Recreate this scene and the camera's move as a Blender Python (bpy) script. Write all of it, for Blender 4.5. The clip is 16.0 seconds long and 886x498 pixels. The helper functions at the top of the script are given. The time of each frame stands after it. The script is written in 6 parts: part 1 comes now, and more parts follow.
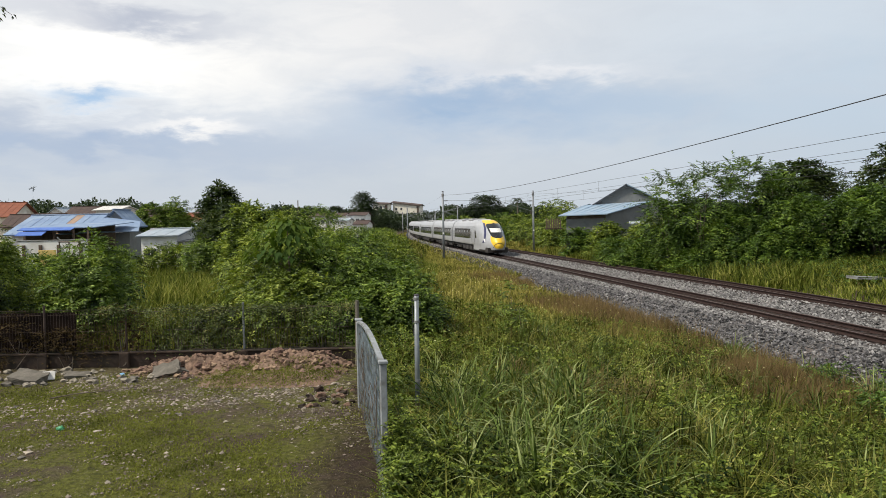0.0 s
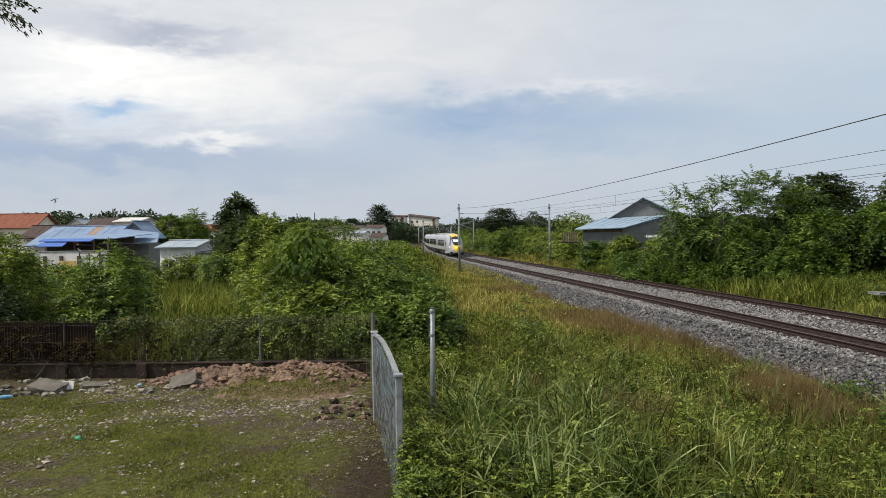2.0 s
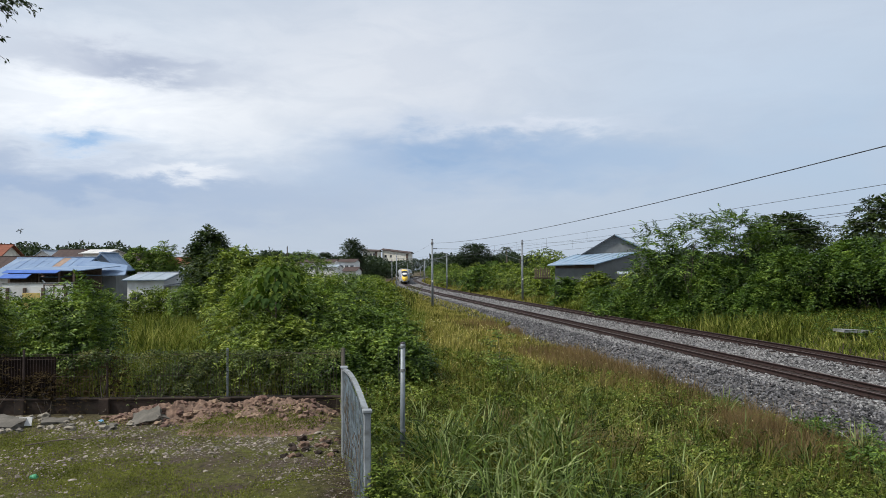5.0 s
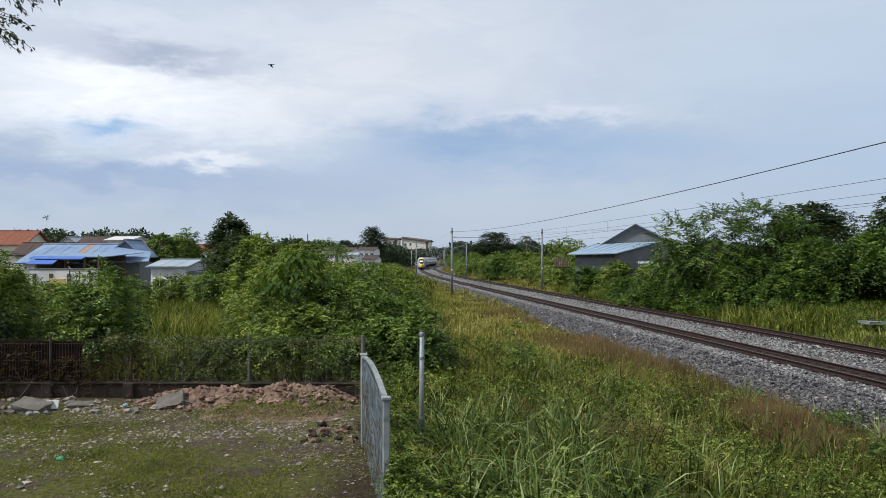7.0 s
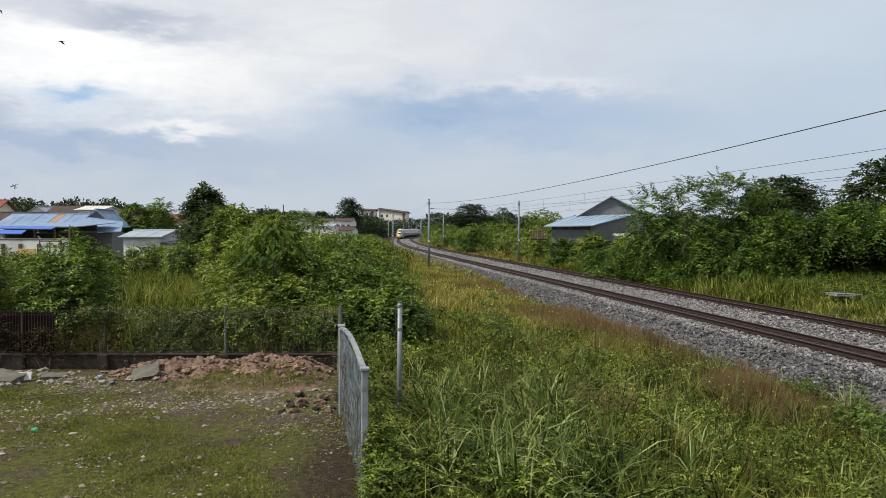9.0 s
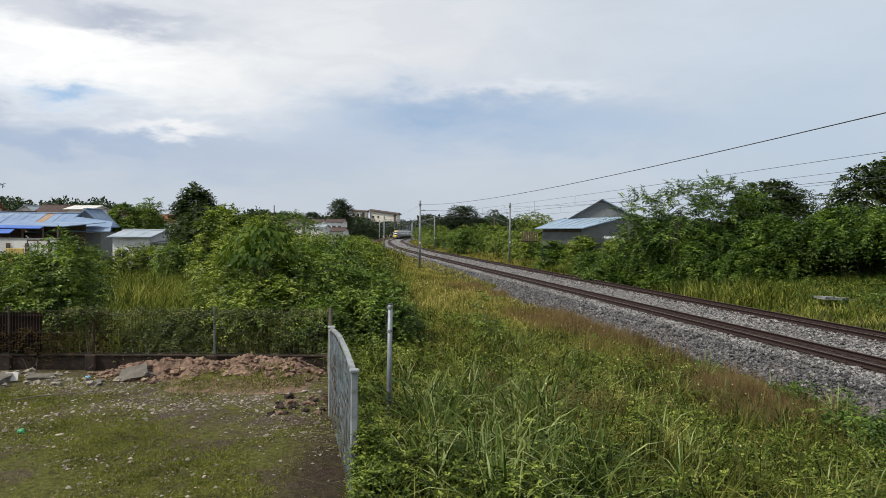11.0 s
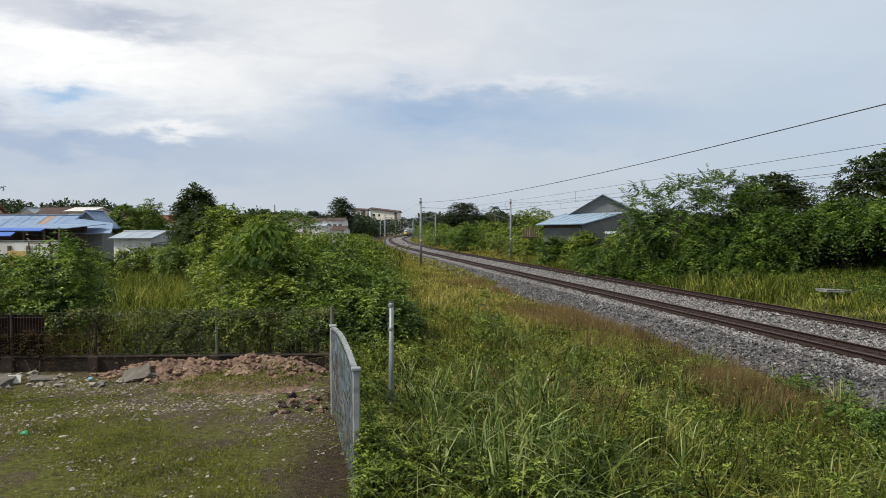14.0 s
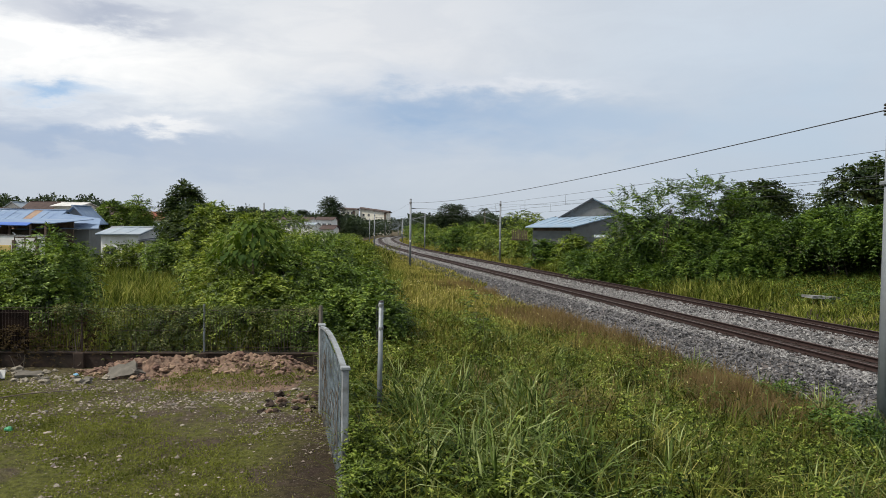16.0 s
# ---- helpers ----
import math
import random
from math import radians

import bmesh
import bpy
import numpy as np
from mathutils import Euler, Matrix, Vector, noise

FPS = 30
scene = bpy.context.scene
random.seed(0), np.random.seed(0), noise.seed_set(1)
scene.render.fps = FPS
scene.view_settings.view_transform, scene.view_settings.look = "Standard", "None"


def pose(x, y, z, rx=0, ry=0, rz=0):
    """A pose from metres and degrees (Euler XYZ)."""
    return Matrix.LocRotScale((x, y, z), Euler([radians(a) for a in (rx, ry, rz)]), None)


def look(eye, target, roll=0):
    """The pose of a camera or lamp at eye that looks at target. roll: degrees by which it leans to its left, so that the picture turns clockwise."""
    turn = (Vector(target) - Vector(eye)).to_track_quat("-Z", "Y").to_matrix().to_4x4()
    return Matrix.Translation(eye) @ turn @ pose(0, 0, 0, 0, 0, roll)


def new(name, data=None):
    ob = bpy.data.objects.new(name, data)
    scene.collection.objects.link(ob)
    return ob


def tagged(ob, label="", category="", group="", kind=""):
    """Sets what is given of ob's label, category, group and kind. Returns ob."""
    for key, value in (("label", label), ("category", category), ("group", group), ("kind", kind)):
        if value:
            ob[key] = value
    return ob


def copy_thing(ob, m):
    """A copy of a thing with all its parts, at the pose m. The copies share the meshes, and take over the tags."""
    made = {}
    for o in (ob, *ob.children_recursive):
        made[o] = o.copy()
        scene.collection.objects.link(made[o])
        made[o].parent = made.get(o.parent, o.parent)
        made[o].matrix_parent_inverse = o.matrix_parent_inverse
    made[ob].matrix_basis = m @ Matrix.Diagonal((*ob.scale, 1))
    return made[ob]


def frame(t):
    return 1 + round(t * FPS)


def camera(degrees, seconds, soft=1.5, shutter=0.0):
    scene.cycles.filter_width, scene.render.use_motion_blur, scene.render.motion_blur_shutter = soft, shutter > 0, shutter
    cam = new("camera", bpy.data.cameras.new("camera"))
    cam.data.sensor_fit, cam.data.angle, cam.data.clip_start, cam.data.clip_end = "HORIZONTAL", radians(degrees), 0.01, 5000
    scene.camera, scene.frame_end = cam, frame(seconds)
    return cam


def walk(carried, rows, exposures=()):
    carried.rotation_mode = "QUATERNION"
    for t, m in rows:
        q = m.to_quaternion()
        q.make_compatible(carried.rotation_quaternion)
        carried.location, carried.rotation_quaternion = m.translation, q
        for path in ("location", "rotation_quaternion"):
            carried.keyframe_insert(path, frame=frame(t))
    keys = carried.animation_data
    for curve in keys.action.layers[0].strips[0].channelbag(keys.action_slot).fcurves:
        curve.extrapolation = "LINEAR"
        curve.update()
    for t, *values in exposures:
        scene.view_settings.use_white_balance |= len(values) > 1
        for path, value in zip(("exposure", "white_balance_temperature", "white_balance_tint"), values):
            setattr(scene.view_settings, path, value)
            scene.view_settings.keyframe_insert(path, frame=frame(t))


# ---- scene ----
cam = camera(64.89, 16.0, soft=0.6)
walk(cam, [(t, pose(x, 0, z, 90 + p, r, y)) for t, x, z, y, p, r in (
    (0.0, -0.013, 3.602, -0.06, -2.23, 1.12), (0.5, -0.023, 3.608, 1.02, -1.64, 0.61), (1.0, -0.026, 3.599, 0.58, -1.50, 1.19),
    (1.5, -0.025, 3.607, 0.58, -1.58, 1.51), (2.0, -0.021, 3.607, 1.24, -1.15, 0.85), (2.5, -0.011, 3.604, 0.53, -0.50, 0.09),
    (3.0, 0.006, 3.593, -0.60, 0.45, 0.05), (3.5, 0.012, 3.594, -0.52, 0.46, 0.42), (4.0, 0.016, 3.606, -0.35, 0.53, 0.69),
    (4.2, 0.010, 3.600, -0.68, 0.68, 0.65), (6.3, 0.025, 3.601, -0.68, 2.89, -0.07), (6.5, 0.020, 3.601, -0.22, 2.73, -0.43),
    (7.0, 0.016, 3.599, 0.67, 0.76, 0.01), (7.5, 0.016, 3.594, 1.03, -1.23, -0.06), (8.0, -0.001, 3.600, 0.40, -1.76, -0.95),
    (8.5, 0.006, 3.600, -1.33, -1.36, -0.60), (9.0, -0.009, 3.600, -1.24, -1.58, -0.23), (9.2, -0.000, 3.606, -1.35, -1.51, -0.24),
    (11.3, -0.003, 3.605, -1.98, -1.44, -0.57), (11.5, 0.008, 3.600, -1.45, -1.50, -0.61), (12.0, 0.011, 3.593, -1.47, -1.54, -0.20),
    (12.5, 0.014, 3.596, -1.75, -1.22, 0.02), (13.0, 0.005, 3.600, -1.56, -1.45, 0.14), (13.5, 0.010, 3.602, -1.86, -1.74, 0.00),
    (14.0, 0.013, 3.604, -1.89, -1.66, 0.16), (14.5, -0.004, 3.602, -1.81, -1.56, -0.31), (15.0, -0.005, 3.599, -1.93, -1.19, -0.40),
    (15.5, -0.009, 3.588, -2.68, -1.26, -0.58), (16.0, -0.017, 3.596, -2.76, -1.57, -0.75))],
     exposures=((0.0, 0.0, 6650, 10), (0.8, -0.07, 6600, 10), (2.2, -0.11, 6520, 10), (3.5, -0.11, 6290, 10), (6.4, -0.19, 6000, 10), (7.0, -0.16, 6000, 10), (8.0, -0.08, 6450, 10), (16.0, -0.09, 6450, 10)))

# ---------------------------------------------------------------- sky, sun
scene.view_settings.exposure = 0.0
SUN_AZ, SUN_EL = -112.0, 52.0          # degrees; azimuth from straight ahead, to the right


def node(nt, kind, **kw):
    n = nt.nodes.new(kind)
    for k, v in kw.items():
        if k == "op":
            n.operation = v
        elif k == "blend":
            n.blend_type = v
        else:
            n.inputs[int(k[1:])].default_value = v
    return n


def math_node(nt, op, a, b=None):
    n = nt.nodes.new("ShaderNodeMath")
    n.operation = op
    for i, v in enumerate((a, b)):
        if v is None:
            continue
        if isinstance(v, (int, float)):
            n.inputs[i].default_value = v
        else:
            nt.links.new(v, n.inputs[i])
    return n.outputs[0]


def mix_color(nt, fac, a, b, blend="MIX"):
    n = nt.nodes.new("ShaderNodeMixRGB")
    n.blend_type = blend
    for i, v in enumerate((fac, a, b)):
        if isinstance(v, (int, float)):
            n.inputs[i].default_value = v
        elif isinstance(v, tuple):
            n.inputs[i].default_value = (*v, 1)[:4]
        else:
            nt.links.new(v, n.inputs[i])
    return n.outputs[0]


def noise_node(nt, vec, scale, detail=4.0, rough=0.55, distort=0.0):
    n = nt.nodes.new("ShaderNodeTexNoise")
    n.inputs["Scale"].default_value, n.inputs["Detail"].default_value = scale, detail
    n.inputs["Roughness"].default_value, n.inputs["Distortion"].default_value = rough, distort
    nt.links.new(vec, n.inputs["Vector"])
    return n.outputs["Fac"]


def ramp(nt, fac, stops):
    n = nt.nodes.new("ShaderNodeValToRGB")
    el = n.color_ramp.elements
    while len(el) < len(stops):
        el.new(0.5)
    for e, (p, c) in zip(el, stops):
        e.position = p
        e.color = (c, c, c, 1) if isinstance(c, (int, float)) else (*c, 1)
    nt.links.new(fac, n.inputs[0])
    return n.outputs[0]


def make_world():
    w = bpy.data.worlds.new("overcast_sky")
    scene.world = w
    w.use_nodes = True
    nt = w.node_tree
    nt.nodes.clear()
    tc = nt.nodes.new("ShaderNodeTexCoord")
    d = tc.outputs["Generated"]
    sep = nt.nodes.new("ShaderNodeSeparateXYZ")
    nt.links.new(d, sep.inputs[0])
    az = math_node(nt, "MULTIPLY", math_node(nt, "ARCTAN2", sep.outputs[0], sep.outputs[1]), 57.2958)
    el = math_node(nt, "MULTIPLY", math_node(nt, "ARCSINE", sep.outputs[2]), 57.2958)
    comb = nt.nodes.new("ShaderNodeCombineXYZ")
    nt.links.new(math_node(nt, "MULTIPLY", az, 0.045), comb.inputs[0])
    nt.links.new(math_node(nt, "MULTIPLY", el, 0.13), comb.inputs[1])
    flat = comb.outputs[0]
    n1 = noise_node(nt, flat, 1.3, 7, 0.55, 0.4)
    n2 = noise_node(nt, flat, 3.4, 8, 0.58, 0.3)
    n3 = noise_node(nt, flat, 9.0, 6, 0.55, 0.4)
    waz = math_node(nt, "ADD", az, math_node(nt, "MULTIPLY", math_node(nt, "SUBTRACT", n1, 0.5), 14))
    wel = math_node(nt, "ADD", el, math_node(nt, "MULTIPLY", math_node(nt, "SUBTRACT", n2, 0.5), 5))
    wel = math_node(nt, "ADD", wel, math_node(nt, "MULTIPLY", math_node(nt, "SUBTRACT", n3, 0.5), 1.6))

    def spot(a, e, wa, we):
        u = math_node(nt, "POWER", math_node(nt, "ABSOLUTE", math_node(nt, "DIVIDE", math_node(nt, "SUBTRACT", waz, a), wa)), 2)
        v = math_node(nt, "POWER", math_node(nt, "ABSOLUTE", math_node(nt, "DIVIDE", math_node(nt, "SUBTRACT", wel, e), we)), 2)
        return math_node(nt, "EXPONENT", math_node(nt, "MULTIPLY", math_node(nt, "ADD", u, v), -1))

    sky = nt.nodes.new("ShaderNodeTexSky")
    sky.sky_type, sky.sun_disc = "NISHITA", False
    sky.sun_elevation, sky.sun_rotation = radians(SUN_EL), radians(SUN_AZ)
    blue = mix_color(nt, 1.0, sky.outputs[0], (0.1, 0.1, 0.1), "MULTIPLY")
    col = mix_color(nt, 0.93, blue, (0.63, 0.70, 0.78))                       # even cloud sheet
    col = mix_color(nt, ramp(nt, n1, [(0.36, 0.0), (0.66, 0.45)]), col, (0.74, 0.78, 0.84))
    for a, e, wa, we, amount, tint in (
            (-3, 16, 15, 8, 0.80, (0.88, 0.885, 0.90)),          # pale sheet overhead
            (-26, 12.4, 13, 4.6, 1.0, (1.18, 1.17, 1.14)),       # the bright part, towards the sun
            (-14, 12.0, 8, 3.2, 0.55, (0.98, 0.98, 0.97)),
            (-27, 6.2, 17, 2.0, 1.0, (0.42, 0.53, 0.71)),        # blue-grey bank below it
            (-33, 7.8, 6, 0.9, 0.6, (0.45, 0.53, 0.67)),
            (-12, 5.4, 10, 2.0, 0.6, (0.50, 0.59, 0.73)),
            (2.5, 9.3, 10.5, 2.2, 1.0, (0.345, 0.49, 0.70)),       # dark patch over the line
            (-1, 7.6, 12, 1.8, 0.45, (0.50, 0.61, 0.75)),
            (14, 8.2, 10, 2.2, 0.6, (0.44, 0.57, 0.74)),
            (8.5, 11.7, 8, 0.6, 0.7, (0.90, 0.91, 0.94)),      # thin pale streak above it
            (-22, 15.2, 7.0, 1.1, 1.0, (0.50, 0.55, 0.66)),    # grey streak across the bright part
            (-30, 15.6, 7, 1.0, 0.5, (0.66, 0.69, 0.76)),
            (-20, 7.5, 4.8, 0.55, 0.85, (1.08, 1.07, 1.05)),     # pale slit in the bank
            (-27, 5.0, 6, 0.5, 0.35, (0.68, 0.73, 0.80)),
            (-26.8, 9.6, 2.6, 0.6, 1.0, (0.40, 0.60, 0.86)),    # blue gap
            (30, 8, 12, 8, 0.65, (0.50, 0.63, 0.77)),
            (24, 15, 12, 4, 0.45, (0.70, 0.78, 0.87))):
        col = mix_color(nt, math_node(nt, "MULTIPLY", spot(a, e, wa, we), amount), col, tint)
    streak = noise_node(nt, flat, 2.6, 9, 0.6, 0.6)
    col = mix_color(nt, ramp(nt, streak, [(0.40, 0.22), (0.56, 0.0)]), col, (0.58, 0.64, 0.73))
    low = ramp(nt, math_node(nt, "DIVIDE", el, 8), [(0.0, 0.5), (1.0, 0.0)])
    col = mix_color(nt, low, col, (0.495, 0.56, 0.635))
    lift = math_node(nt, "ADD", 1.0, math_node(nt, "MULTIPLY", ramp(nt, math_node(nt, "DIVIDE", el, 90), [(0.28, 0.0), (0.75, 1.0)]), -0.3))
    bg = nt.nodes.new("ShaderNodeBackground")
    nt.links.new(col, bg.inputs[0])
    nt.links.new(lift, bg.inputs[1])
    out = nt.nodes.new("ShaderNodeOutputWorld")
    nt.links.new(bg.outputs[0], out.inputs[0])


make_world()
sun_data = bpy.data.lights.new("sun", "SUN")
sun_data.energy, sun_data.angle, sun_data.color = 4.5, radians(8), (1.0, 0.94, 0.84)
sun_dir = Vector((math.sin(radians(SUN_AZ)) * math.cos(radians(SUN_EL)), math.cos(radians(SUN_AZ)) * math.cos(radians(SUN_EL)), math.sin(radians(SUN_EL))))
new("sun", sun_data).matrix_world = look(sun_dir * 200, (0, 0, 0))


# ---------------------------------------------------------------- materials
def material(name, color, color2=None, rough=0.8, scale=6.0, bump=0.0, bump_scale=None, metal=0.0, spec=0.4,
             stain=None, stain_scale=1.2, stain_amount=0.5, island=0.0, objrand=0.0, emit=None, detail=6.0):
    m = bpy.data.materials.new(name)
    m.use_nodes = True
    nt = m.node_tree
    b = nt.nodes["Principled BSDF"]
    b.inputs["Roughness"].default_value, b.inputs["Metallic"].default_value = rough, metal
    b.inputs["Specular IOR Level"].default_value = spec
    tc = nt.nodes.new("ShaderNodeTexCoord")
    vec = tc.outputs["Object"]
    color2 = color2 or tuple(c * 0.7 for c in color)
    n = noise_node(nt, vec, scale, detail, 0.6)
    col = mix_color(nt, ramp(nt, n, [(0.35, 0.0), (0.65, 1.0)]), color, color2)
    if stain:
        s = noise_node(nt, vec, stain_scale, 5, 0.6, 0.6)
        col = mix_color(nt, ramp(nt, s, [(0.48, 0.0), (0.66, stain_amount)]), col, stain)
    if island or objrand:
        if island:
            src = nt.nodes.new("ShaderNodeNewGeometry").outputs["Random Per Island"]
        else:
            src = nt.nodes.new("ShaderNodeObjectInfo").outputs["Random"]
        amt = island or objrand
        hsv = nt.nodes.new("ShaderNodeHueSaturation")
        nt.links.new(math_node(nt, "ADD", 1.0 - amt, math_node(nt, "MULTIPLY", src, 2 * amt)), hsv.inputs["Value"])
        nt.links.new(math_node(nt, "ADD", 0.5 - 0.05 * amt, math_node(nt, "MULTIPLY", src, 0.1 * amt)), hsv.inputs["Hue"])
        nt.links.new(col, hsv.inputs["Color"])
        col = hsv.outputs[0]
    nt.links.new(col, b.inputs["Base Color"])
    if bump:
        bn = nt.nodes.new("ShaderNodeBump")
        bn.inputs["Strength"].default_value, bn.inputs["Distance"].default_value = bump, 0.03
        nt.links.new(noise_node(nt, vec, bump_scale or scale * 3, 8, 0.65), bn.inputs["Height"])
        nt.links.new(bn.outputs[0], b.inputs["Normal"])
    if emit:
        b.inputs["Emission Color"].default_value, b.inputs["Emission Strength"].default_value = (*emit[0], 1), emit[1]
    return m


def leaf_material(name, dark, light, tip=None, gloss=0.5, through_light=0.22, patch=0.5, spread=0.7):
    """Thin leaf: diffuse and translucent, varied from leaf to leaf and from clump to clump."""
    m = bpy.data.materials.new(name)
    m.use_nodes = True
    nt = m.node_tree
    b = nt.nodes["Principled BSDF"]
    b.inputs["Roughness"].default_value = gloss
    b.inputs["Specular IOR Level"].default_value = 0.3 if gloss <= 0.5 else 0.08
    tc = nt.nodes.new("ShaderNodeTexCoord")
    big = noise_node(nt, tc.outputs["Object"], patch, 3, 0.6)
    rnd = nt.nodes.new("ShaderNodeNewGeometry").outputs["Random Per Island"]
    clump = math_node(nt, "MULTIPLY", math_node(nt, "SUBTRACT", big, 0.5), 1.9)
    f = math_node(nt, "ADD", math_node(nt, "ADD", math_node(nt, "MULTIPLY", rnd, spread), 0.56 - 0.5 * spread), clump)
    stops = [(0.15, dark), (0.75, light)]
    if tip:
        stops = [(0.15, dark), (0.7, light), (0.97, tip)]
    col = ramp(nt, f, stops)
    nt.links.new(col, b.inputs["Base Color"])
    tr = nt.nodes.new("ShaderNodeBsdfTranslucent")
    nt.links.new(mix_color(nt, 1.0, col, (1.3, 1.35, 0.6), "MULTIPLY"), tr.inputs[0])
    mx = nt.nodes.new("ShaderNodeMixShader")
    mx.inputs[0].default_value = through_light
    nt.links.new(b.outputs[0], mx.inputs[1])
    nt.links.new(tr.outputs[0], mx.inputs[2])
    nt.links.new(mx.outputs[0], nt.nodes["Material Output"].inputs[0])
    return m


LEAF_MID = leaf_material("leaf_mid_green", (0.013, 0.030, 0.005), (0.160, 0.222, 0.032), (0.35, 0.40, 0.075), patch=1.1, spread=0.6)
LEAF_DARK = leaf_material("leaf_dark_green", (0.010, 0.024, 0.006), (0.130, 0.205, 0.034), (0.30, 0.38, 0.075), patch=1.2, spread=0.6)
# dark-leaved trees; also shade behind and under the hedge, put into leaf colour
LEAF_DEEP_AND_SHADE = leaf_material("leaf_deep_green_and_shade", (0.009, 0.020, 0.007), (0.045, 0.072, 0.018), (0.085, 0.11, 0.026))
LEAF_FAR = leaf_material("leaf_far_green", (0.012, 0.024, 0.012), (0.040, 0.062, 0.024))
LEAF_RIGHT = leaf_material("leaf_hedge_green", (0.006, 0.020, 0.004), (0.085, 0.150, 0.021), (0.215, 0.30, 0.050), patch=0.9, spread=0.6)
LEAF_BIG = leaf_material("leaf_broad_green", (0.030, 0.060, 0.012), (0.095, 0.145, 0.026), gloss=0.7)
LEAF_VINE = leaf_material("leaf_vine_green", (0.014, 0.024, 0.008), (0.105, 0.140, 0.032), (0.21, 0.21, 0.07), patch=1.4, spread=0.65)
LEAF_BROWN = leaf_material("leaf_dry_brown", (0.020, 0.015, 0.008), (0.075, 0.052, 0.024), gloss=0.8)
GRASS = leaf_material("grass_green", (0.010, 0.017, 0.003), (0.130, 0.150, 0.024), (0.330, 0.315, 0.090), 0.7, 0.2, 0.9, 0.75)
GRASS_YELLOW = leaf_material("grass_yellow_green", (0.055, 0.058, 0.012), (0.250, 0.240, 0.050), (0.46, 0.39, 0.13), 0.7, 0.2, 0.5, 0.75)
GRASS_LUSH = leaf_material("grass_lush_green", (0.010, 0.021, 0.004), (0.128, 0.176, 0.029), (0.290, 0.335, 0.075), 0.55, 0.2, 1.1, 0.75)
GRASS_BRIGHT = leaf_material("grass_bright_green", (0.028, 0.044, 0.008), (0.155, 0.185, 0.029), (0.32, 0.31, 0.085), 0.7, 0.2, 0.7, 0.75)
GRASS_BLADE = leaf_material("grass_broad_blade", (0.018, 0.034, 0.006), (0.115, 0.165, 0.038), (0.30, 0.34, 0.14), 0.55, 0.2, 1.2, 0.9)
GRASS_RED = leaf_material("grass_red_seed", (0.110, 0.074, 0.041), (0.244, 0.170, 0.091), None, 0.8, 0.4, 0.5)
GRASS_STRAW = leaf_material("grass_dry_straw", (0.10, 0.075, 0.03), (0.24, 0.19, 0.09), None, 0.8, 0.3, 0.5)
MOSS = leaf_material("moss_grass", (0.068, 0.080, 0.014), (0.190, 0.200, 0.042), None, 0.8, 0.2, 0.9, 0.6)
FLOWER = leaf_material("flower_pale_yellow", (0.5, 0.42, 0.12), (0.75, 0.70, 0.40), None, 0.7, 0.3, 1.0)
BARK = material("bark_grey_brown", (0.16, 0.13, 0.10), (0.08, 0.065, 0.05), 0.9, 14, 0.5)
RAIL = material("rail_rust", (0.031, 0.014, 0.011), (0.019, 0.010, 0.008), 0.9, 8, 0.3, metal=0.0)
RAIL_TOP = material("rail_worn_top", (0.132, 0.088, 0.075), (0.090, 0.057, 0.045), 0.55, 5, 0.0, metal=0.4)
SLEEPER = material("sleeper_dusty", (0.044, 0.026, 0.020), (0.024, 0.016, 0.013), 0.9, 9, 0.4)
# rust brown, with the shadow between the rails put into the colour
BALLAST_RUST_SHADE = material("ballast_rust_and_shade", (0.043, 0.028, 0.023), (0.019, 0.014, 0.012), 0.95, 26, 1.0, 45)
BALLAST_BED = material("ballast_bed", (0.165, 0.155, 0.15), (0.04, 0.038, 0.037), 0.9, 16, 1.0, 30, stain=(0.17, 0.125, 0.10), stain_scale=0.6, stain_amount=0.35)
STONE = material("ballast_stone", (0.205, 0.197, 0.192), (0.115, 0.11, 0.108), 0.85, 5, 0.3, island=0.85)
# darker copy of the ballast stone: shade of the left slope in the colour
STONE_SHADED = material("ballast_stone_shaded", (0.115, 0.112, 0.116), (0.034, 0.033, 0.034), 0.85, 5, 0.3, island=0.97)
CONCRETE = material("concrete_grey", (0.165, 0.148, 0.122), (0.10, 0.090, 0.074), 0.9, 5, 0.5, stain=(0.12, 0.10, 0.08), stain_amount=0.5)
WALL_STAINED = material("concrete_stained_dark", (0.055, 0.036, 0.026), (0.022, 0.016, 0.013), 0.95, 3.5, 0.6, stain=(0.022, 0.021, 0.014), stain_scale=2.0, stain_amount=0.7)
POST_PALE = material("concrete_pale", (0.22, 0.225, 0.22), (0.15, 0.155, 0.15), 0.85, 5, 0.4, stain=(0.2, 0.19, 0.16), stain_amount=0.5)
GALVANISED = material("galvanised_steel", (0.25, 0.275, 0.29), (0.18, 0.20, 0.21), 0.5, 7, 0.1, metal=0.35, stain=(0.22, 0.2, 0.18), stain_amount=0.4)
MAST_GREY = material("mast_grey", (0.259, 0.277, 0.295), (0.216, 0.234, 0.252), 0.6, 4, 0.05, metal=0.15, stain=(0.216, 0.216, 0.202), stain_amount=0.35)
WIRE = material("wire_dark", (0.06, 0.06, 0.065), (0.04, 0.04, 0.04), 0.6, 8)
RUST_WIRE = material("wire_rusted", (0.085, 0.06, 0.05), (0.05, 0.035, 0.03), 0.85, 9)
PANEL_BLUE = material("gate_wire_pale_blue", (0.20, 0.25, 0.28), (0.055, 0.068, 0.075), 0.6, 4, stain=(0.045, 0.040, 0.032), stain_scale=2.4, stain_amount=0.8)
SCREEN_PALE = material("screen_pale_concrete", (0.30, 0.32, 0.335), (0.20, 0.215, 0.225), 0.85, 5, 0.4, stain=(0.10, 0.095, 0.08), stain_scale=3.0, stain_amount=0.7)
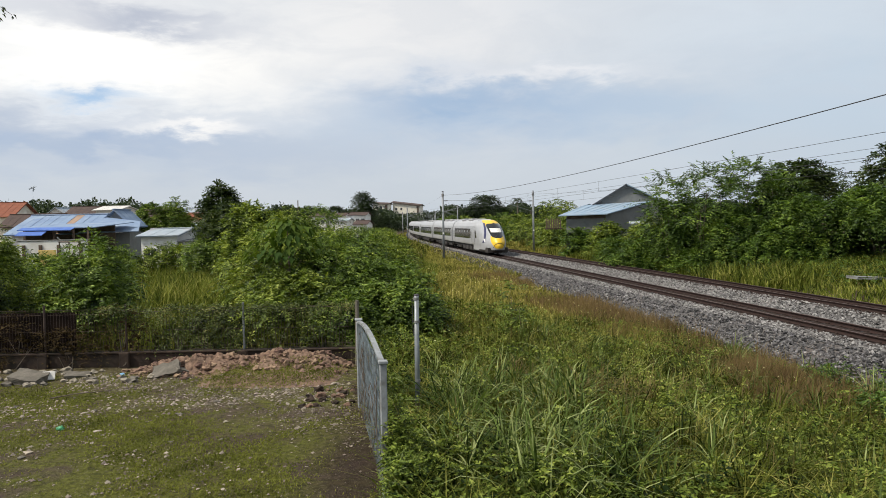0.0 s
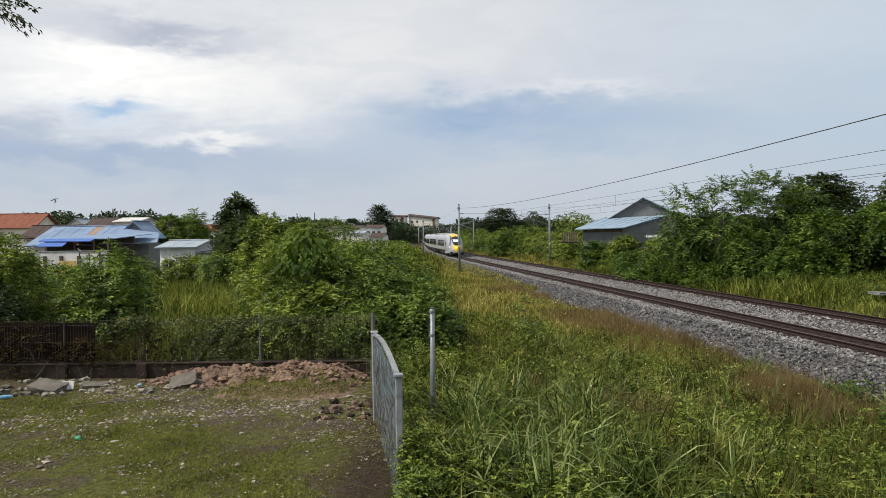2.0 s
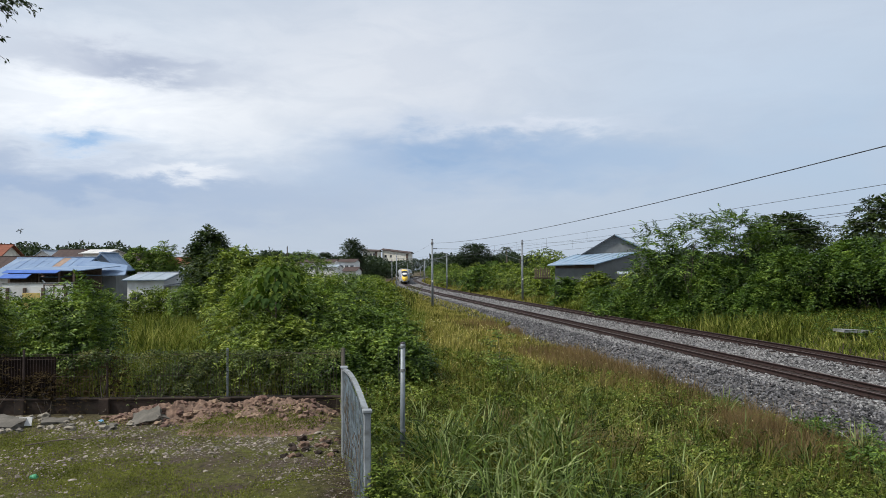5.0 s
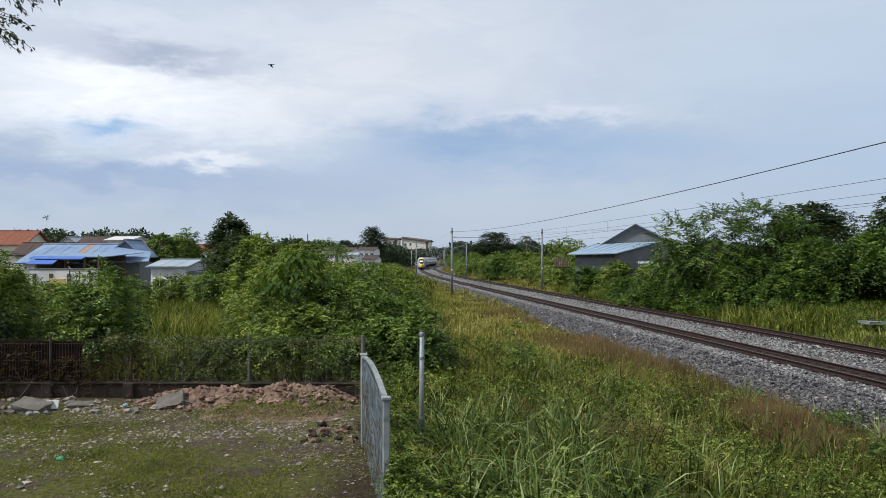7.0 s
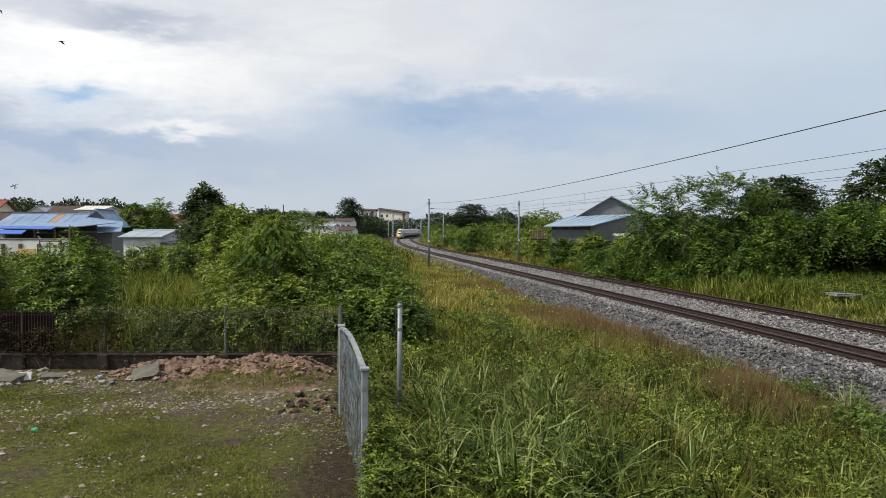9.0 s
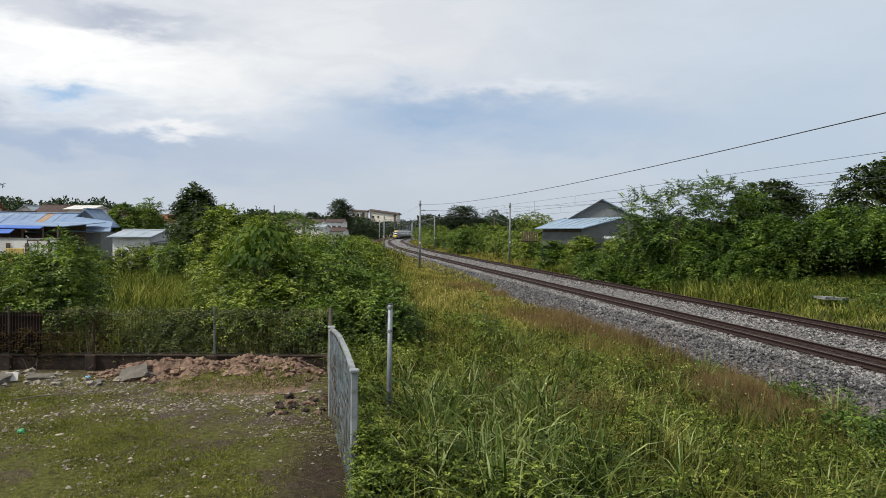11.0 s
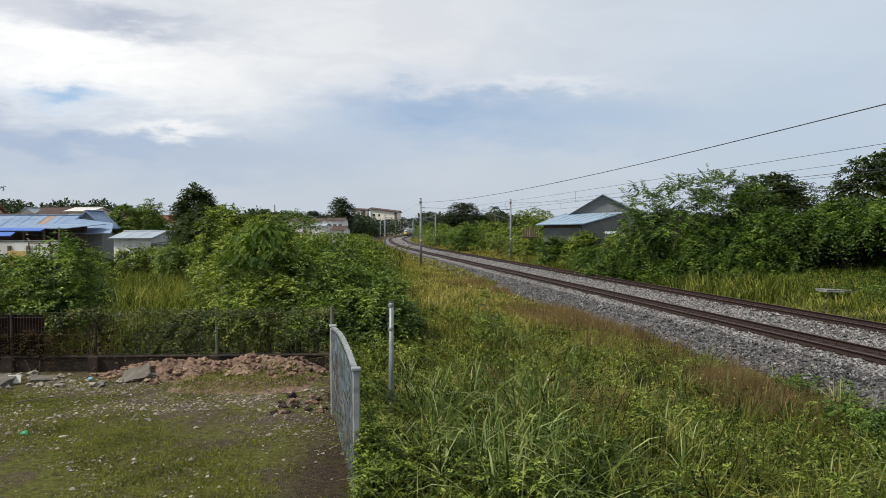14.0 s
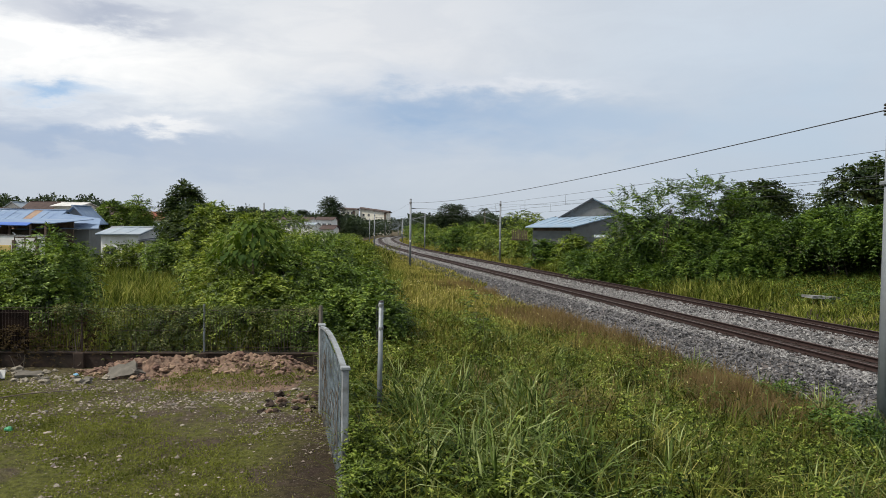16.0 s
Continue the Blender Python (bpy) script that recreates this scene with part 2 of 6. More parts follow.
DARK_SHEET = material("dark_backing_sheet", (0.017, 0.011, 0.009), (0.008, 0.006, 0.005), 0.95, 2.5, 0.4, spec=0.1, stain=(0.028, 0.017, 0.012), stain_scale=1.4, stain_amount=0.6)
INSULATOR = material("insulator_brown", (0.05, 0.035, 0.03), (0.03, 0.02, 0.02), 0.3, 5)
SOIL_RED = material("soil_red_clods", (0.235, 0.150, 0.105), (0.095, 0.060, 0.043), 0.95, 7, 1.0, 20, stain=(0.33, 0.235, 0.17), stain_scale=3, stain_amount=0.5)
CLOD = material("soil_clod", (0.285, 0.185, 0.130), (0.15, 0.097, 0.070), 0.95, 9, 0.9, 24, objrand=0.4)
RUBBLE = material("rubble_stone", (0.23, 0.195, 0.160), (0.11, 0.09, 0.072), 0.9, 8, 0.5, island=0.5)
LITTER_WHITE = material("litter_white", (0.72, 0.71, 0.68), (0.55, 0.53, 0.50), 0.7, 6, island=0.25)
LITTER_BLUE = material("litter_blue", (0.10, 0.32, 0.55), (0.35, 0.5, 0.6), 0.4, 8)
CHIP_PALE = material("pale_stone_chip", (0.31, 0.255, 0.215), (0.15, 0.12, 0.10), 0.9, 9, 0.4, island=0.55)
LITTER_GREEN = material("litter_green", (0.05, 0.27, 0.11), (0.04, 0.18, 0.08), 0.4, 8)
TRAIN_WHITE = material("train_white_paint", (0.41, 0.42, 0.44), (0.36, 0.37, 0.39), 0.35, 1.5, spec=0.5, stain=(0.32, 0.31, 0.30), stain_amount=0.35)
TRAIN_GREY = material("train_silver_grey", (0.40, 0.40, 0.41), (0.34, 0.34, 0.35), 0.4, 1.5, spec=0.5, stain=(0.28, 0.26, 0.24), stain_amount=0.4)
TRAIN_YELLOW = material("train_yellow_paint", (0.80, 0.52, 0.035), (0.76, 0.48, 0.03), 0.35, 2, spec=0.4)
TRAIN_BLUE = material("train_dark_blue_band", (0.03, 0.03, 0.10), (0.02, 0.02, 0.07), 0.3, 2)
TRAIN_GLASS = material("train_dark_glass", (0.012, 0.013, 0.015), (0.018, 0.018, 0.02), 0.12, 1.0, spec=0.5)
TRAIN_UNDER = material("train_underframe", (0.045, 0.04, 0.038), (0.03, 0.027, 0.025), 0.8, 4, 0.3)
LAMP_WHITE = material("lamp_lens", (0.8, 0.8, 0.8), (0.7, 0.7, 0.7), 0.2, 3)
ROOF_BLUE = material("roof_blue_metal", (0.175, 0.245, 0.375), (0.225, 0.30, 0.42), 0.75, 1.0, 0.1, stain=(0.30, 0.36, 0.43), stain_scale=0.35, stain_amount=0.6, spec=0.2)
ROOF_PALE = material("roof_pale_metal", (0.34, 0.39, 0.44), (0.27, 0.32, 0.37), 0.7, 1.0, 0.1, stain=(0.36, 0.30, 0.25), stain_scale=0.4, stain_amount=0.4)
ROOF_RUST = material("roof_rusted_sheet", (0.36, 0.26, 0.19), (0.26, 0.17, 0.12), 0.8, 2.0, 0.2)
ROOF_ORANGE = material("roof_orange_tile", (0.25, 0.085, 0.045), (0.18, 0.06, 0.035), 0.85, 2.0, 0.3)
ROOF_SLATE = material("roof_slate_metal", (0.075, 0.085, 0.10), (0.055, 0.06, 0.075), 0.7, 2.0, 0.2)
ROOF_DARK = material("roof_dark_tile", (0.085, 0.055, 0.045), (0.055, 0.038, 0.034), 0.85, 2.0, 0.3)
ROOF_STEEL = material("roof_steel_blue", (0.22, 0.31, 0.41), (0.29, 0.38, 0.47), 0.6, 1.2, 0.1, stain=(0.25, 0.27, 0.3), stain_amount=0.4)
WALL_WHITE = material("plaster_white", (0.78, 0.78, 0.76), (0.70, 0.69, 0.66), 0.9, 1.5, 0.1, stain=(0.42, 0.39, 0.34), stain_scale=0.6, stain_amount=0.45)
WALL_CREAM = material("plaster_cream", (0.78, 0.745, 0.65), (0.72, 0.68, 0.58), 0.9, 1.5, 0.1, stain=(0.45, 0.40, 0.32), stain_scale=0.4, stain_amount=0.4)
WALL_GREY = material("sheet_wall_grey", (0.183, 0.191, 0.191), (0.136, 0.145, 0.145), 0.7, 1.5, 0.2, stain=(0.170, 0.162, 0.153), stain_amount=0.4)
WALL_BROWN = material("board_wall_brown", (0.14, 0.10, 0.075), (0.09, 0.065, 0.05), 0.9, 3, 0.3)
WINDOW_DARK = material("window_dark_glass", (0.05, 0.055, 0.06), (0.03, 0.035, 0.04), 0.15, 1)
SHADE_BLUE = material("awning_deep_blue", (0.08, 0.17, 0.50), (0.06, 0.13, 0.40), 0.6, 2)
BOARD_YELLOW = material("board_yellow", (0.62, 0.46, 0.16), (0.5, 0.36, 0.12), 0.8, 3)
TANK_WHITE = material("tank_white", (0.75, 0.76, 0.78), (0.68, 0.69, 0.71), 0.5, 3)
BIRD_DARK = material("bird_dark_feather", (0.04, 0.038, 0.036), (0.025, 0.024, 0.022), 0.7, 20)


# ---------------------------------------------------------------- mesh helpers
def np_mesh(name, verts, faces, mat, smooth=False):
    """A mesh from arrays: verts (n, 3), faces (m, 3 or 4)."""
    me = bpy.data.meshes.new(name)
    verts, faces = np.asarray(verts, np.float32), np.asarray(faces, np.int32)
    me.vertices.add(len(verts))
    me.vertices.foreach_set("co", verts.ravel())
    k = faces.shape[1]
    me.loops.add(faces.size)
    me.loops.foreach_set("vertex_index", faces.ravel())
    me.polygons.add(len(faces))
    me.polygons.foreach_set("loop_start", np.arange(0, faces.size, k, dtype=np.int32))
    if smooth:
        me.polygons.foreach_set("use_smooth", np.ones(len(faces), bool))
    me.update(calc_edges=True)
    me.validate()
    me.materials.append(mat)
    return me


def part(name, bm, mat, parent=None, label="", smooth=False):
    """Links a bmesh (or a ready mesh) as one mesh object under a thing or part."""
    if isinstance(bm, bmesh.types.BMesh):
        me = bpy.data.meshes.new(name)
        if smooth:
            for f in bm.faces:
                f.smooth = True
        bm.to_mesh(me)
        bm.free()
        me.materials.append(mat)
    else:
        me = bm
    ob = new(name, me)
    if parent:
        ob.parent = parent
    if label:
        tagged(ob, label)
    return ob


def thing(name, m, label, category, group="", kind=""):
    ob = new(name)
    ob.empty_display_size = 0.2
    ob.matrix_basis = m
    return tagged(ob, label, category, group, kind)


def box(bm, x0, x1, y0, y1, z0, z1, bevel=0.0, m=None):
    r = bmesh.ops.create_cube(bm, size=1.0)
    vs = r["verts"]
    for v in vs:
        v.co = Vector(((x0 + x1) / 2 + v.co.x * (x1 - x0), (y0 + y1) / 2 + v.co.y * (y1 - y0), (z0 + z1) / 2 + v.co.z * (z1 - z0)))
    if m:
        bmesh.ops.transform(bm, matrix=m, verts=vs)
    if bevel:
        es = list({e for v in vs for e in v.link_edges})
        bmesh.ops.bevel(bm, geom=es, offset=bevel, segments=1, affect="EDGES")
    return bm


def boxed(x0, x1, y0, y1, z0, z1, bevel=0.0, m=None):
    return box(bmesh.new(), x0, x1, y0, y1, z0, z1, bevel, m)


def tube(bm, a, b, r0, r1=None, seg=8):
    a, b = Vector(a), Vector(b)
    r1 = r0 if r1 is None else r1
    d = b - a
    q = d.to_track_quat("Z", "Y").to_matrix().to_4x4()
    bmesh.ops.create_cone(bm, cap_ends=True, segments=seg, radius1=r0, radius2=r1, depth=d.length,
                          matrix=Matrix.Translation((a + b) / 2) @ q)
    return bm


def tubed(a, b, r0, r1=None, seg=8):
    return tube(bmesh.new(), a, b, r0, r1, seg)


def polyline_tube(points, r, seg=5):
    """Arrays of a thin tube along points."""
    p = np.asarray(points, float)
    t = np.gradient(p, axis=0)
    t /= np.linalg.norm(t, axis=1)[:, None]
    up = np.where(np.abs(t[:, 2:3]) > 0.9, np.array([[1.0, 0, 0]]), np.array([[0, 0, 1.0]]))
    s = np.cross(t, up)
    s /= np.linalg.norm(s, axis=1)[:, None]
    u = np.cross(s, t)
    ang = np.linspace(0, 2 * np.pi, seg, endpoint=False)
    r = np.broadcast_to(np.asarray(r, float), (len(p),))
    v = p[:, None, :] + r[:, None, None] * (np.cos(ang)[None, :, None] * s[:, None, :] + np.sin(ang)[None, :, None] * u[:, None, :])
    i, j = np.meshgrid(np.arange(len(p) - 1), np.arange(seg), indexing="ij")
    k = (j + 1) % seg
    f = np.stack([i * seg + j, i * seg + k, (i + 1) * seg + k, (i + 1) * seg + j], -1).reshape(-1, 4)
    return v.reshape(-1, 3), f


def join_arrays(pieces):
    vs, fs, n = [], [], 0
    for v, f in pieces:
        vs.append(v)
        fs.append(np.asarray(f) + n)
        n += len(v)
    return np.concatenate(vs), np.concatenate(fs)


def unit(a):
    return a / np.maximum(np.linalg.norm(a, axis=-1, keepdims=True), 1e-9)


# ---------------------------------------------------------------- leaves and grass as arrays
def kites(p, d, n, length, width, fold=0.25):
    """Leaves: base p, axis d, upper side n; each a folded kite of two triangles, four corners."""
    d, n = unit(d), unit(n - d * np.sum(n * d, -1, keepdims=True))
    s = np.cross(d, n)
    L, W = np.broadcast_to(length, (len(p),))[:, None], np.broadcast_to(width, (len(p),))[:, None]
    v = np.stack([p, p + d * L * 0.42 + s * W * 0.5 + n * W * fold, p + d * L - n * L * 0.12, p + d * L * 0.42 - s * W * 0.5 + n * W * fold], 1)
    f = np.array([[0, 1, 2], [0, 2, 3]])[None] + 4 * np.arange(len(p))[:, None, None]
    return v.reshape(-1, 3), f.reshape(-1, 3)


def sprigs(rng, a, d, k, stem, leaf, width, droop=0.5):
    """Compound leaves: k pairs of leaflets along a drooping stem from each anchor a in direction d."""
    n = len(a)
    d = unit(d)
    side = unit(np.cross(d, np.array([0, 0, 1.0])) + 0.15 * rng.normal(size=(n, 3)))
    ps, ds, ns, ls = [], [], [], []
    st = stem * rng.uniform(0.6, 1.25, (n, 1))
    for i in range(k):
        f = (i + 1) / k
        c = a + d * st * f - np.array([0, 0, 1.0]) * st * droop * f * f
        for sg in (-1, 1):
            ps.append(c)
            ds.append(side * sg * 0.9 + d * (0.35 + 0.5 * f) + rng.normal(size=(n, 3)) * 0.22 - np.array([0, 0, 0.25]))
            ns.append(np.array([0, 0, 1.0]) + rng.normal(size=(n, 3)) * 0.35 + d * 0.4)
            ls.append(leaf * rng.uniform(0.7, 1.3, n) * (1 - 0.3 * f))
    L = np.concatenate(ls)
    return kites(np.concatenate(ps), np.concatenate(ds), np.concatenate(ns), L, L * width)


def blades(rng, p, h, w, lean=0.45, seg=2):
    """Grass blades at p: a tapering ribbon that bends over."""
    n = len(p)
    h, w = np.broadcast_to(h, (n,))[:, None], np.broadcast_to(w, (n,))[:, None]
    ang = rng.uniform(0, 2 * np.pi, n)
    out = np.stack([np.cos(ang), np.sin(ang), np.zeros(n)], 1)
    side = np.stack([-np.sin(ang), np.cos(ang), np.zeros(n)], 1)
    turn = rng.uniform(-1.2, 1.2, (n, 1))
    side = side * np.cos(turn) + out * np.sin(turn)
    b = np.abs(rng.normal(lean, lean * 0.5, (n, 1)))
    vs = []
    for i in range(seg):
        f = i / seg
        c = p + np.array([0, 0, 1.0]) * h * (f - 0.25 * b * f * f) + out * h * b * f * f
        vs += [c - side * w * 0.5 * (1 - 0.35 * f), c + side * w * 0.5 * (1 - 0.35 * f)]
    vs.append(p + np.array([0, 0, 1.0]) * h * (1 - 0.35 * b) + out * h * b)
    k = 2 * seg + 1
    f = []
    for i in range(seg - 1):
        f += [[2 * i, 2 * i + 1, 2 * i + 3], [2 * i, 2 * i + 3, 2 * i + 2]]
    f.append([2 * seg - 2, 2 * seg - 1, 2 * seg])
    f = np.array(f)[None] + k * np.arange(n)[:, None, None]
    return np.stack(vs, 1).reshape(-1, 3), f.reshape(-1, 3)


# ---------------------------------------------------------------- the line of the railway
LINE = ((17.5, -11), (13.1, 20.6), (8.65, 52.5), (4.75, 80), (0.0, 115), (-4.5, 153), (-8.75, 210), (-10.9, 262), (-10.6, 310),
        (-9.0, 358), (-6.2, 400), (-0.8, 455), (7.5, 520), (18, 585), (32, 655), (49, 730))


def natural_spline(ys, xs):
    """Second derivatives of a natural cubic through the points; returns a function of y."""
    n = len(ys)
    h = np.diff(ys)
    A, r = np.eye(n), np.zeros(n)
    for i in range(1, n - 1):
        A[i, i - 1:i + 2] = h[i - 1], 2 * (h[i - 1] + h[i]), h[i]
        r[i] = 6 * ((xs[i + 1] - xs[i]) / h[i] - (xs[i] - xs[i - 1]) / h[i - 1])
    m = np.linalg.solve(A, r)

    def f(y):
        y = np.asarray(y, float)
        i = np.clip(np.searchsorted(ys, y) - 1, 0, n - 2)
        a, b = ys[i + 1] - y, y - ys[i]
        return (m[i] * a ** 3 + m[i + 1] * b ** 3) / (6 * h[i]) + (xs[i] / h[i] - m[i] * h[i] / 6) * a + (xs[i + 1] / h[i] - m[i + 1] * h[i] / 6) * b
    return f


line_x = natural_spline(np.array([p[1] for p in LINE], float), np.array([p[0] for p in LINE], float))
FINE_Y = np.linspace(-10, 728, 3000)
FINE_X = line_x(FINE_Y)
FINE_S = np.concatenate([[0], np.cumsum(np.hypot(np.diff(FINE_X), np.diff(FINE_Y)))])
S_AT_72 = float(np.interp(72.0, FINE_Y, FINE_S))
TRACK_GAP = 4.5


def along(s, off=0.0):
    """Plan points and headings at arc lengths s (0 beside y = -10), moved off metres to the right of the near track's middle."""
    y = np.interp(s, FINE_S, FINE_Y)
    x = line_x(y)
    g = (line_x(y + 0.5) - line_x(y - 0.5))
    t = unit(np.stack([g, np.ones_like(g)], -1))
    return np.stack([x + t[..., 1] * off, y - t[..., 0] * off], -1), t


def lateral(x, y):
    """Distance to the right of the near track's middle."""
    g = line_x(y + 0.5) - line_x(y - 0.5)
    return (x - line_x(y)) / np.sqrt(1 + g * g)


def smooth(a, b, v):
    t = np.clip((v - a) / (b - a), 0, 1)
    return t * t * (3 - 2 * t)


def wob(x, y, s=1.0, seed=0.0):
    return (np.sin(x * 1.7 * s + seed) * np.cos(y * 1.3 * s + 2 * seed) + np.sin(x * 0.6 * s + y * 0.8 * s + seed) + 0.5 * np.sin(x * 3.9 * s - y * 3.1 * s)) / 2.5


def height(x, y):
    """The lie of the land: flat yard, a dip along the line, a low bank beyond it."""
    x, y = np.asarray(x, float), np.asarray(y, float)
    s = lateral(x, np.clip(y, -10, 720))
    dip = smooth(-11.5, -7, s) * (1 - smooth(7.5, 15, s))
    z = -0.85 * dip + 0.8 * smooth(12, 22, s) * (1 - smooth(120, 260, y))
    yard = (1 - smooth(-1.6, -0.4, x)) * (1 - smooth(18, 20, y))
    z += (1 - yard) * 0.07 * wob(x, y, 0.8) + yard * 0.025 * wob(x, y, 1.7)
    far = smooth(150, 400, np.hypot(x, y))
    return z * (1 - far) + far * (-0.85 * dip - 0.3 * (1 - dip))


# ---------------------------------------------------------------- ground
def ground_material():
    m = bpy.data.materials.new("ground_soil_and_turf")
    m.use_nodes = True
    nt = m.node_tree
    b = nt.nodes["Principled BSDF"]
    b.inputs["Roughness"].default_value, b.inputs["Specular IOR Level"].default_value = 0.95, 0.15
    tc = nt.nodes.new("ShaderNodeTexCoord")
    v = tc.outputs["Object"]
    big, mid, fine = noise_node(nt, v, 0.35, 5, 0.6, 0.5), noise_node(nt, v, 1.6, 6, 0.6, 0.4), noise_node(nt, v, 9, 8, 0.7)
    grit = noise_node(nt, v, 32, 4, 0.7)
    soil = mix_color(nt, ramp(nt, fine, [(0.3, 0.0), (0.7, 1.0)]), (0.054, 0.040, 0.030), (0.138, 0.104, 0.077))
    turf = mix_color(nt, ramp(nt, fine, [(0.35, 0.0), (0.7, 1.0)]), (0.060, 0.065, 0.014), (0.170, 0.172, 0.036))
    f = math_node(nt, "ADD", math_node(nt, "MULTIPLY", big, 0.6), math_node(nt, "MULTIPLY", mid, 0.6))
    col = mix_color(nt, ramp(nt, f, [(0.50, 0.0), (0.64, 1.0)]), soil, turf)
    sep = nt.nodes.new("ShaderNodeSeparateXYZ")
    nt.links.new(v, sep.inputs[0])
    # bare damp earth beside the boundary panel and under the rubble
    edge = math_node(nt, "MULTIPLY", math_node(nt, "ADD", sep.outputs[0], math_node(nt, "MULTIPLY", mid, 1.2)), 0.4)
    earth = mix_color(nt, ramp(nt, fine, [(0.3, 0.0), (0.7, 1.0)]), (0.026, 0.016, 0.012), (0.070, 0.047, 0.036))
    col = mix_color(nt, ramp(nt, math_node(nt, "ADD", edge, 1.0), [(0.30, 0.0), (0.62, 0.85)]), col, earth)
    band = math_node(nt, "MULTIPLY", math_node(nt, "ADD", sep.outputs[1], math_node(nt, "MULTIPLY", mid, 4.0)), 0.05)
    col = mix_color(nt, ramp(nt, band, [(0.86, 0.0), (1.0, 0.7)]), col, mix_color(nt, fine, (0.075, 0.054, 0.038), (0.135, 0.100, 0.072)))
    col = mix_color(nt, ramp(nt, grit, [(0.58, 0.0), (0.68, 0.7)]), col, (0.25, 0.215, 0.18))
    clump = noise_node(nt, v, 5.5, 5, 0.65, 0.4)
    col = mix_color(nt, ramp(nt, clump, [(0.30, 0.75), (0.46, 0.0)]), col, (0.030, 0.024, 0.016))
    nt.links.new(col, b.inputs["Base Color"])
    bn = nt.nodes.new("ShaderNodeBump")
    bn.inputs["Strength"].default_value, bn.inputs["Distance"].default_value = 1.0, 0.09
    nt.links.new(math_node(nt, "ADD", fine, math_node(nt, "MULTIPLY", grit, 0.5)), bn.inputs["Height"])
    nt.links.new(bn.outputs[0], b.inputs["Normal"])
    return m


def make_ground():
    xs = np.concatenate([-np.geomspace(1500, 22, 26), np.arange(-20, 42, 0.4), np.geomspace(44, 1500, 24)])
    ys = np.concatenate([-np.geomspace(900, 12, 14), np.arange(-10, 64, 0.4), np.geomspace(65, 3000, 60)])
    X, Y = np.meshgrid(xs, ys)
    v = np.stack([X, Y, height(X, Y)], -1).reshape(-1, 3)
    i, j = np.meshgrid(np.arange(len(ys) - 1), np.arange(len(xs) - 1), indexing="ij")
    n = len(xs)
    f = np.stack([i * n + j, i * n + j + 1, (i + 1) * n + j + 1, (i + 1) * n + j], -1).reshape(-1, 4)
    tagged(new("ground", np_mesh("ground", v, f, ground_material(), True)), "uneven brown soil with patchy moss and short turf", "ground", kind="structure")


make_ground()


# ---------------------------------------------------------------- the two tracks
def sweep(profile, s0, s1, step, off):
    """Arrays of an open profile [(right, up)] swept along the line."""
    s = np.arange(s0, s1, step)
    p, t = along(s, off)
    prof = np.array(profile)
    right = np.stack([t[:, 1], -t[:, 0], np.zeros(len(s))], 1)
    base = np.concatenate([p, np.zeros((len(s), 1))], 1)
    v = base[:, None] + right[:, None] * prof[None, :, :1] + np.array([0, 0, 1.0]) * prof[None, :, 1:]
    k = len(prof)
    i, j = np.meshgrid(np.arange(len(s) - 1), np.arange(k - 1), indexing="ij")
    f = np.stack([i * k + j, i * k + j + 1, (i + 1) * k + j + 1, (i + 1) * k + j], -1).reshape(-1, 4)
    return v.reshape(-1, 3), f


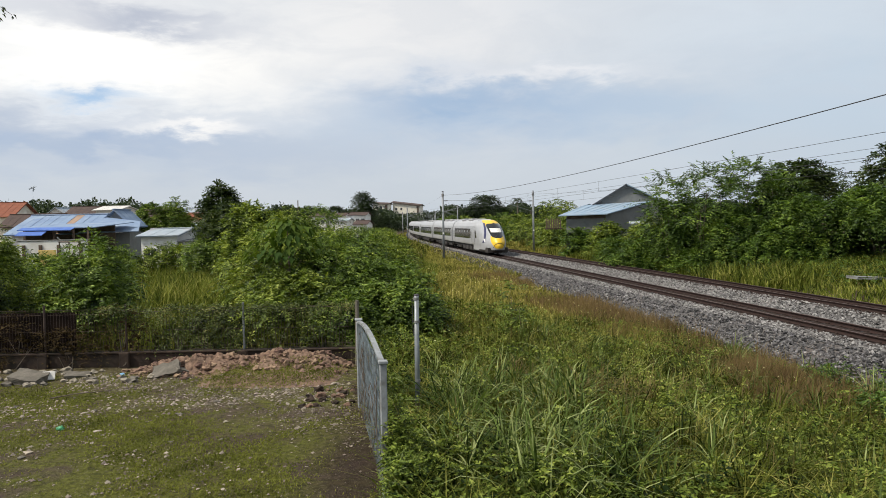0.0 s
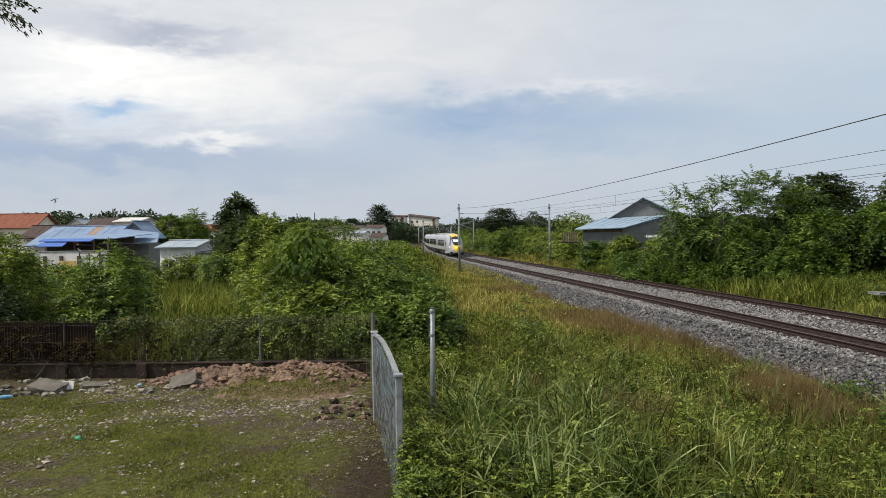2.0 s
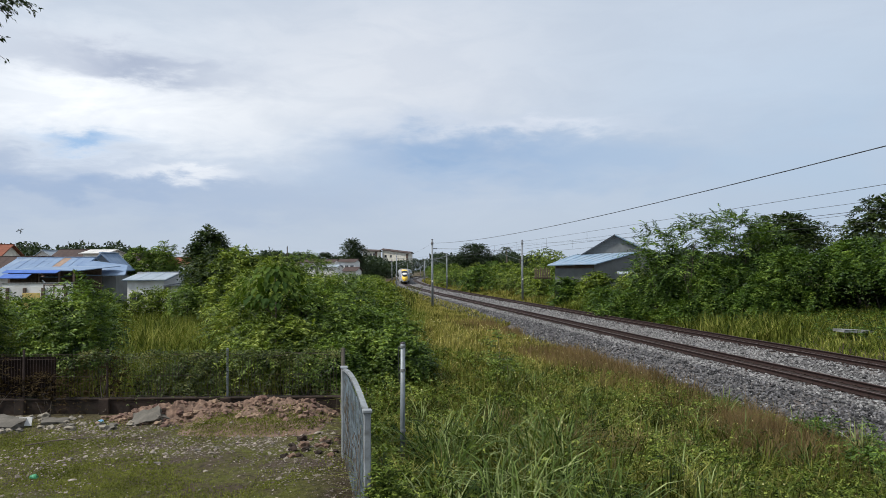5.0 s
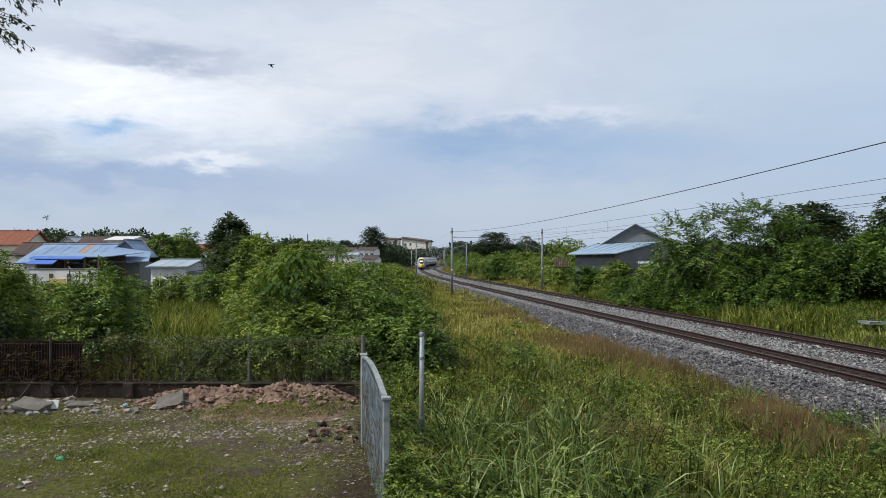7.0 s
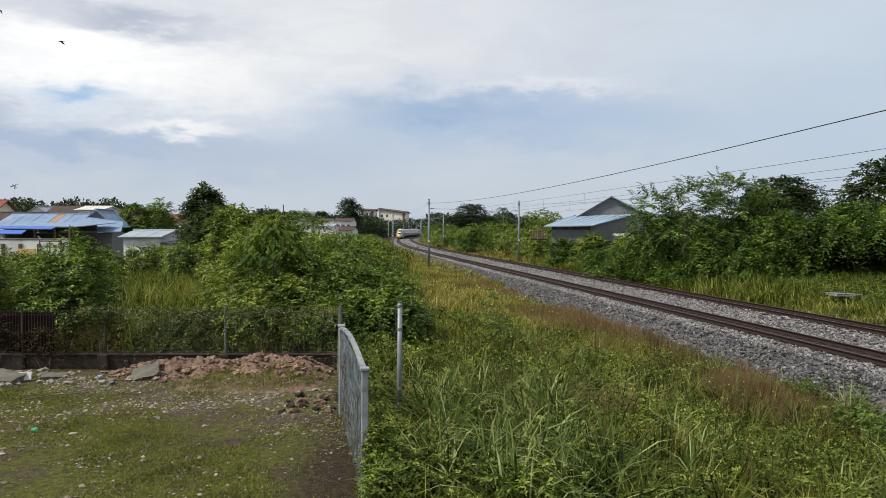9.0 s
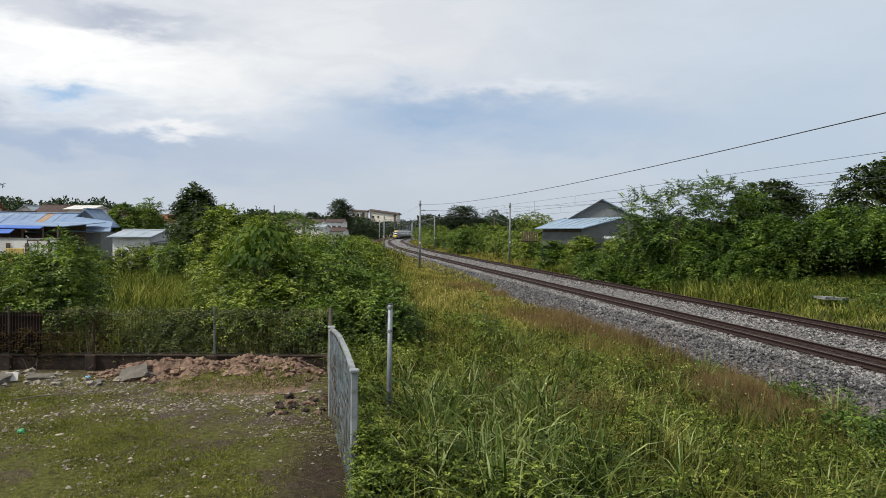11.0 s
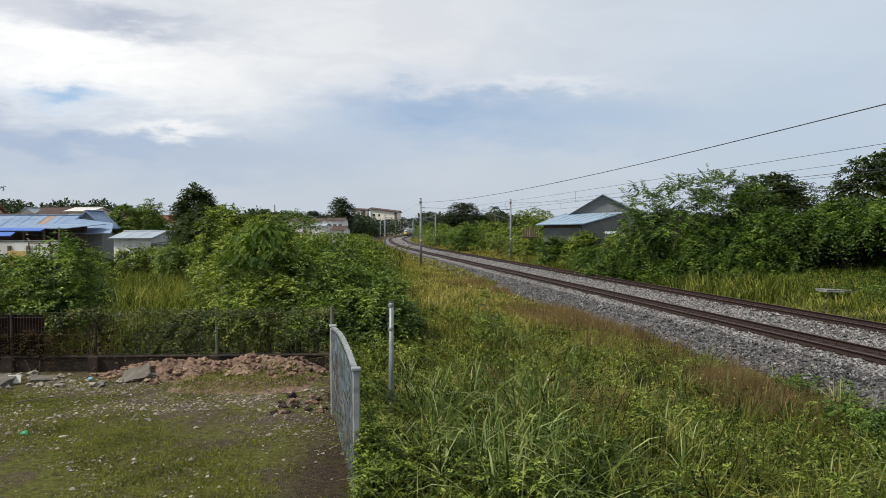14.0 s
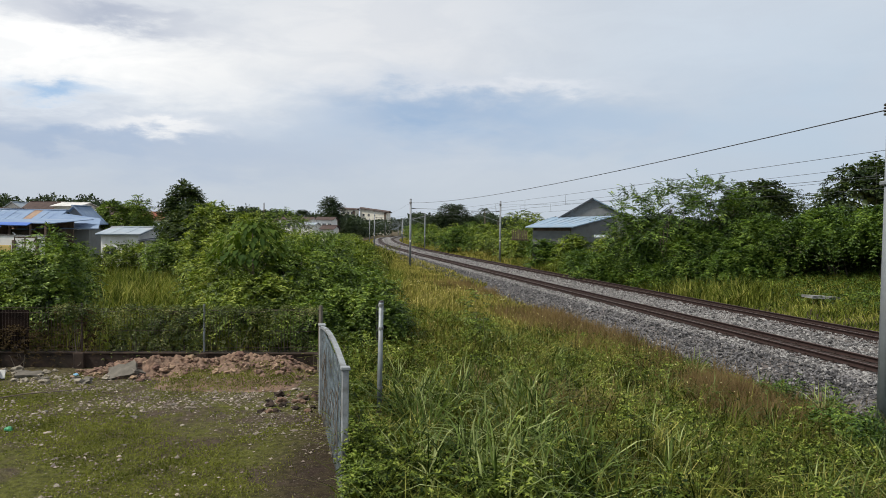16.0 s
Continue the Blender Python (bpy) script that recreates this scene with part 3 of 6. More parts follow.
def make_ballast():
    rng = np.random.default_rng(4)
    prof = [(-3.55, -1.0), (-3.2, -0.72), (-2.4, -0.42), (-1.75, -0.22), (-0.9, -0.19), (0, -0.2), (0.9, -0.19), (2.2, -0.27), (3.6, -0.19), (4.5, -0.2),
            (5.4, -0.19), (6.3, -0.24), (7.0, -0.5), (7.7, -0.95)]
    v, f = sweep(prof, 0, 730, 0.7, 0.0)
    v[:, 2] += 0.03 * wob(v[:, 0] * 2, v[:, 1] * 2)
    bed = tagged(new("ballast_bed", np_mesh("ballast_bed", v, f, BALLAST_BED, True)), "grey crushed-stone ballast bed under two tracks", "ballast", kind="structure")
    # strip between the rails: rust tone plus painted-in shadow
    v, f = sweep([(-0.62, -0.2), (-0.48, -0.176), (0, -0.17), (0.48, -0.176), (0.62, -0.2)], 0, 730, 0.7, 0.0)
    v2, f2 = sweep([(-0.62, -0.2), (-0.48, -0.176), (0, -0.17), (0.48, -0.176), (0.62, -0.2)], 0, 730, 0.7, TRACK_GAP)
    v, f = join_arrays([(v, f), (v2, f2)])
    tagged(part("crib_ballast", np_mesh("crib_ballast", v, f, BALLAST_RUST_SHADE), BALLAST_RUST_SHADE, bed, "rust-brown stones between the rails, darkened for the rails' shade"), kind="stuff")
    # loose stones on the shoulder and between the tracks
    n = 90000
    s = np.where(np.arange(n) % 3 < 2, 20 + 85 * rng.uniform(0, 1, n) ** 1.7, 95 + 240 * rng.uniform(0, 1, n) ** 1.3)
    o = np.concatenate([rng.uniform(-3.4, -0.75, int(n * 0.62)), rng.uniform(0.7, 3.9, n - int(n * 0.62))])
    p, t = along(s, o)
    pr = np.array(prof)
    z = np.interp(o, pr[:, 0], pr[:, 1]) + rng.uniform(-0.01, 0.035, n)
    c = np.concatenate([p, z[:, None]], 1)
    r = (0.018 + 0.036 * rng.uniform(0, 1, n) ** 1.5) * (1 + 0.011 * s)
    shape = np.array([[1, 0, 0], [0, 1, 0], [-1, 0, 0], [0, -1, 0], [0, 0, 0.8], [0, 0, -0.8]], float)
    v = shape[None] * (0.7 + 0.6 * rng.uniform(size=(n, 6, 1)))
    a = rng.uniform(0, 6.28, n)
    ca, sa = np.cos(a)[:, None], np.sin(a)[:, None]
    v = np.stack([v[..., 0] * ca - v[..., 1] * sa, v[..., 0] * sa + v[..., 1] * ca, v[..., 2] + 0.5 * v[..., 0]], -1)
    v = c[:, None] + v * r[:, None, None]
    f = np.array([[0, 1, 4], [1, 2, 4], [2, 3, 4], [3, 0, 4], [1, 0, 5], [2, 1, 5]])[None] + 6 * np.arange(n)[:, None, None]
    # most shoulder stones take the darker colour that stands for the slope's shade
    edge = (o < -1.65) & (rng.uniform(size=n) > 0.12)
    for pick, mt, lab in ((edge, STONE_SHADED, "crushed stones of the ballast shoulder, slope shade in their colour"), (~edge, STONE, "loose grey crushed stones of the ballast")):
        q = v[pick]
        g = np.array([[0, 1, 4], [1, 2, 4], [2, 3, 4], [3, 0, 4], [1, 0, 5], [2, 1, 5]])[None] + 6 * np.arange(len(q))[:, None, None]
        tagged(new("ballast_stones", np_mesh("ballast_stones", q.reshape(-1, 3), g.reshape(-1, 3), mt)), lab, "stones", kind="stuff")


make_ballast()
RAIL_PROFILE = [(-0.065, -0.155), (-0.062, -0.143), (-0.012, -0.125), (-0.011, -0.045), (-0.035, -0.035), (-0.035, -0.004)]
RAIL_SIDE = RAIL_PROFILE + [(-0.03, 0.0)]


def make_track(off, label):
    p0, t0 = along(np.array([15.0]), off)
    tr = thing("railway_track", Matrix.Identity(4), label, "railway track", "tracks of the line")
    for g in (-0.53, 0.53):
        left, right = RAIL_SIDE, [(-a, b) for a, b in reversed(RAIL_SIDE)]
        v, f = sweep(left + right, 0, 730, 1.5, off + g)
        rail = part("rail", np_mesh("rail", v, f, RAIL), RAIL, tr)
        v, f = sweep([(-0.031, 0.0015), (0, 0.003), (0.031, 0.0015)], 0, 730, 1.5, off + g)
        part("rail_head", np_mesh("rail_head", v, f, RAIL_TOP), RAIL_TOP, rail, "worn bright rail top")
    bm = boxed(-1.0, 1.0, -0.125, 0.125, -0.33, -0.155, 0.015)
    for sgn in (-1, 1):
        for c in (-0.085, 0.085):
            box(bm, sgn * 0.53 + c - 0.03, sgn * 0.53 + c + 0.03, -0.07, 0.07, -0.156, -0.115)
    me = bpy.data.meshes.new("sleeper")
    bm.to_mesh(me)
    bm.free()
    me.materials.append(SLEEPER)
    for i in range(150):
        s = 22 + 0.6 * i
        p, t = along(np.array([s]), off)
        ob = new("sleeper", me)
        ob.parent = tr
        ob.matrix_basis = pose(p[0, 0], p[0, 1], 0, 0, 0, math.degrees(math.atan2(-t[0, 0], t[0, 1])))


make_track(0.0, "rusty single railway track on sleepers in ballast, nearer line")
make_track(TRACK_GAP, "rusty single railway track on sleepers in ballast, farther line")


# ---------------------------------------------------------------- masts and wires
def make_mast(x, y, top, toward, reach, r=0.135, tag=True):
    """A tapered steel mast with its cantilever over a track; toward: +1 or -1 in x."""
    z0 = float(height(x, y)) - 0.1
    ma = thing("catenary_mast", pose(x, y, z0), "tall grey steel overhead-line mast with a cantilever arm", "mast", "masts along the railway")
    H = top - z0
    part("pole", tubed((0, 0, 0), (0, 0, H), r, r * 0.8, 14), MAST_GREY, ma, smooth=True)
    part("base_plate", boxed(-0.28, 0.28, -0.28, 0.28, 0, 0.14, 0.02), CONCRETE, ma, "concrete foot of the mast")
    part("cap", tubed((0, 0, H), (0, 0, H + 0.05), r * 0.95, r * 0.5, 14), INSULATOR, ma)
    k = toward
    zt, zc = 5.95 - z0, 5.3 - z0
    arm = tubed((k * 0.55, 0, zt + 0.12), (k * reach, 0, zt + 0.05), 0.026)
    part("top_tube", arm, GALVANISED, ma)
    ins = bmesh.new()
    for i in range(7):
        tube(ins, (k * (0.14 + i * 0.06), 0, zt + 0.125), (k * (0.17 + i * 0.06), 0, zt + 0.125), 0.07, 0.05, 8)
    tube(ins, (k * 0.1, 0, zt + 0.125), (k * 0.58, 0, zt + 0.12), 0.03)
    part("insulator", ins, INSULATOR, ma, "ribbed dark insulator")
    part("bracket_tube", tubed((k * 0.12, 0, zc - 0.55), (k * (reach - 0.1), 0, zt + 0.02), 0.03), GALVANISED, ma)
    part("steady_arm", tubed((k * (reach - 1.0), 0, zc + 0.28), (k * (reach + 0.35), 0, zc + 0.03), 0.018), GALVANISED, ma)
    part("clamp", boxed(-r - 0.015, r + 0.015, -r - 0.015, r + 0.015, zc - 0.62, zc - 0.52, 0.02), GALVANISED, ma)
    fd = tubed((-k * 0.1, 0, H - 0.58), (-k * 0.02, 0, H - 0.2), 0.02)
    for i in range(4):
        tube(fd, (0, 0, H - 0.55 + i * 0.07), (0, 0, H - 0.52 + i * 0.07), r + 0.04, r + 0.02, 10)
    part("feeder_insulator", fd, INSULATOR, ma)
    part("number_plate", boxed(-0.09, 0.09, -r - 0.02, -r - 0.005, 3.1, 3.3), LITTER_WHITE, ma, "small white blank plate")
    return ma


def lateral_reach(x, y, off):
    c = float(line_x(y)) + off
    return abs(c - x), (1 if c > x else -1)


LEFT_MASTS = ((17.9, -47, 6.75), (10.33, 14.55, 6.75), (0.1, 82, 7.15), (-7.45, 149, 6.95), (-12.2, 215, 6.9), (-14.3, 285, 6.9), (-12.3, 355, 6.9), (-6.8, 425, 6.9))
RIGHT_MASTS = ((24.5, 20, 7.0), (11.75, 90, 7.35), (3.35, 152, 7.1), (-2.2, 225, 7.1), (-3.2, 295, 7.1), (-1.0, 365, 7.1))
for x, y, top in LEFT_MASTS[1:]:
    r, k = lateral_reach(x, y, 0.0)
    make_mast(x, y, top, k, r, 0.15 if y < 30 else 0.14)
for x, y, top in RIGHT_MASTS[1:]:
    r, k = lateral_reach(x, y, TRACK_GAP)
    make_mast(x, y, top, k, r)


def span_points(a, b, sag, n=18):
    f = np.linspace(0, 1, n)
    p = np.array(a)[None] * (1 - f[:, None]) + np.array(b)[None] * f[:, None]
    p[:, 2] -= sag * 4 * f * (1 - f)
    return p


def make_wires():
    for masts, drop_z, r in ((LEFT_MASTS, 0.42, 0.014), (RIGHT_MASTS, 0.4, 0.009)):
        for a, b in zip(masts, masts[1:]):
            w = np_mesh("feeder_wire", *polyline_tube(span_points((a[0], a[1], a[2] - drop_z), (b[0], b[1], b[2] - drop_z), 0.55), r if a[1] < 50 else 0.007), WIRE)
            tagged(new("feeder_wire", w), "long dark overhead feeder cable strung between masts", "cable", "feeder cables")
    for off, masts in ((0.0, LEFT_MASTS), (TRACK_GAP, RIGHT_MASTS)):
        top_z = 6.02 if off == 0 else 6.15
        mes, con, drop = [], [], []
        for a, b in zip(masts, masts[1:]):
            sa, sb = (np.interp(max(m[1], -9.5), FINE_Y, FINE_S) for m in (a, b))
            s = np.linspace(sa, sb, 20)
            f = (s - sa) / (sb - sa)
            p, _ = along(s, off)
            z = top_z - 0.35 * f * (1 - f)
            mes.append(polyline_tube(np.column_stack([p, z]), 0.008))
            con.append(polyline_tube(np.column_stack([p, np.full(20, 5.3)]), 0.008))
            for g in np.arange(0.06, 0.99, 0.125):
                q, _ = along(np.array([sa + (sb - sa) * g]), off)
                zt = top_z - 0.35 * g * (1 - g)
                drop.append(polyline_tube(np.array([[q[0, 0], q[0, 1], 5.3], [q[0, 0], q[0, 1] + 0.001, zt]]), 0.006, 4))
        w = tagged(new("messenger_wire", np_mesh("messenger_wire", *join_arrays(mes), WIRE)), "thin dark messenger wire over the track with droppers", "cable")
        d = part("droppers", np_mesh("droppers", *join_arrays(drop), WIRE), WIRE, w)
        tagged(d, kind="stuff")
        tagged(new("contact_wire", np_mesh("contact_wire", *join_arrays(con), WIRE)), "thin dark contact wire over the track", "cable")


make_wires()


# ---------------------------------------------------------------- the train
CAR, GAP = 22.6, 0.6
SECTION = [(-1.32, 0.95), (-1.36, 1.1), (-1.375, 1.6), (-1.36, 2.4), (-1.27, 3.05), (-1.08, 3.45), (-0.75, 3.70), (-0.3, 3.80), (0.3, 3.80), (0.75, 3.70),
           (1.08, 3.45), (1.27, 3.05), (1.36, 2.4), (1.375, 1.6), (1.36, 1.1), (1.32, 0.95)]


def side_x(z):
    return float(np.interp(z, [p[1] for p in SECTION[:8]], [-p[0] for p in SECTION[:8]]))


def strip(y0, y1, zs, sgn, out=0.012):
    """A strip on the car's side that follows its section, from y0 to y1."""
    bm = bmesh.new()
    rows = []
    for z in zs:
        x = sgn * (side_x(z) + out)
        rows.append((bm.verts.new((x, y0, z)), bm.verts.new((x, y1, z))))
    for a, b in zip(rows, rows[1:]):
        bm.faces.new((a[0], a[1], b[1], b[0]) if sgn > 0 else (a[1], a[0], b[0], b[1]))
    return bm


def loft_body(y0, y1):
    bm = bmesh.new()
    rings = [[bm.verts.new((x, y, z)) for x, z in SECTION] for y in np.linspace(y0, y1, 5)]
    for a, b in zip(rings, rings[1:]):
        for i in range(len(SECTION) - 1):
            bm.faces.new((a[i], a[i + 1], b[i + 1], b[i]))
        bm.faces.new((a[-1], a[0], b[0], b[-1]))
    bm.faces.new(rings[0])
    bm.faces.new(list(reversed(rings[-1])))
    bmesh.ops.recalc_face_normals(bm, faces=bm.faces)
    return bm


NOSE_FRONT = ((0.35, 0.40), (0.7, 0.08), (1.0, 0.0), (1.4, 0.14), (1.8, 0.50), (2.4, 1.25), (2.9, 2.0), (3.3, 2.75), (3.6, 3.6), (3.80, 5.0))


def nose_point(z, a, out=0.0):
    """A point of the tail car's nose: height z, a from -1 to 1 round from one side to the other; y counts from the tip."""
    f0 = float(np.interp(z, [p[0] for p in NOSE_FRONT], [p[1] for p in NOSE_FRONT]))
    hw = side_x(z) + out
    b = min(abs(a) / 0.72, 1.0)
    x = hw * math.sin(b * math.pi / 2) ** 1.12
    y = min(f0 + 4.2 * (1 - math.cos(b * math.pi / 2)) ** 1.05, 7.5) - out
    if abs(a) > 0.72:
        y += (7.6 - y) * (abs(a) - 0.72) / 0.28
    return (math.copysign(x, a), y, z)


def nose_patch(z0, z1, a0, a1, nz=8, na=12, out=0.0, trim=None):
    bm = bmesh.new()
    g = []
    for z in np.linspace(z0, z1, nz):
        g.append([bm.verts.new(nose_point(z, a, out)) for a in np.linspace(a0(z) if callable(a0) else a0, a1(z) if callable(a1) else a1, na)])
    for r0, r1 in zip(g, g[1:]):
        for i in range(na - 1):
            bm.faces.new((r0[i], r0[i + 1], r1[i + 1], r1[i]))
    bmesh.ops.recalc_face_normals(bm, faces=bm.faces)
    return bm


def shield(z):
    """Half width of the yellow nose panel at height z."""
    return float(np.interp(z, (0.72, 0.85, 1.1, 1.5, 1.85, 2.0), (0.12, 0.18, 0.24, 0.285, 0.27, 0.24)))


def screen(z):
    """Half width of the windscreen at height z: broad above, narrower towards the nose panel, corners rounded."""
    return float(np.interp(z, (1.82, 1.9, 2.1, 2.6, 3.0, 3.2, 3.32, 3.4), (0.12, 0.20, 0.24, 0.28, 0.31, 0.31, 0.27, 0.04)))


def cheek(z):
    """Where the dark stripe runs beside the windscreen: a at height z."""
    return float(np.interp(z, (1.25, 1.6, 2.2, 2.8, 3.3, 3.5), (0.50, 0.44, 0.37, 0.335, 0.335, 0.36)))


def make_bogie(car, y):
    bo = boxed(-1.05, 1.05, y - 1.5, y + 1.5, 0.38, 0.62, 0.05)
    for sx in (-1, 1):
        box(bo, sx * 0.95 - 0.08, sx * 0.95 + 0.08, y - 1.6, y + 1.6, 0.32, 0.58, 0.03)
        for d in (-1.05, 1.05):
            box(bo, sx * 0.98 - 0.14, sx * 0.98 + 0.14, y + d - 0.18, y + d + 0.18, 0.3, 0.6, 0.03)
    bogie = part("bogie", bo, TRAIN_UNDER, car)
    for d in (-1.05, 1.05):
        for sx in (-1, 1):
            part("wheel", tubed((sx * 0.48, y + d, 0.43), (sx * 0.60, y + d, 0.43), 0.43, 0.43, 18), TRAIN_UNDER, bogie)
        part("axle", tubed((-0.5, y + d, 0.43), (0.5, y + d, 0.43), 0.07), TRAIN_UNDER, bogie)


def make_car(nose):
    """A coach whose space has its tail end at y = 0 and its other end at y = CAR."""
    y0 = 7.5 if nose else 0.0
    lab = "white railcar with dark window band and yellow streamlined nose" if nose else "white and silver railcar with a dark window band"
    car = thing("railcar", Matrix.Identity(4), lab, "train car", "cars of the train")
    part("body", loft_body(y0, CAR), TRAIN_WHITE, car)
    for sg in (-1, 1):
        part("lower_panel", strip(y0, CAR, (0.96, 1.1, 1.38), sg, 0.008), TRAIN_GREY, car, "silver-grey lower side panel")
        ws = (2.0 if nose else 0.0) + y0
        end = CAR - 1.7
        part("window_band", strip(max(ws, 1.6), end, (1.62, 2.1, 2.75), sg, 0.012), TRAIN_GLASS, car, "dark tinted window band")
        n = 6 if nose else 9
        for i in range(n):
            a = max(ws, 1.6) + 0.3 + i * (end - max(ws, 1.6)) / n
            part("window", strip(a, a + (1.45 if nose else 1.75), (1.70, 2.1, 2.66), sg, 0.018), TRAIN_GLASS, car)
        for d in ((CAR - 1.5, y0 + 1.0) if nose else (CAR - 1.5, 0.4)):
            dr = part("door", strip(d, d + 1.0, (1.0, 1.1, 1.6, 2.4, 2.75), sg, 0.02), TRAIN_WHITE, car)
            part("door_window", strip(d + 0.28, d + 0.72, (1.7, 2.1, 2.45), sg, 0.026), TRAIN_GLASS, dr)
            part("door_gap", strip(d - 0.05, d - 0.0, (0.96, 1.1, 1.6, 2.4, 2.9), sg, 0.024), TRAIN_UNDER, car)
    for a, b, h in ((y0 + 3.5, y0 + 6.0, 0.10), (y0 + 8.5, y0 + 11.0, 0.14)):
        part("roof_unit", boxed(-0.85, 0.85, a, b, 3.68, 3.80 + h, 0.06), TRAIN_GREY, car, "grey roof air-conditioning unit")
    under = boxed(-1.1, 1.1, y0 + 0.1, CAR - 0.1, 0.6, 0.98, 0.02)
    for a in range(4):
        box(under, -1.2, 1.2, 7.2 + a * 2.2, 8.9 + a * 2.2, 0.25, 0.78, 0.04)
    part("underframe", under, TRAIN_UNDER, car, "dark underframe with equipment boxes")
    make_bogie(car, 3.6 if not nose else 4.6)
    make_bogie(car, CAR - 3.6)
    part("gangway", boxed(-0.7, 0.7, CAR - 0.02, CAR + GAP + 0.02, 0.9, 3.1, 0.05), TRAIN_UNDER, car)
    if nose:
        part("nose_shell", nose_patch(0.42, 3.80, -1, 1, 22, 41), TRAIN_WHITE, car, smooth=True)
        part("nose_cover", nose_patch(0.72, 2.0, lambda z: -shield(z), lambda z: shield(z), 16, 18, 0.012), TRAIN_YELLOW, car, "bright yellow nose panel", True)
        part("roof_cowl", nose_patch(3.12, 3.72, lambda z: -cheek(z) - 0.10 * smooth(3.3, 3.6, z), lambda z: cheek(z) + 0.10 * smooth(3.3, 3.6, z), 12, 20, 0.014), TRAIN_YELLOW, car, "yellow cab roof panel", True)
        part("windscreen", nose_patch(1.82, 3.40, lambda z: -screen(z), lambda z: screen(z), 20, 16, 0.024), TRAIN_GLASS, car, "dark raked windscreen", True)
        part("sun_blind", nose_patch(2.40, 2.82, lambda z: -0.21 - 0.06 * (z - 2.42), lambda z: 0.21 + 0.06 * (z - 2.42), 5, 12, 0.034), LITTER_WHITE, car, "pale blind behind the windscreen")
        part("wiper", nose_patch(1.9, 2.26, lambda z: -0.13 + 0.4 * (z - 1.9), lambda z: -0.118 + 0.4 * (z - 1.9), 4, 2, 0.034), TRAIN_UNDER, car)
        for sg in (-1, 1):
            part("dark_stripe", nose_patch(1.30, 3.5, lambda z, s=sg: min(s * cheek(z), s * (cheek(z) + 0.06)), lambda z, s=sg: max(s * cheek(z), s * (cheek(z) + 0.06)), 14, 5, 0.026), TRAIN_BLUE, car, "dark blue stripe beside the windscreen", True)
            lo, hi = sorted((sg * 0.44, sg * 0.49))
            part("headlamp", nose_patch(1.40, 1.72, lo, hi, 4, 5, 0.03), LAMP_WHITE, car, "white headlamp lens")
            lo, hi = sorted((sg * 0.80, sg * 0.88))
            part("cab_window", nose_patch(1.75, 2.55, lo, hi, 4, 4, 0.02), TRAIN_GLASS, car)
            lo, hi = sorted((sg * 0.92, sg * 0.93))
            part("cab_door_gap", nose_patch(1.0, 3.0, lo, hi, 6, 2, 0.02), TRAIN_UNDER, car)
        # the round-topped hatch over the coupler
        arc = []
        for i in range(25):
            u = math.pi * i / 24
            arc.append(nose_point(0.78 + 0.50 * math.sin(u), -0.22 * math.cos(u), 0.03))
        part("hatch_seam", np_mesh("hatch_seam", *polyline_tube(np.array(arc), 0.022), TRAIN_UNDER), TRAIN_UNDER, car, "dark seam of the coupler hatch")
        part("skirt", nose_patch(0.42, 0.56, -0.70, 0.70, 3, 20, 0.02), TRAIN_UNDER, car, "black lower skirt")
        part("nose_floor", boxed(-1.1, 1.1, 0.9, 7.8, 0.25, 0.8, 0.05), TRAIN_UNDER, car)
    else:
        part("pantograph_base", boxed(-0.6, 0.6, 14, 16.4, 3.78, 3.95, 0.04), TRAIN_UNDER, car)
    return car


CARS = [make_car(True)]
mid_car = make_car(False)
CARS += [mid_car] + [copy_thing(mid_car, Matrix.Identity(4)) for _ in range(4)]
TRAIN_SPEED = 22.0


def car_pose(s):
    p, _ = along(np.array([s, s + CAR]), 0.0)
    d = p[1] - p[0]
    return pose(p[0, 0], p[0, 1], 0.0, 0, 0, math.degrees(math.atan2(-d[0], d[1])))


# ---------------------------------------------------------------- the bird
def make_bird():
    b = thing("bird", pose(-9, 35, 16), "small dark bird in flight with spread wings", "bird")
    bm = bmesh.new()
    bmesh.ops.create_uvsphere(bm, u_segments=10, v_segments=8, radius=1, matrix=Matrix.Diagonal((0.035, 0.11, 0.035, 1)))
    part("body", bm, BIRD_DARK, b, smooth=True)
    part("tail", boxed(-0.025, 0.025, -0.2, -0.08, -0.006, 0.006, 0.003), BIRD_DARK, b)
    part("head", tubed((0, 0.09, 0.01), (0, 0.15, 0.01), 0.026, 0.006), BIRD_DARK, b)
    wings = []
    for sg in (-1, 1):
        bm = bmesh.new()
        pts = [(0.02, 0.06), (0.14, 0.085), (0.27, 0.0), (0.15, -0.02), (0.02, -0.05)]
        up = [bm.verts.new((sg * x, y, 0.008 - 0.02 * x)) for x, y in pts]
        dn = [bm.verts.new((sg * x, y, -0.004 - 0.02 * x)) for x, y in pts]
        bm.faces.new(up)
        bm.faces.new(dn[::-1])
        for i in range(5):
            j = (i + 1) % 5
            bm.faces.new((up[i], dn[i], dn[j], up[j]))
        bmesh.ops.recalc_face_normals(bm, faces=bm.faces)
        wings.append(part("wing", bm, BIRD_DARK, b))
    return b, wings


bird, bird_wings = make_bird()


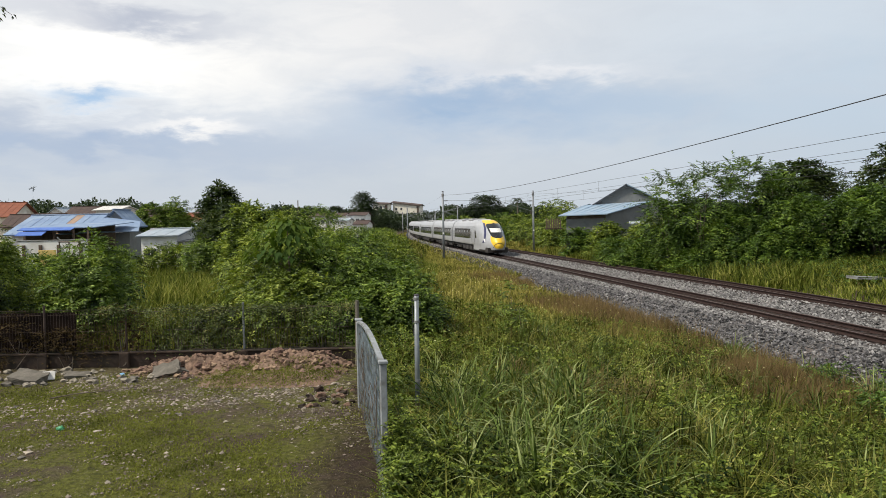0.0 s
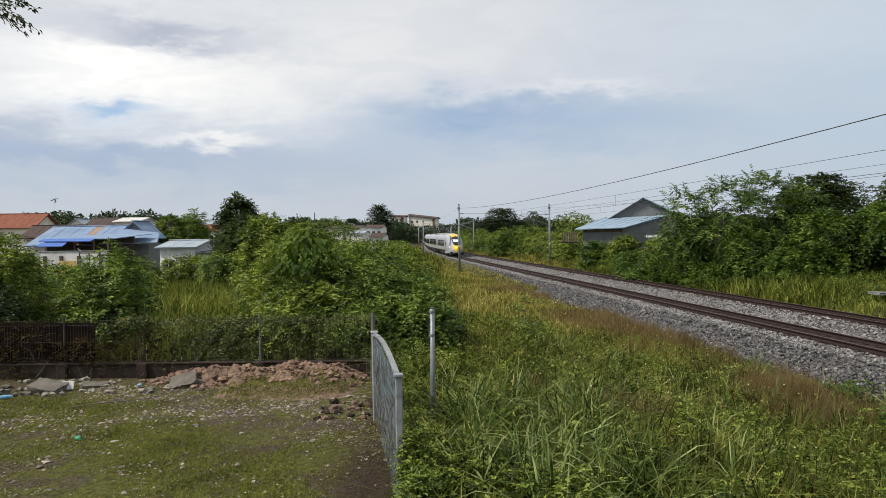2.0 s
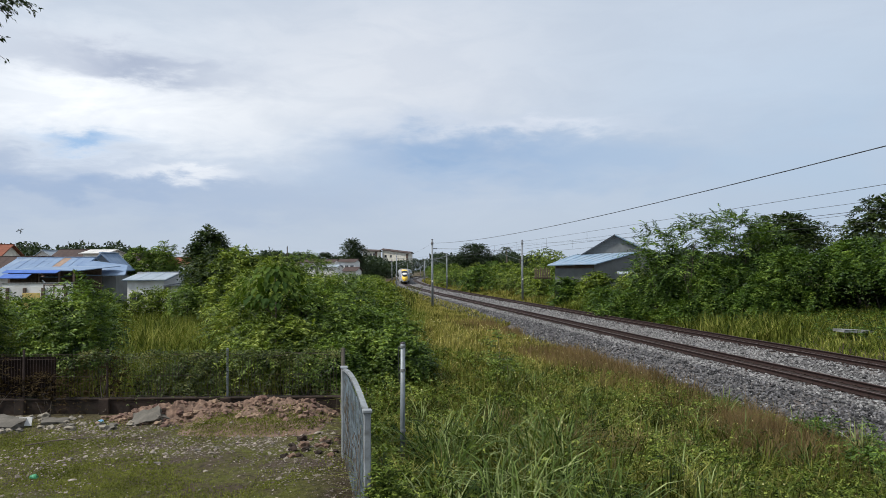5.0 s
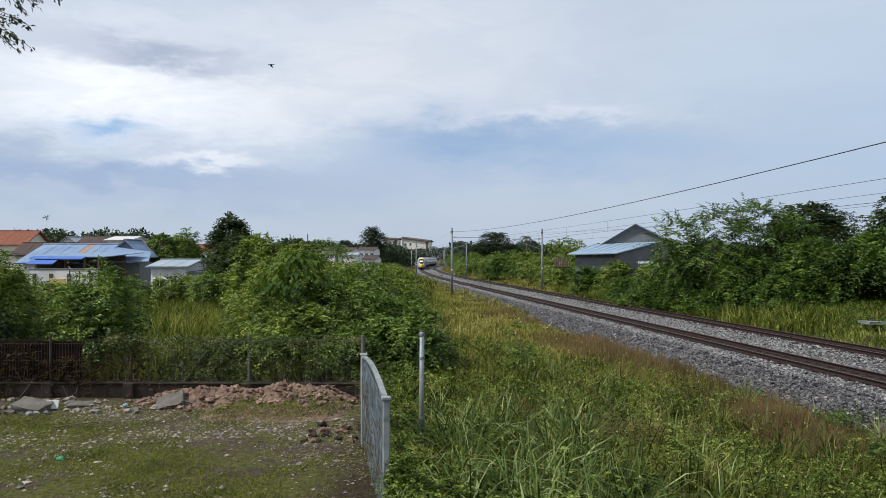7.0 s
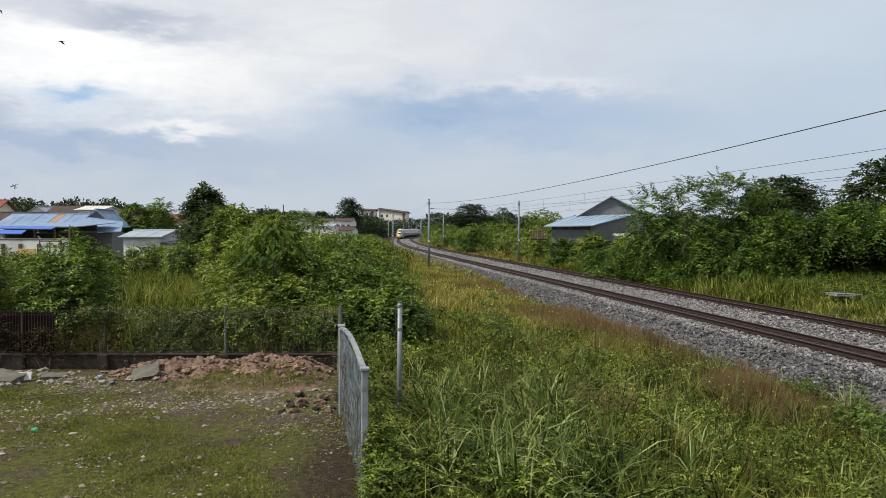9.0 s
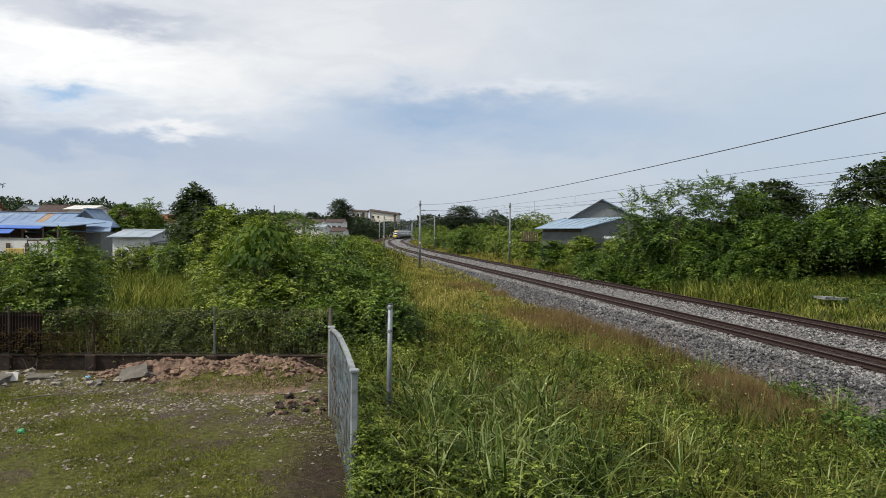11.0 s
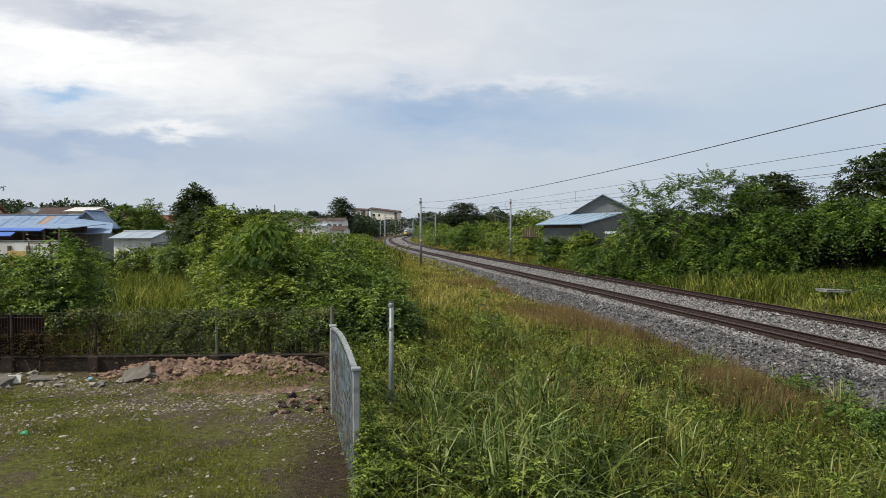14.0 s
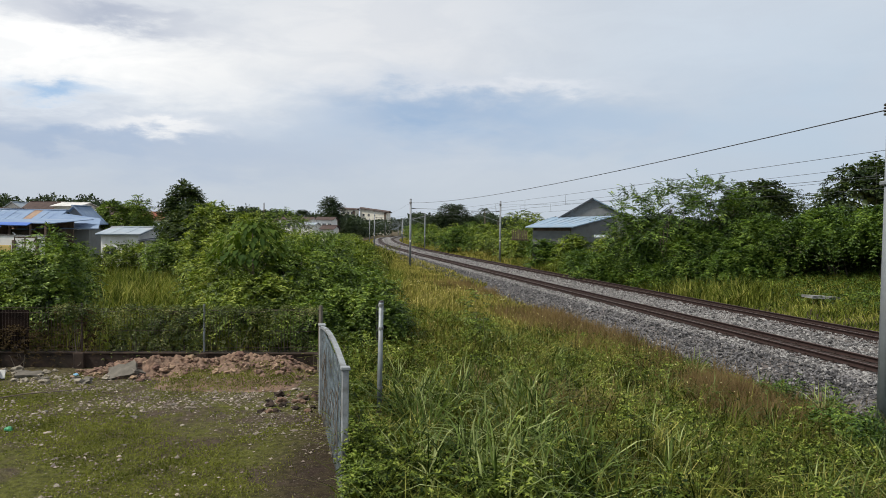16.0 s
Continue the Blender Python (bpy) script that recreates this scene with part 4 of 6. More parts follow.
def motions():
    times = [0.5 * i for i in range(33)]
    for k, car in enumerate(CARS):
        walk(car, [(t, car_pose(S_AT_72 + TRAIN_SPEED * t + k * (CAR + GAP))) for t in times])
    flight = ((0.0, 10, 30, 60), (5.5, -6, 33, 24), (6.0, -8.6, 34.5, 18.3), (6.3, -9.05, 35, 16.15), (6.6, -8.7, 35, 14.8), (6.9, -8.9, 35, 13.65), (7.2, -9.65, 35, 13.0), (7.5, -10.7, 35, 12.6),
              (7.8, -11.95, 35, 12.55), (8.1, -13.3, 35, 12.35), (8.4, -15.1, 35, 12.5), (8.7, -16.5, 35, 12.6), (9.0, -18.1, 35, 12.8), (9.2, -19.3, 35, 12.9),
              (10.2, -26, 35, 14), (16.0, -60, 33, 22))
    walk(bird, [(t, pose(x, y, z, 0, 0, 75)) for t, x, y, z in flight])
    for w, sg in zip(bird_wings, (-1, 1)):
        rows = [(0.0, pose(0, 0, 0))]
        for i in range(36):
            rows.append((6.0 + 0.1 * i, pose(0, 0, 0, 0, -sg * (35 if i % 2 else -20), 0)))
        walk(w, rows + [(16.0, pose(0, 0, 0))])


# ---------------------------------------------------------------- houses and the distance
def slab_between(p, thick, bm=None):
    """A solid sheet from four corners (in order), thick metres downwards."""
    bm = bm or bmesh.new()
    up = [bm.verts.new(q) for q in p]
    dn = [bm.verts.new((q[0], q[1], q[2] - thick)) for q in p]
    bm.faces.new(up)
    bm.faces.new(dn[::-1])
    for i in range(4):
        j = (i + 1) % 4
        bm.faces.new((up[i], dn[i], dn[j], up[j]))
    bmesh.ops.recalc_face_normals(bm, faces=bm.faces)
    return bm


def window_part(parent, x0, x1, y, z0, z1, frame_mat=None):
    """A window in a wall that faces -y."""
    fr = boxed(x0 - 0.06, x1 + 0.06, y - 0.03, y + 0.05, z0 - 0.06, z1 + 0.06, 0.01)
    w = part("window", fr, frame_mat or WALL_WHITE, parent)
    n = max(1, round((x1 - x0) / 0.6))
    for i in range(n):
        a, b = x0 + (x1 - x0) * i / n, x0 + (x1 - x0) * (i + 1) / n
        part("pane", boxed(a + 0.03, b - 0.03, y - 0.045, y - 0.028, z0, z1), WINDOW_DARK, w)
    part("sill", boxed(x0 - 0.1, x1 + 0.1, y - 0.12, y + 0.02, z0 - 0.14, z0 - 0.06, 0.01), CONCRETE, w)


def gable_house(x, y, rz, w, d, wall_h, ridge_h, wall_mat, roof_mat, label, sheets=8, windows=3, over=0.5, z0=None, storeys=1, name="house", odd=None):
    """Ridge along its own x; its front faces its own -y."""
    z0 = float(height(x, y)) - 0.1 if z0 is None else z0
    h = thing(name, pose(x, y, z0, 0, 0, rz), label, "house", "houses of the village")
    bm = bmesh.new()
    v = [[bm.verts.new((sx * w / 2, yy, zz)) for yy, zz in ((-d / 2, 0), (-d / 2, wall_h), (0, ridge_h), (d / 2, wall_h), (d / 2, 0))] for sx in (-1, 1)]
    for i in range(5):
        j = (i + 1) % 5
        bm.faces.new((v[0][i], v[0][j], v[1][j], v[1][i]))
    bm.faces.new(v[0])
    bm.faces.new(v[1][::-1])
    bmesh.ops.recalc_face_normals(bm, faces=bm.faces)
    part("wall", bm, wall_mat, h)
    slope = (ridge_h - wall_h) / (d / 2)
    for sg in (-1, 1):
        ro = part("roof", slab_between([(-w / 2 - over, 0, ridge_h + 0.10), (w / 2 + over, 0, ridge_h + 0.10),
                                        (w / 2 + over, sg * (d / 2 + over), wall_h - slope * over + 0.10), (-w / 2 - over, sg * (d / 2 + over), wall_h - slope * over + 0.10)], 0.07), roof_mat, h)
        if sg < 0:
            k = (w + 2 * over) / sheets
            for i in range(sheets):
                a = -w / 2 - over + i * k
                mat = odd[1] if odd and i in odd[0] else roof_mat
                up = 0.115 + (0.02 if i % 2 else 0.008)
                part("roof_sheet", slab_between([(a + 0.02, -0.05, ridge_h + up), (a + k - 0.02, -0.05, ridge_h + up),
                                                 (a + k - 0.02, -(d / 2 + over + 0.03), wall_h - slope * over + up), (a + 0.02, -(d / 2 + over + 0.03), wall_h - slope * over + up)], 0.02), mat, ro)
    part("ridge_cap", boxed(-w / 2 - over, w / 2 + over, -0.18, 0.18, ridge_h + 0.10, ridge_h + 0.2, 0.03), roof_mat, h)
    for s in range(storeys):
        for i in range(windows):
            c = -w / 2 + w * (i + 0.5) / windows
            zb = 1.0 + s * wall_h / storeys
            if zb + 1.0 < wall_h:
                window_part(h, c - 0.55, c + 0.55, -d / 2, zb, zb + 1.05)
    return h


blue = gable_house(-32.9, 61.8, 4, 5.6, 8.6, 3.4, 4.85, WALL_WHITE, ROOF_BLUE, "low house with a weathered blue metal roof and rusted sheets", 10, 3, odd=((6,), ROOF_RUST))
part("side_roof", slab_between([(2.9, -0.6, 4.75), (6.3, -0.8, 4.30), (7.5, -4.8, 3.48), (2.9, -5.4, 3.42)], 0.07), ROOF_BLUE, blue)
part("side_wall", boxed(3.0, 6.6, -4.3, -0.9, 0, 3.35), WALL_GREY, blue)
part("water_tank", tubed((3.0, -4.4, 3.4), (3.0, -4.4, 4.0), 0.34, 0.30, 12), TANK_WHITE, blue, "white rooftop water tank")
carport = thing("carport", pose(-30.2, 55.2, 0), "open carport with faded blue sheet roof on posts", "carport")
part("roof", slab_between([(-1.8, 2.6, 4.05), (4.2, 3.6, 4.1), (3.6, -2.2, 3.72), (-1.8, -2.2, 3.78)], 0.06), ROOF_BLUE, carport)
part("awning", slab_between([(-1.7, -2.24, 3.78), (2.3, -2.24, 3.74), (2.3, -2.9, 3.56), (-1.7, -2.9, 3.58)], 0.05), SHADE_BLUE, carport, "deep blue sagging awning")
part("awning", slab_between([(-1.5, -2.95, 3.48), (0.5, -2.95, 3.46), (0.5, -3.6, 3.20), (-1.5, -3.6, 3.20)], 0.05), SHADE_BLUE, carport, "pale metal awning")
for px in (-1.6, 0.6, 2.1, 3.2):
    part("post", boxed(px - 0.06, px + 0.06, -2.15, -2.03, 0, 3.72), WALL_BROWN, carport)
part("brace", tubed((0.9, -2.2, 3.0), (2.1, -2.3, 1.9), 0.05), WALL_WHITE, carport)
part("back_wall", boxed(-1.7, 3.3, 2.0, 2.15, 0, 3.9), WALL_BROWN, carport)
part("side_wall", boxed(-1.8, -1.68, -2.0, 2.0, 0, 3.6), WALL_BROWN, carport)
fw = thing("boundary_wall", pose(-27.8, 50, 0), "white plastered boundary wall with stains", "wall")
part("wall_panel", boxed(-2.6, 2.3, -0.08, 0.08, -0.2, 2.78, 0.02), WALL_WHITE, fw)
part("coping", boxed(-2.65, 2.35, -0.12, 0.12, 2.78, 2.86, 0.02), POST_PALE, fw)
for px in (-2.2, -1.0, 0.3, 1.9):
    part("pier", boxed(px - 0.1, px + 0.1, -0.2, -0.08, -0.2, 2.5), WALL_BROWN, fw)
board = thing("signboard", pose(-27.9, 49.6, 0), "faded yellow board leaning on the wall", "board")
part("panel", boxed(-0.9, 0.35, -0.04, 0.04, 0.1, 2.15, 0.02), BOARD_YELLOW, board)
gatef = thing("metal_gate", pose(-26.6, 49.6, 0), "rusty brown framed yard gate", "gate")
for a, b in (((-0.7, 0, 0), (-0.7, 0, 2.75)), ((0.0, 0, 0), (0.0, 0, 2.7)), ((0.8, 0, 0), (0.8, 0, 2.7)), ((-0.7, 0, 2.7), (0.8, 0, 2.7)), ((-0.7, 0, 1.5), (0.8, 0, 1.5)), ((0, 0, 1.5), (0.8, 0, 2.7))):
    part("bar", tubed(a, b, 0.045), WALL_BROWN, gatef)
gable_house(-31.2, 68, 85, 2.0, 2.6, 4.2, 5.4, WALL_GREY, ROOF_BLUE, "small blue-grey gabled house behind another roof", 6, 0)
gable_house(-62.6, 96, 8, 9.6, 8, 5.6, 7.4, WALL_CREAM, ROOF_ORANGE, "house with a broad orange tiled roof", 14, 3)
gable_house(-52.0, 90, 5, 6, 6, 4.2, 5.6, WALL_CREAM, ROOF_DARK, "house with a brown tiled roof", 8, 2)
gable_house(-61.5, 122, 3, 5.0, 6, 6.3, 7.5, WALL_WHITE, ROOF_DARK, "white-walled house with a dark brown roof", 6, 2)
gable_house(-56.4, 121, -4, 4.0, 6, 6.8, 7.4, WALL_WHITE, LITTER_WHITE, "white house with a pale metal roof", 6, 2)
gable_house(-67.0, 124, 92, 6, 5, 5.6, 7.4, WALL_WHITE, ROOF_PALE, "white gabled house with a pale roof", 6, 2)
gable_house(-50.5, 126, 2, 6, 7, 5.6, 7.0, WALL_CREAM, ROOF_DARK, "cream house with a dark tiled roof", 6, 2)
gable_house(-46.5, 128, 0, 5, 7, 5.4, 6.9, WALL_WHITE, ROOF_PALE, "white house with a pale metal roof", 8, 2)
gable_house(-42.5, 118, 0, 5, 6, 4.9, 5.9, WALL_CREAM, ROOF_ORANGE, "house with a faded pinkish roof", 8, 2)
white = gable_house(-21.7, 56, -8, 3.0, 4.0, 3.0, 3.45, WALL_WHITE, ROOF_PALE, "small white bungalow with a low pale metal roof", 6, 2, 0.3)
part("porch_wall", boxed(1.9, 3.0, -1.9, 1.5, 0, 2.6, 0.02), WALL_WHITE, white)
part("porch_roof", slab_between([(1.6, 1.8, 2.85), (3.4, 1.8, 2.85), (3.4, -2.3, 2.62), (1.6, -2.3, 2.62)], 0.06), ROOF_SLATE, white)
window_part(white, 2.1, 2.7, -1.9, 1.0, 2.1)
gable_house(-26.3, 76, 0, 2.4, 4, 3.2, 4.0, WALL_BROWN, ROOF_PALE, "brown board shed with a white metal roof", 4, 0, 0.15, name="shed")
gable_house(-18.9, 61, 0, 1.6, 3, 2.2, 2.6, WALL_BROWN, ROOF_PALE, "low shed with a pale sheet roof", 4, 0, 0.1, name="shed")
for x, y, w in ((-38.5, 222, 6.5), (-32.6, 222, 7.0), (-25.4, 216, 7.0)):
    gable_house(x, y, -9, w * 0.72, 6, 6.3, 7.1, WALL_WHITE, ROOF_DARK, "white two-storey house with a brown roof", 6, 3, storeys=2)
gable_house(-29.6, 210, -12, 4.0, 6, 4.6, 5.3, WALL_WHITE, ROOF_PALE, "white house with a pale roof", 6, 2)
gable_house(-22.6, 200, -14, 3.6, 5, 3.6, 4.5, WALL_WHITE, ROOF_DARK, "white house with a brown roof", 6, 2)
gable_house(-46, 215, 6, 9, 6, 4.8, 6.2, WALL_CREAM, ROOF_DARK, "cream house with a brown roof", 6, 2)


def apartment(x, y, rz, w, d, h, drop, cols):
    """A plastered block under a sheet roof; drop: how far its roof falls from one end to the other."""
    a = thing("apartment_building", pose(x, y, -0.5, 0, 0, rz), "cream four-storey apartment block with a brown roof", "building")
    bm = bmesh.new()
    lo = [bm.verts.new((sx * w / 2, sy * d / 2, 0)) for sx, sy in ((-1, -1), (1, -1), (1, 1), (-1, 1))]
    hi = [bm.verts.new((sx * w / 2, sy * d / 2, h - sx * drop / 2)) for sx, sy in ((-1, -1), (1, -1), (1, 1), (-1, 1))]
    bm.faces.new(hi)
    for i in range(4):
        j = (i + 1) % 4
        bm.faces.new((lo[i], lo[j], hi[j], hi[i]))
    bmesh.ops.recalc_face_normals(bm, faces=bm.faces)
    part("wall", bm, WALL_CREAM, a, "cream plastered wall")
    e = 0.9
    k = drop / w * e
    for sg in (-1, 1):
        part("roof", slab_between([(-w / 2 - e, 0, h + drop / 2 + k + 1.1), (w / 2 + e, 0, h - drop / 2 - k + 1.1),
                                   (w / 2 + e, sg * (d / 2 + e), h - drop / 2 - k + 0.15), (-w / 2 - e, sg * (d / 2 + e), h + drop / 2 + k + 0.15)], 0.3), ROOF_DARK, a)
    for f in range(4):
        for c in cols:
            zb = 1.2 + f * (h - drop / 2) / 4
            window_part(a, c - 0.65, c + 0.65, -d / 2, zb, zb + 1.4)
    # no recess here: the shaft's shade is a brown band on the wall
    part("stair_shade_band", boxed(w / 2 - 1.9, w / 2 - 0.5, -d / 2 - 0.25, -d / 2, 0, h - drop / 2 - 0.4, 0.03), WALL_BROWN, a, "brown band that stands for the shade of a stair shaft")
    return a


apartment(-38.0, 445, -6, 9.6, 11, 16.2, 0.5, (-2.6, 0.2, 2.4))
apartment(-22.0, 452, -10, 17.5, 11, 15.9, 2.2, (-6.5, -3.2))

# the house beyond the line: a gable end with a lean-to before it
hr = thing("warehouse_house", pose(20.6, 78, 0.3, 0, 0, -14), "grey sheet-walled house with steel-blue gabled roof and lean-to", "house")
bm = bmesh.new()
prof = [(-3.5, 0), (-3.5, 4.95), (0, 7.0), (4.3, 4.8), (4.3, 0)]
fr, bk = [bm.verts.new((x, 0, z)) for x, z in prof], [bm.verts.new((x, 9, z)) for x, z in prof]
bm.faces.new(fr)
bm.faces.new(bk[::-1])
for i in range(5):
    j = (i + 1) % 5
    bm.faces.new((fr[i], bk[i], bk[j], fr[j]))
bmesh.ops.recalc_face_normals(bm, faces=bm.faces)
part("wall", bm, WALL_GREY, hr)
part("roof", slab_between([(0.05, -0.4, 7.16), (0.05, 9.4, 7.16), (-4.0, 9.4, 4.75), (-4.0, -0.4, 4.75)], 0.16), ROOF_SLATE, hr)
part("roof", slab_between([(0, 9.4, 7.16), (0, -0.4, 7.16), (4.9, -0.4, 4.65), (4.9, 9.4, 4.65)], 0.12), ROOF_STEEL, hr)
part("lean_to_roof", slab_between([(-4.6, -0.05, 4.9), (2.6, -0.05, 5.15), (-2.0, -4.3, 3.85), (-7.2, -4.2, 3.75)], 0.1), ROOF_STEEL, hr, "pale steel-blue sheet roof")
for i in range(7):
    a, b = -4.3 + i * 1.05, -6.9 + i * 0.75
    part("roof_rib", slab_between([(a, -0.1, 4.95 + 0.035 * i), (a + 0.06, -0.1, 4.95 + 0.035 * i), (b + 0.06, -4.15, 3.79 + 0.014 * i), (b, -4.15, 3.79 + 0.014 * i)], 0.03), ROOF_STEEL, hr)
part("lean_to_wall", boxed(-6.4, -2.2, -3.6, -3.5, 0, 3.35), WALL_GREY, hr)
bm = bmesh.new()
q = [bm.verts.new(c) for c in ((-2.2, -3.6, 0), (2.3, -0.3, 0), (2.3, -0.3, 4.95), (-2.2, -3.6, 3.7), (-2.3, -3.45, 0), (2.2, -0.15, 0), (2.2, -0.15, 4.95), (-2.3, -3.45, 3.7))]
for k in ((0, 1, 2, 3), (7, 6, 5, 4), (0, 4, 5, 1), (1, 5, 6, 2), (2, 6, 7, 3), (3, 7, 4, 0)):
    bm.faces.new([q[i] for i in k])
part("angled_wall", bm, WALL_GREY, hr)
part("side_wall", boxed(-6.4, -6.3, -3.5, 0, 0, 3.6), WALL_GREY, hr)
# solid brown strip in place of the shade in the gap under the eave
part("eave_shade_strip", boxed(-6.3, -2.2, -3.55, -3.45, 3.35, 3.75), WALL_BROWN, hr)
part("porch_roof", slab_between([(0.2, -3.6, 3.0), (3.4, -3.6, 3.0), (3.4, -5.2, 2.75), (0.2, -5.2, 2.75)], 0.06), ROOF_PALE, hr)
for px in (0.3, 2.0, 3.3):
    part("porch_post", boxed(px - 0.05, px + 0.05, -5.15, -5.05, 0, 2.8), POST_PALE, hr)
for i in range(9):
    part("timber_slat", boxed(-8.9 + i * 0.2, -8.78 + i * 0.2, -1.0, -0.9, 2.3, 3.5 - 0.1 * (i % 3)), WALL_BROWN, hr)
part("timber_rail", boxed(-9.0, -7.0, -0.9, -0.8, 2.2, 2.35), WALL_BROWN, hr)

# antenna on a thin pole among the roofs
ant = thing("tv_antenna", pose(-35.1, 60, 0), "rooftop antenna on a thin pole", "antenna")
part("pole", tubed((0, 0, 0), (0, 0, 7.0), 0.005, 0.003, 6), GALVANISED, ant)
bm = tubed((-0.32, 0, 7.1), (0.32, 0, 7.3), 0.05, 0.02, 6)
tube(bm, (0.02, 0, 6.9), (0.1, 0, 7.35), 0.06, 0.02, 6)
tube(bm, (-0.15, 0, 7.28), (0.2, 0, 7.02), 0.04, 0.02, 6)
part("elements", bm, GALVANISED, ant)
pl = thing("utility_pole", pose(-33.0, 160, 0), "thin dark utility pole among far trees", "pole")
part("pole", tubed((0, 0, 0), (0, 0, 9.2), 0.16, 0.11, 8), WALL_BROWN, pl)

# ---------------------------------------------------------------- trees and shrubs
UP = np.array([0, 0, 1.0])


def shrub(x, y, w, d, h, n, leaf, mat, seed, label, k=4, stem=0.45, width=0.42, lobes=9, low=0.0, name="shrub", group="shrubs along the line", droop=0.5, fill=True, category="shrub"):
    """A plant of many leafy lobes: stems from its foot, leaves on and inside the lobes. low: the share of its height that stays bare."""
    rng = np.random.default_rng(seed)
    z0 = float(height(x, y))
    sh = thing(name, pose(x, y, z0 - 0.05), label, category, group)
    a = rng.uniform(0, 2 * np.pi, lobes)
    rr = np.sqrt(rng.uniform(0, 1, lobes)) * 0.40
    f = rng.uniform(0, 1, lobes)
    r = rng.uniform(0.16, 0.29, lobes) * (11 / max(lobes, 11)) ** 0.42
    rad = np.stack([r * w, r * d, r * h * (1 - low) * 1.25], 1) * np.where(lobes > 3, 1.0, 1.4)
    cz = low * h + rad[:, 2] * 0.8 + f * np.maximum(h * (1 - low) - 1.85 * rad[:, 2], 0)
    taper = 1 - 0.45 * f
    c = np.stack([np.cos(a) * rr * w * taper, np.sin(a) * rr * d * taper, cz], 1)
    c[0] = (0, 0, h - rad[0, 2])
    per = rng.integers(0, lobes, n)
    u = unit(rng.normal(size=(n, 3)))
    u[:, 2] = np.where(u[:, 2] < -0.45, -u[:, 2], u[:, 2])
    p = c[per] + u * rad[per] * rng.uniform(0.72, 1.06, (n, 1))
    inside = np.zeros(n, bool)
    for i in range(lobes):
        q = (p - c[i]) / rad[i]
        inside |= (np.sum(q * q, 1) < 0.5) & (per != i)
    p, u = p[~inside], u[~inside]
    p[:, 2] = np.maximum(p[:, 2], 0.08)
    dirs = unit(u * np.array([1, 1, 0.8]) + rng.normal(size=p.shape) * 0.3)
    pieces = [sprigs(rng, p, dirs, k, stem, leaf, width, droop)]
    if fill:       # shaded inner leaves
        m = max(60, n // 5)
        per = rng.integers(0, lobes, m)
        u2 = unit(rng.normal(size=(m, 3)))
        q = c[per] + u2 * rad[per] * rng.uniform(0.35, 0.75, (m, 1))
        q[:, 2] = np.maximum(q[:, 2], 0.1)
        pieces.append(kites(q, rng.normal(size=(m, 3)) - 0.3 * UP, u2 + 0.5 * UP, leaf * 2.0 * rng.uniform(0.7, 1.2, m), leaf * 1.3))
    v, fc = join_arrays(pieces)
    part("foliage", np_mesh("foliage", v, fc, mat), mat, sh)
    st = []
    for i in range(min(lobes, 7)):
        f0 = rng.normal(size=2) * 0.05 * w
        b = c[i]
        mid = np.array([b[0] * 0.35, b[1] * 0.35, b[2] * 0.55]) + rng.normal(size=3) * 0.04 * h
        st.append(polyline_tube(np.array([[f0[0], f0[1], 0], mid, b]), np.array([0.022, 0.014, 0.006]) * (h / 2.0) ** 0.7))
    tagged(part("stem", np_mesh("stem", *join_arrays(st), BARK), BARK, sh), kind="stuff")
    return sh


SH = "dense green wild shrub with fine drooping leaves"
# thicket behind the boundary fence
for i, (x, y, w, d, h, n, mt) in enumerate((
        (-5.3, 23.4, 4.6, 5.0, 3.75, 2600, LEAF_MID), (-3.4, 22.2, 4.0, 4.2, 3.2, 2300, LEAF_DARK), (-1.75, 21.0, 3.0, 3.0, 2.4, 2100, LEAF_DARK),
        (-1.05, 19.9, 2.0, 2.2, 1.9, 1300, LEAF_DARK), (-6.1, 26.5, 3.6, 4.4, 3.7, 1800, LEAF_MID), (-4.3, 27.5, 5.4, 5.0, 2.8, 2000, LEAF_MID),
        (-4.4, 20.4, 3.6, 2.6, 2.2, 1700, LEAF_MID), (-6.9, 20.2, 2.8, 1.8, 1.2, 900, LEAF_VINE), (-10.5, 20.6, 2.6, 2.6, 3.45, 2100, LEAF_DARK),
        (-13.3, 20.2, 2.4, 2.6, 3.8, 2000, LEAF_MID), (-13.2, 19.2, 2.8, 1.6, 2.4, 1500, LEAF_DEEP_AND_SHADE), (-11.6, 21.4, 3.0, 2.6, 2.0, 1300, LEAF_MID), (-2.6, 19.5, 2.0, 1.6, 1.7, 1100, LEAF_DARK))):
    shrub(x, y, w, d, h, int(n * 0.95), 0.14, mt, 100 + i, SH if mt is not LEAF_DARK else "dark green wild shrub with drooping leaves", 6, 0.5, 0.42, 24)
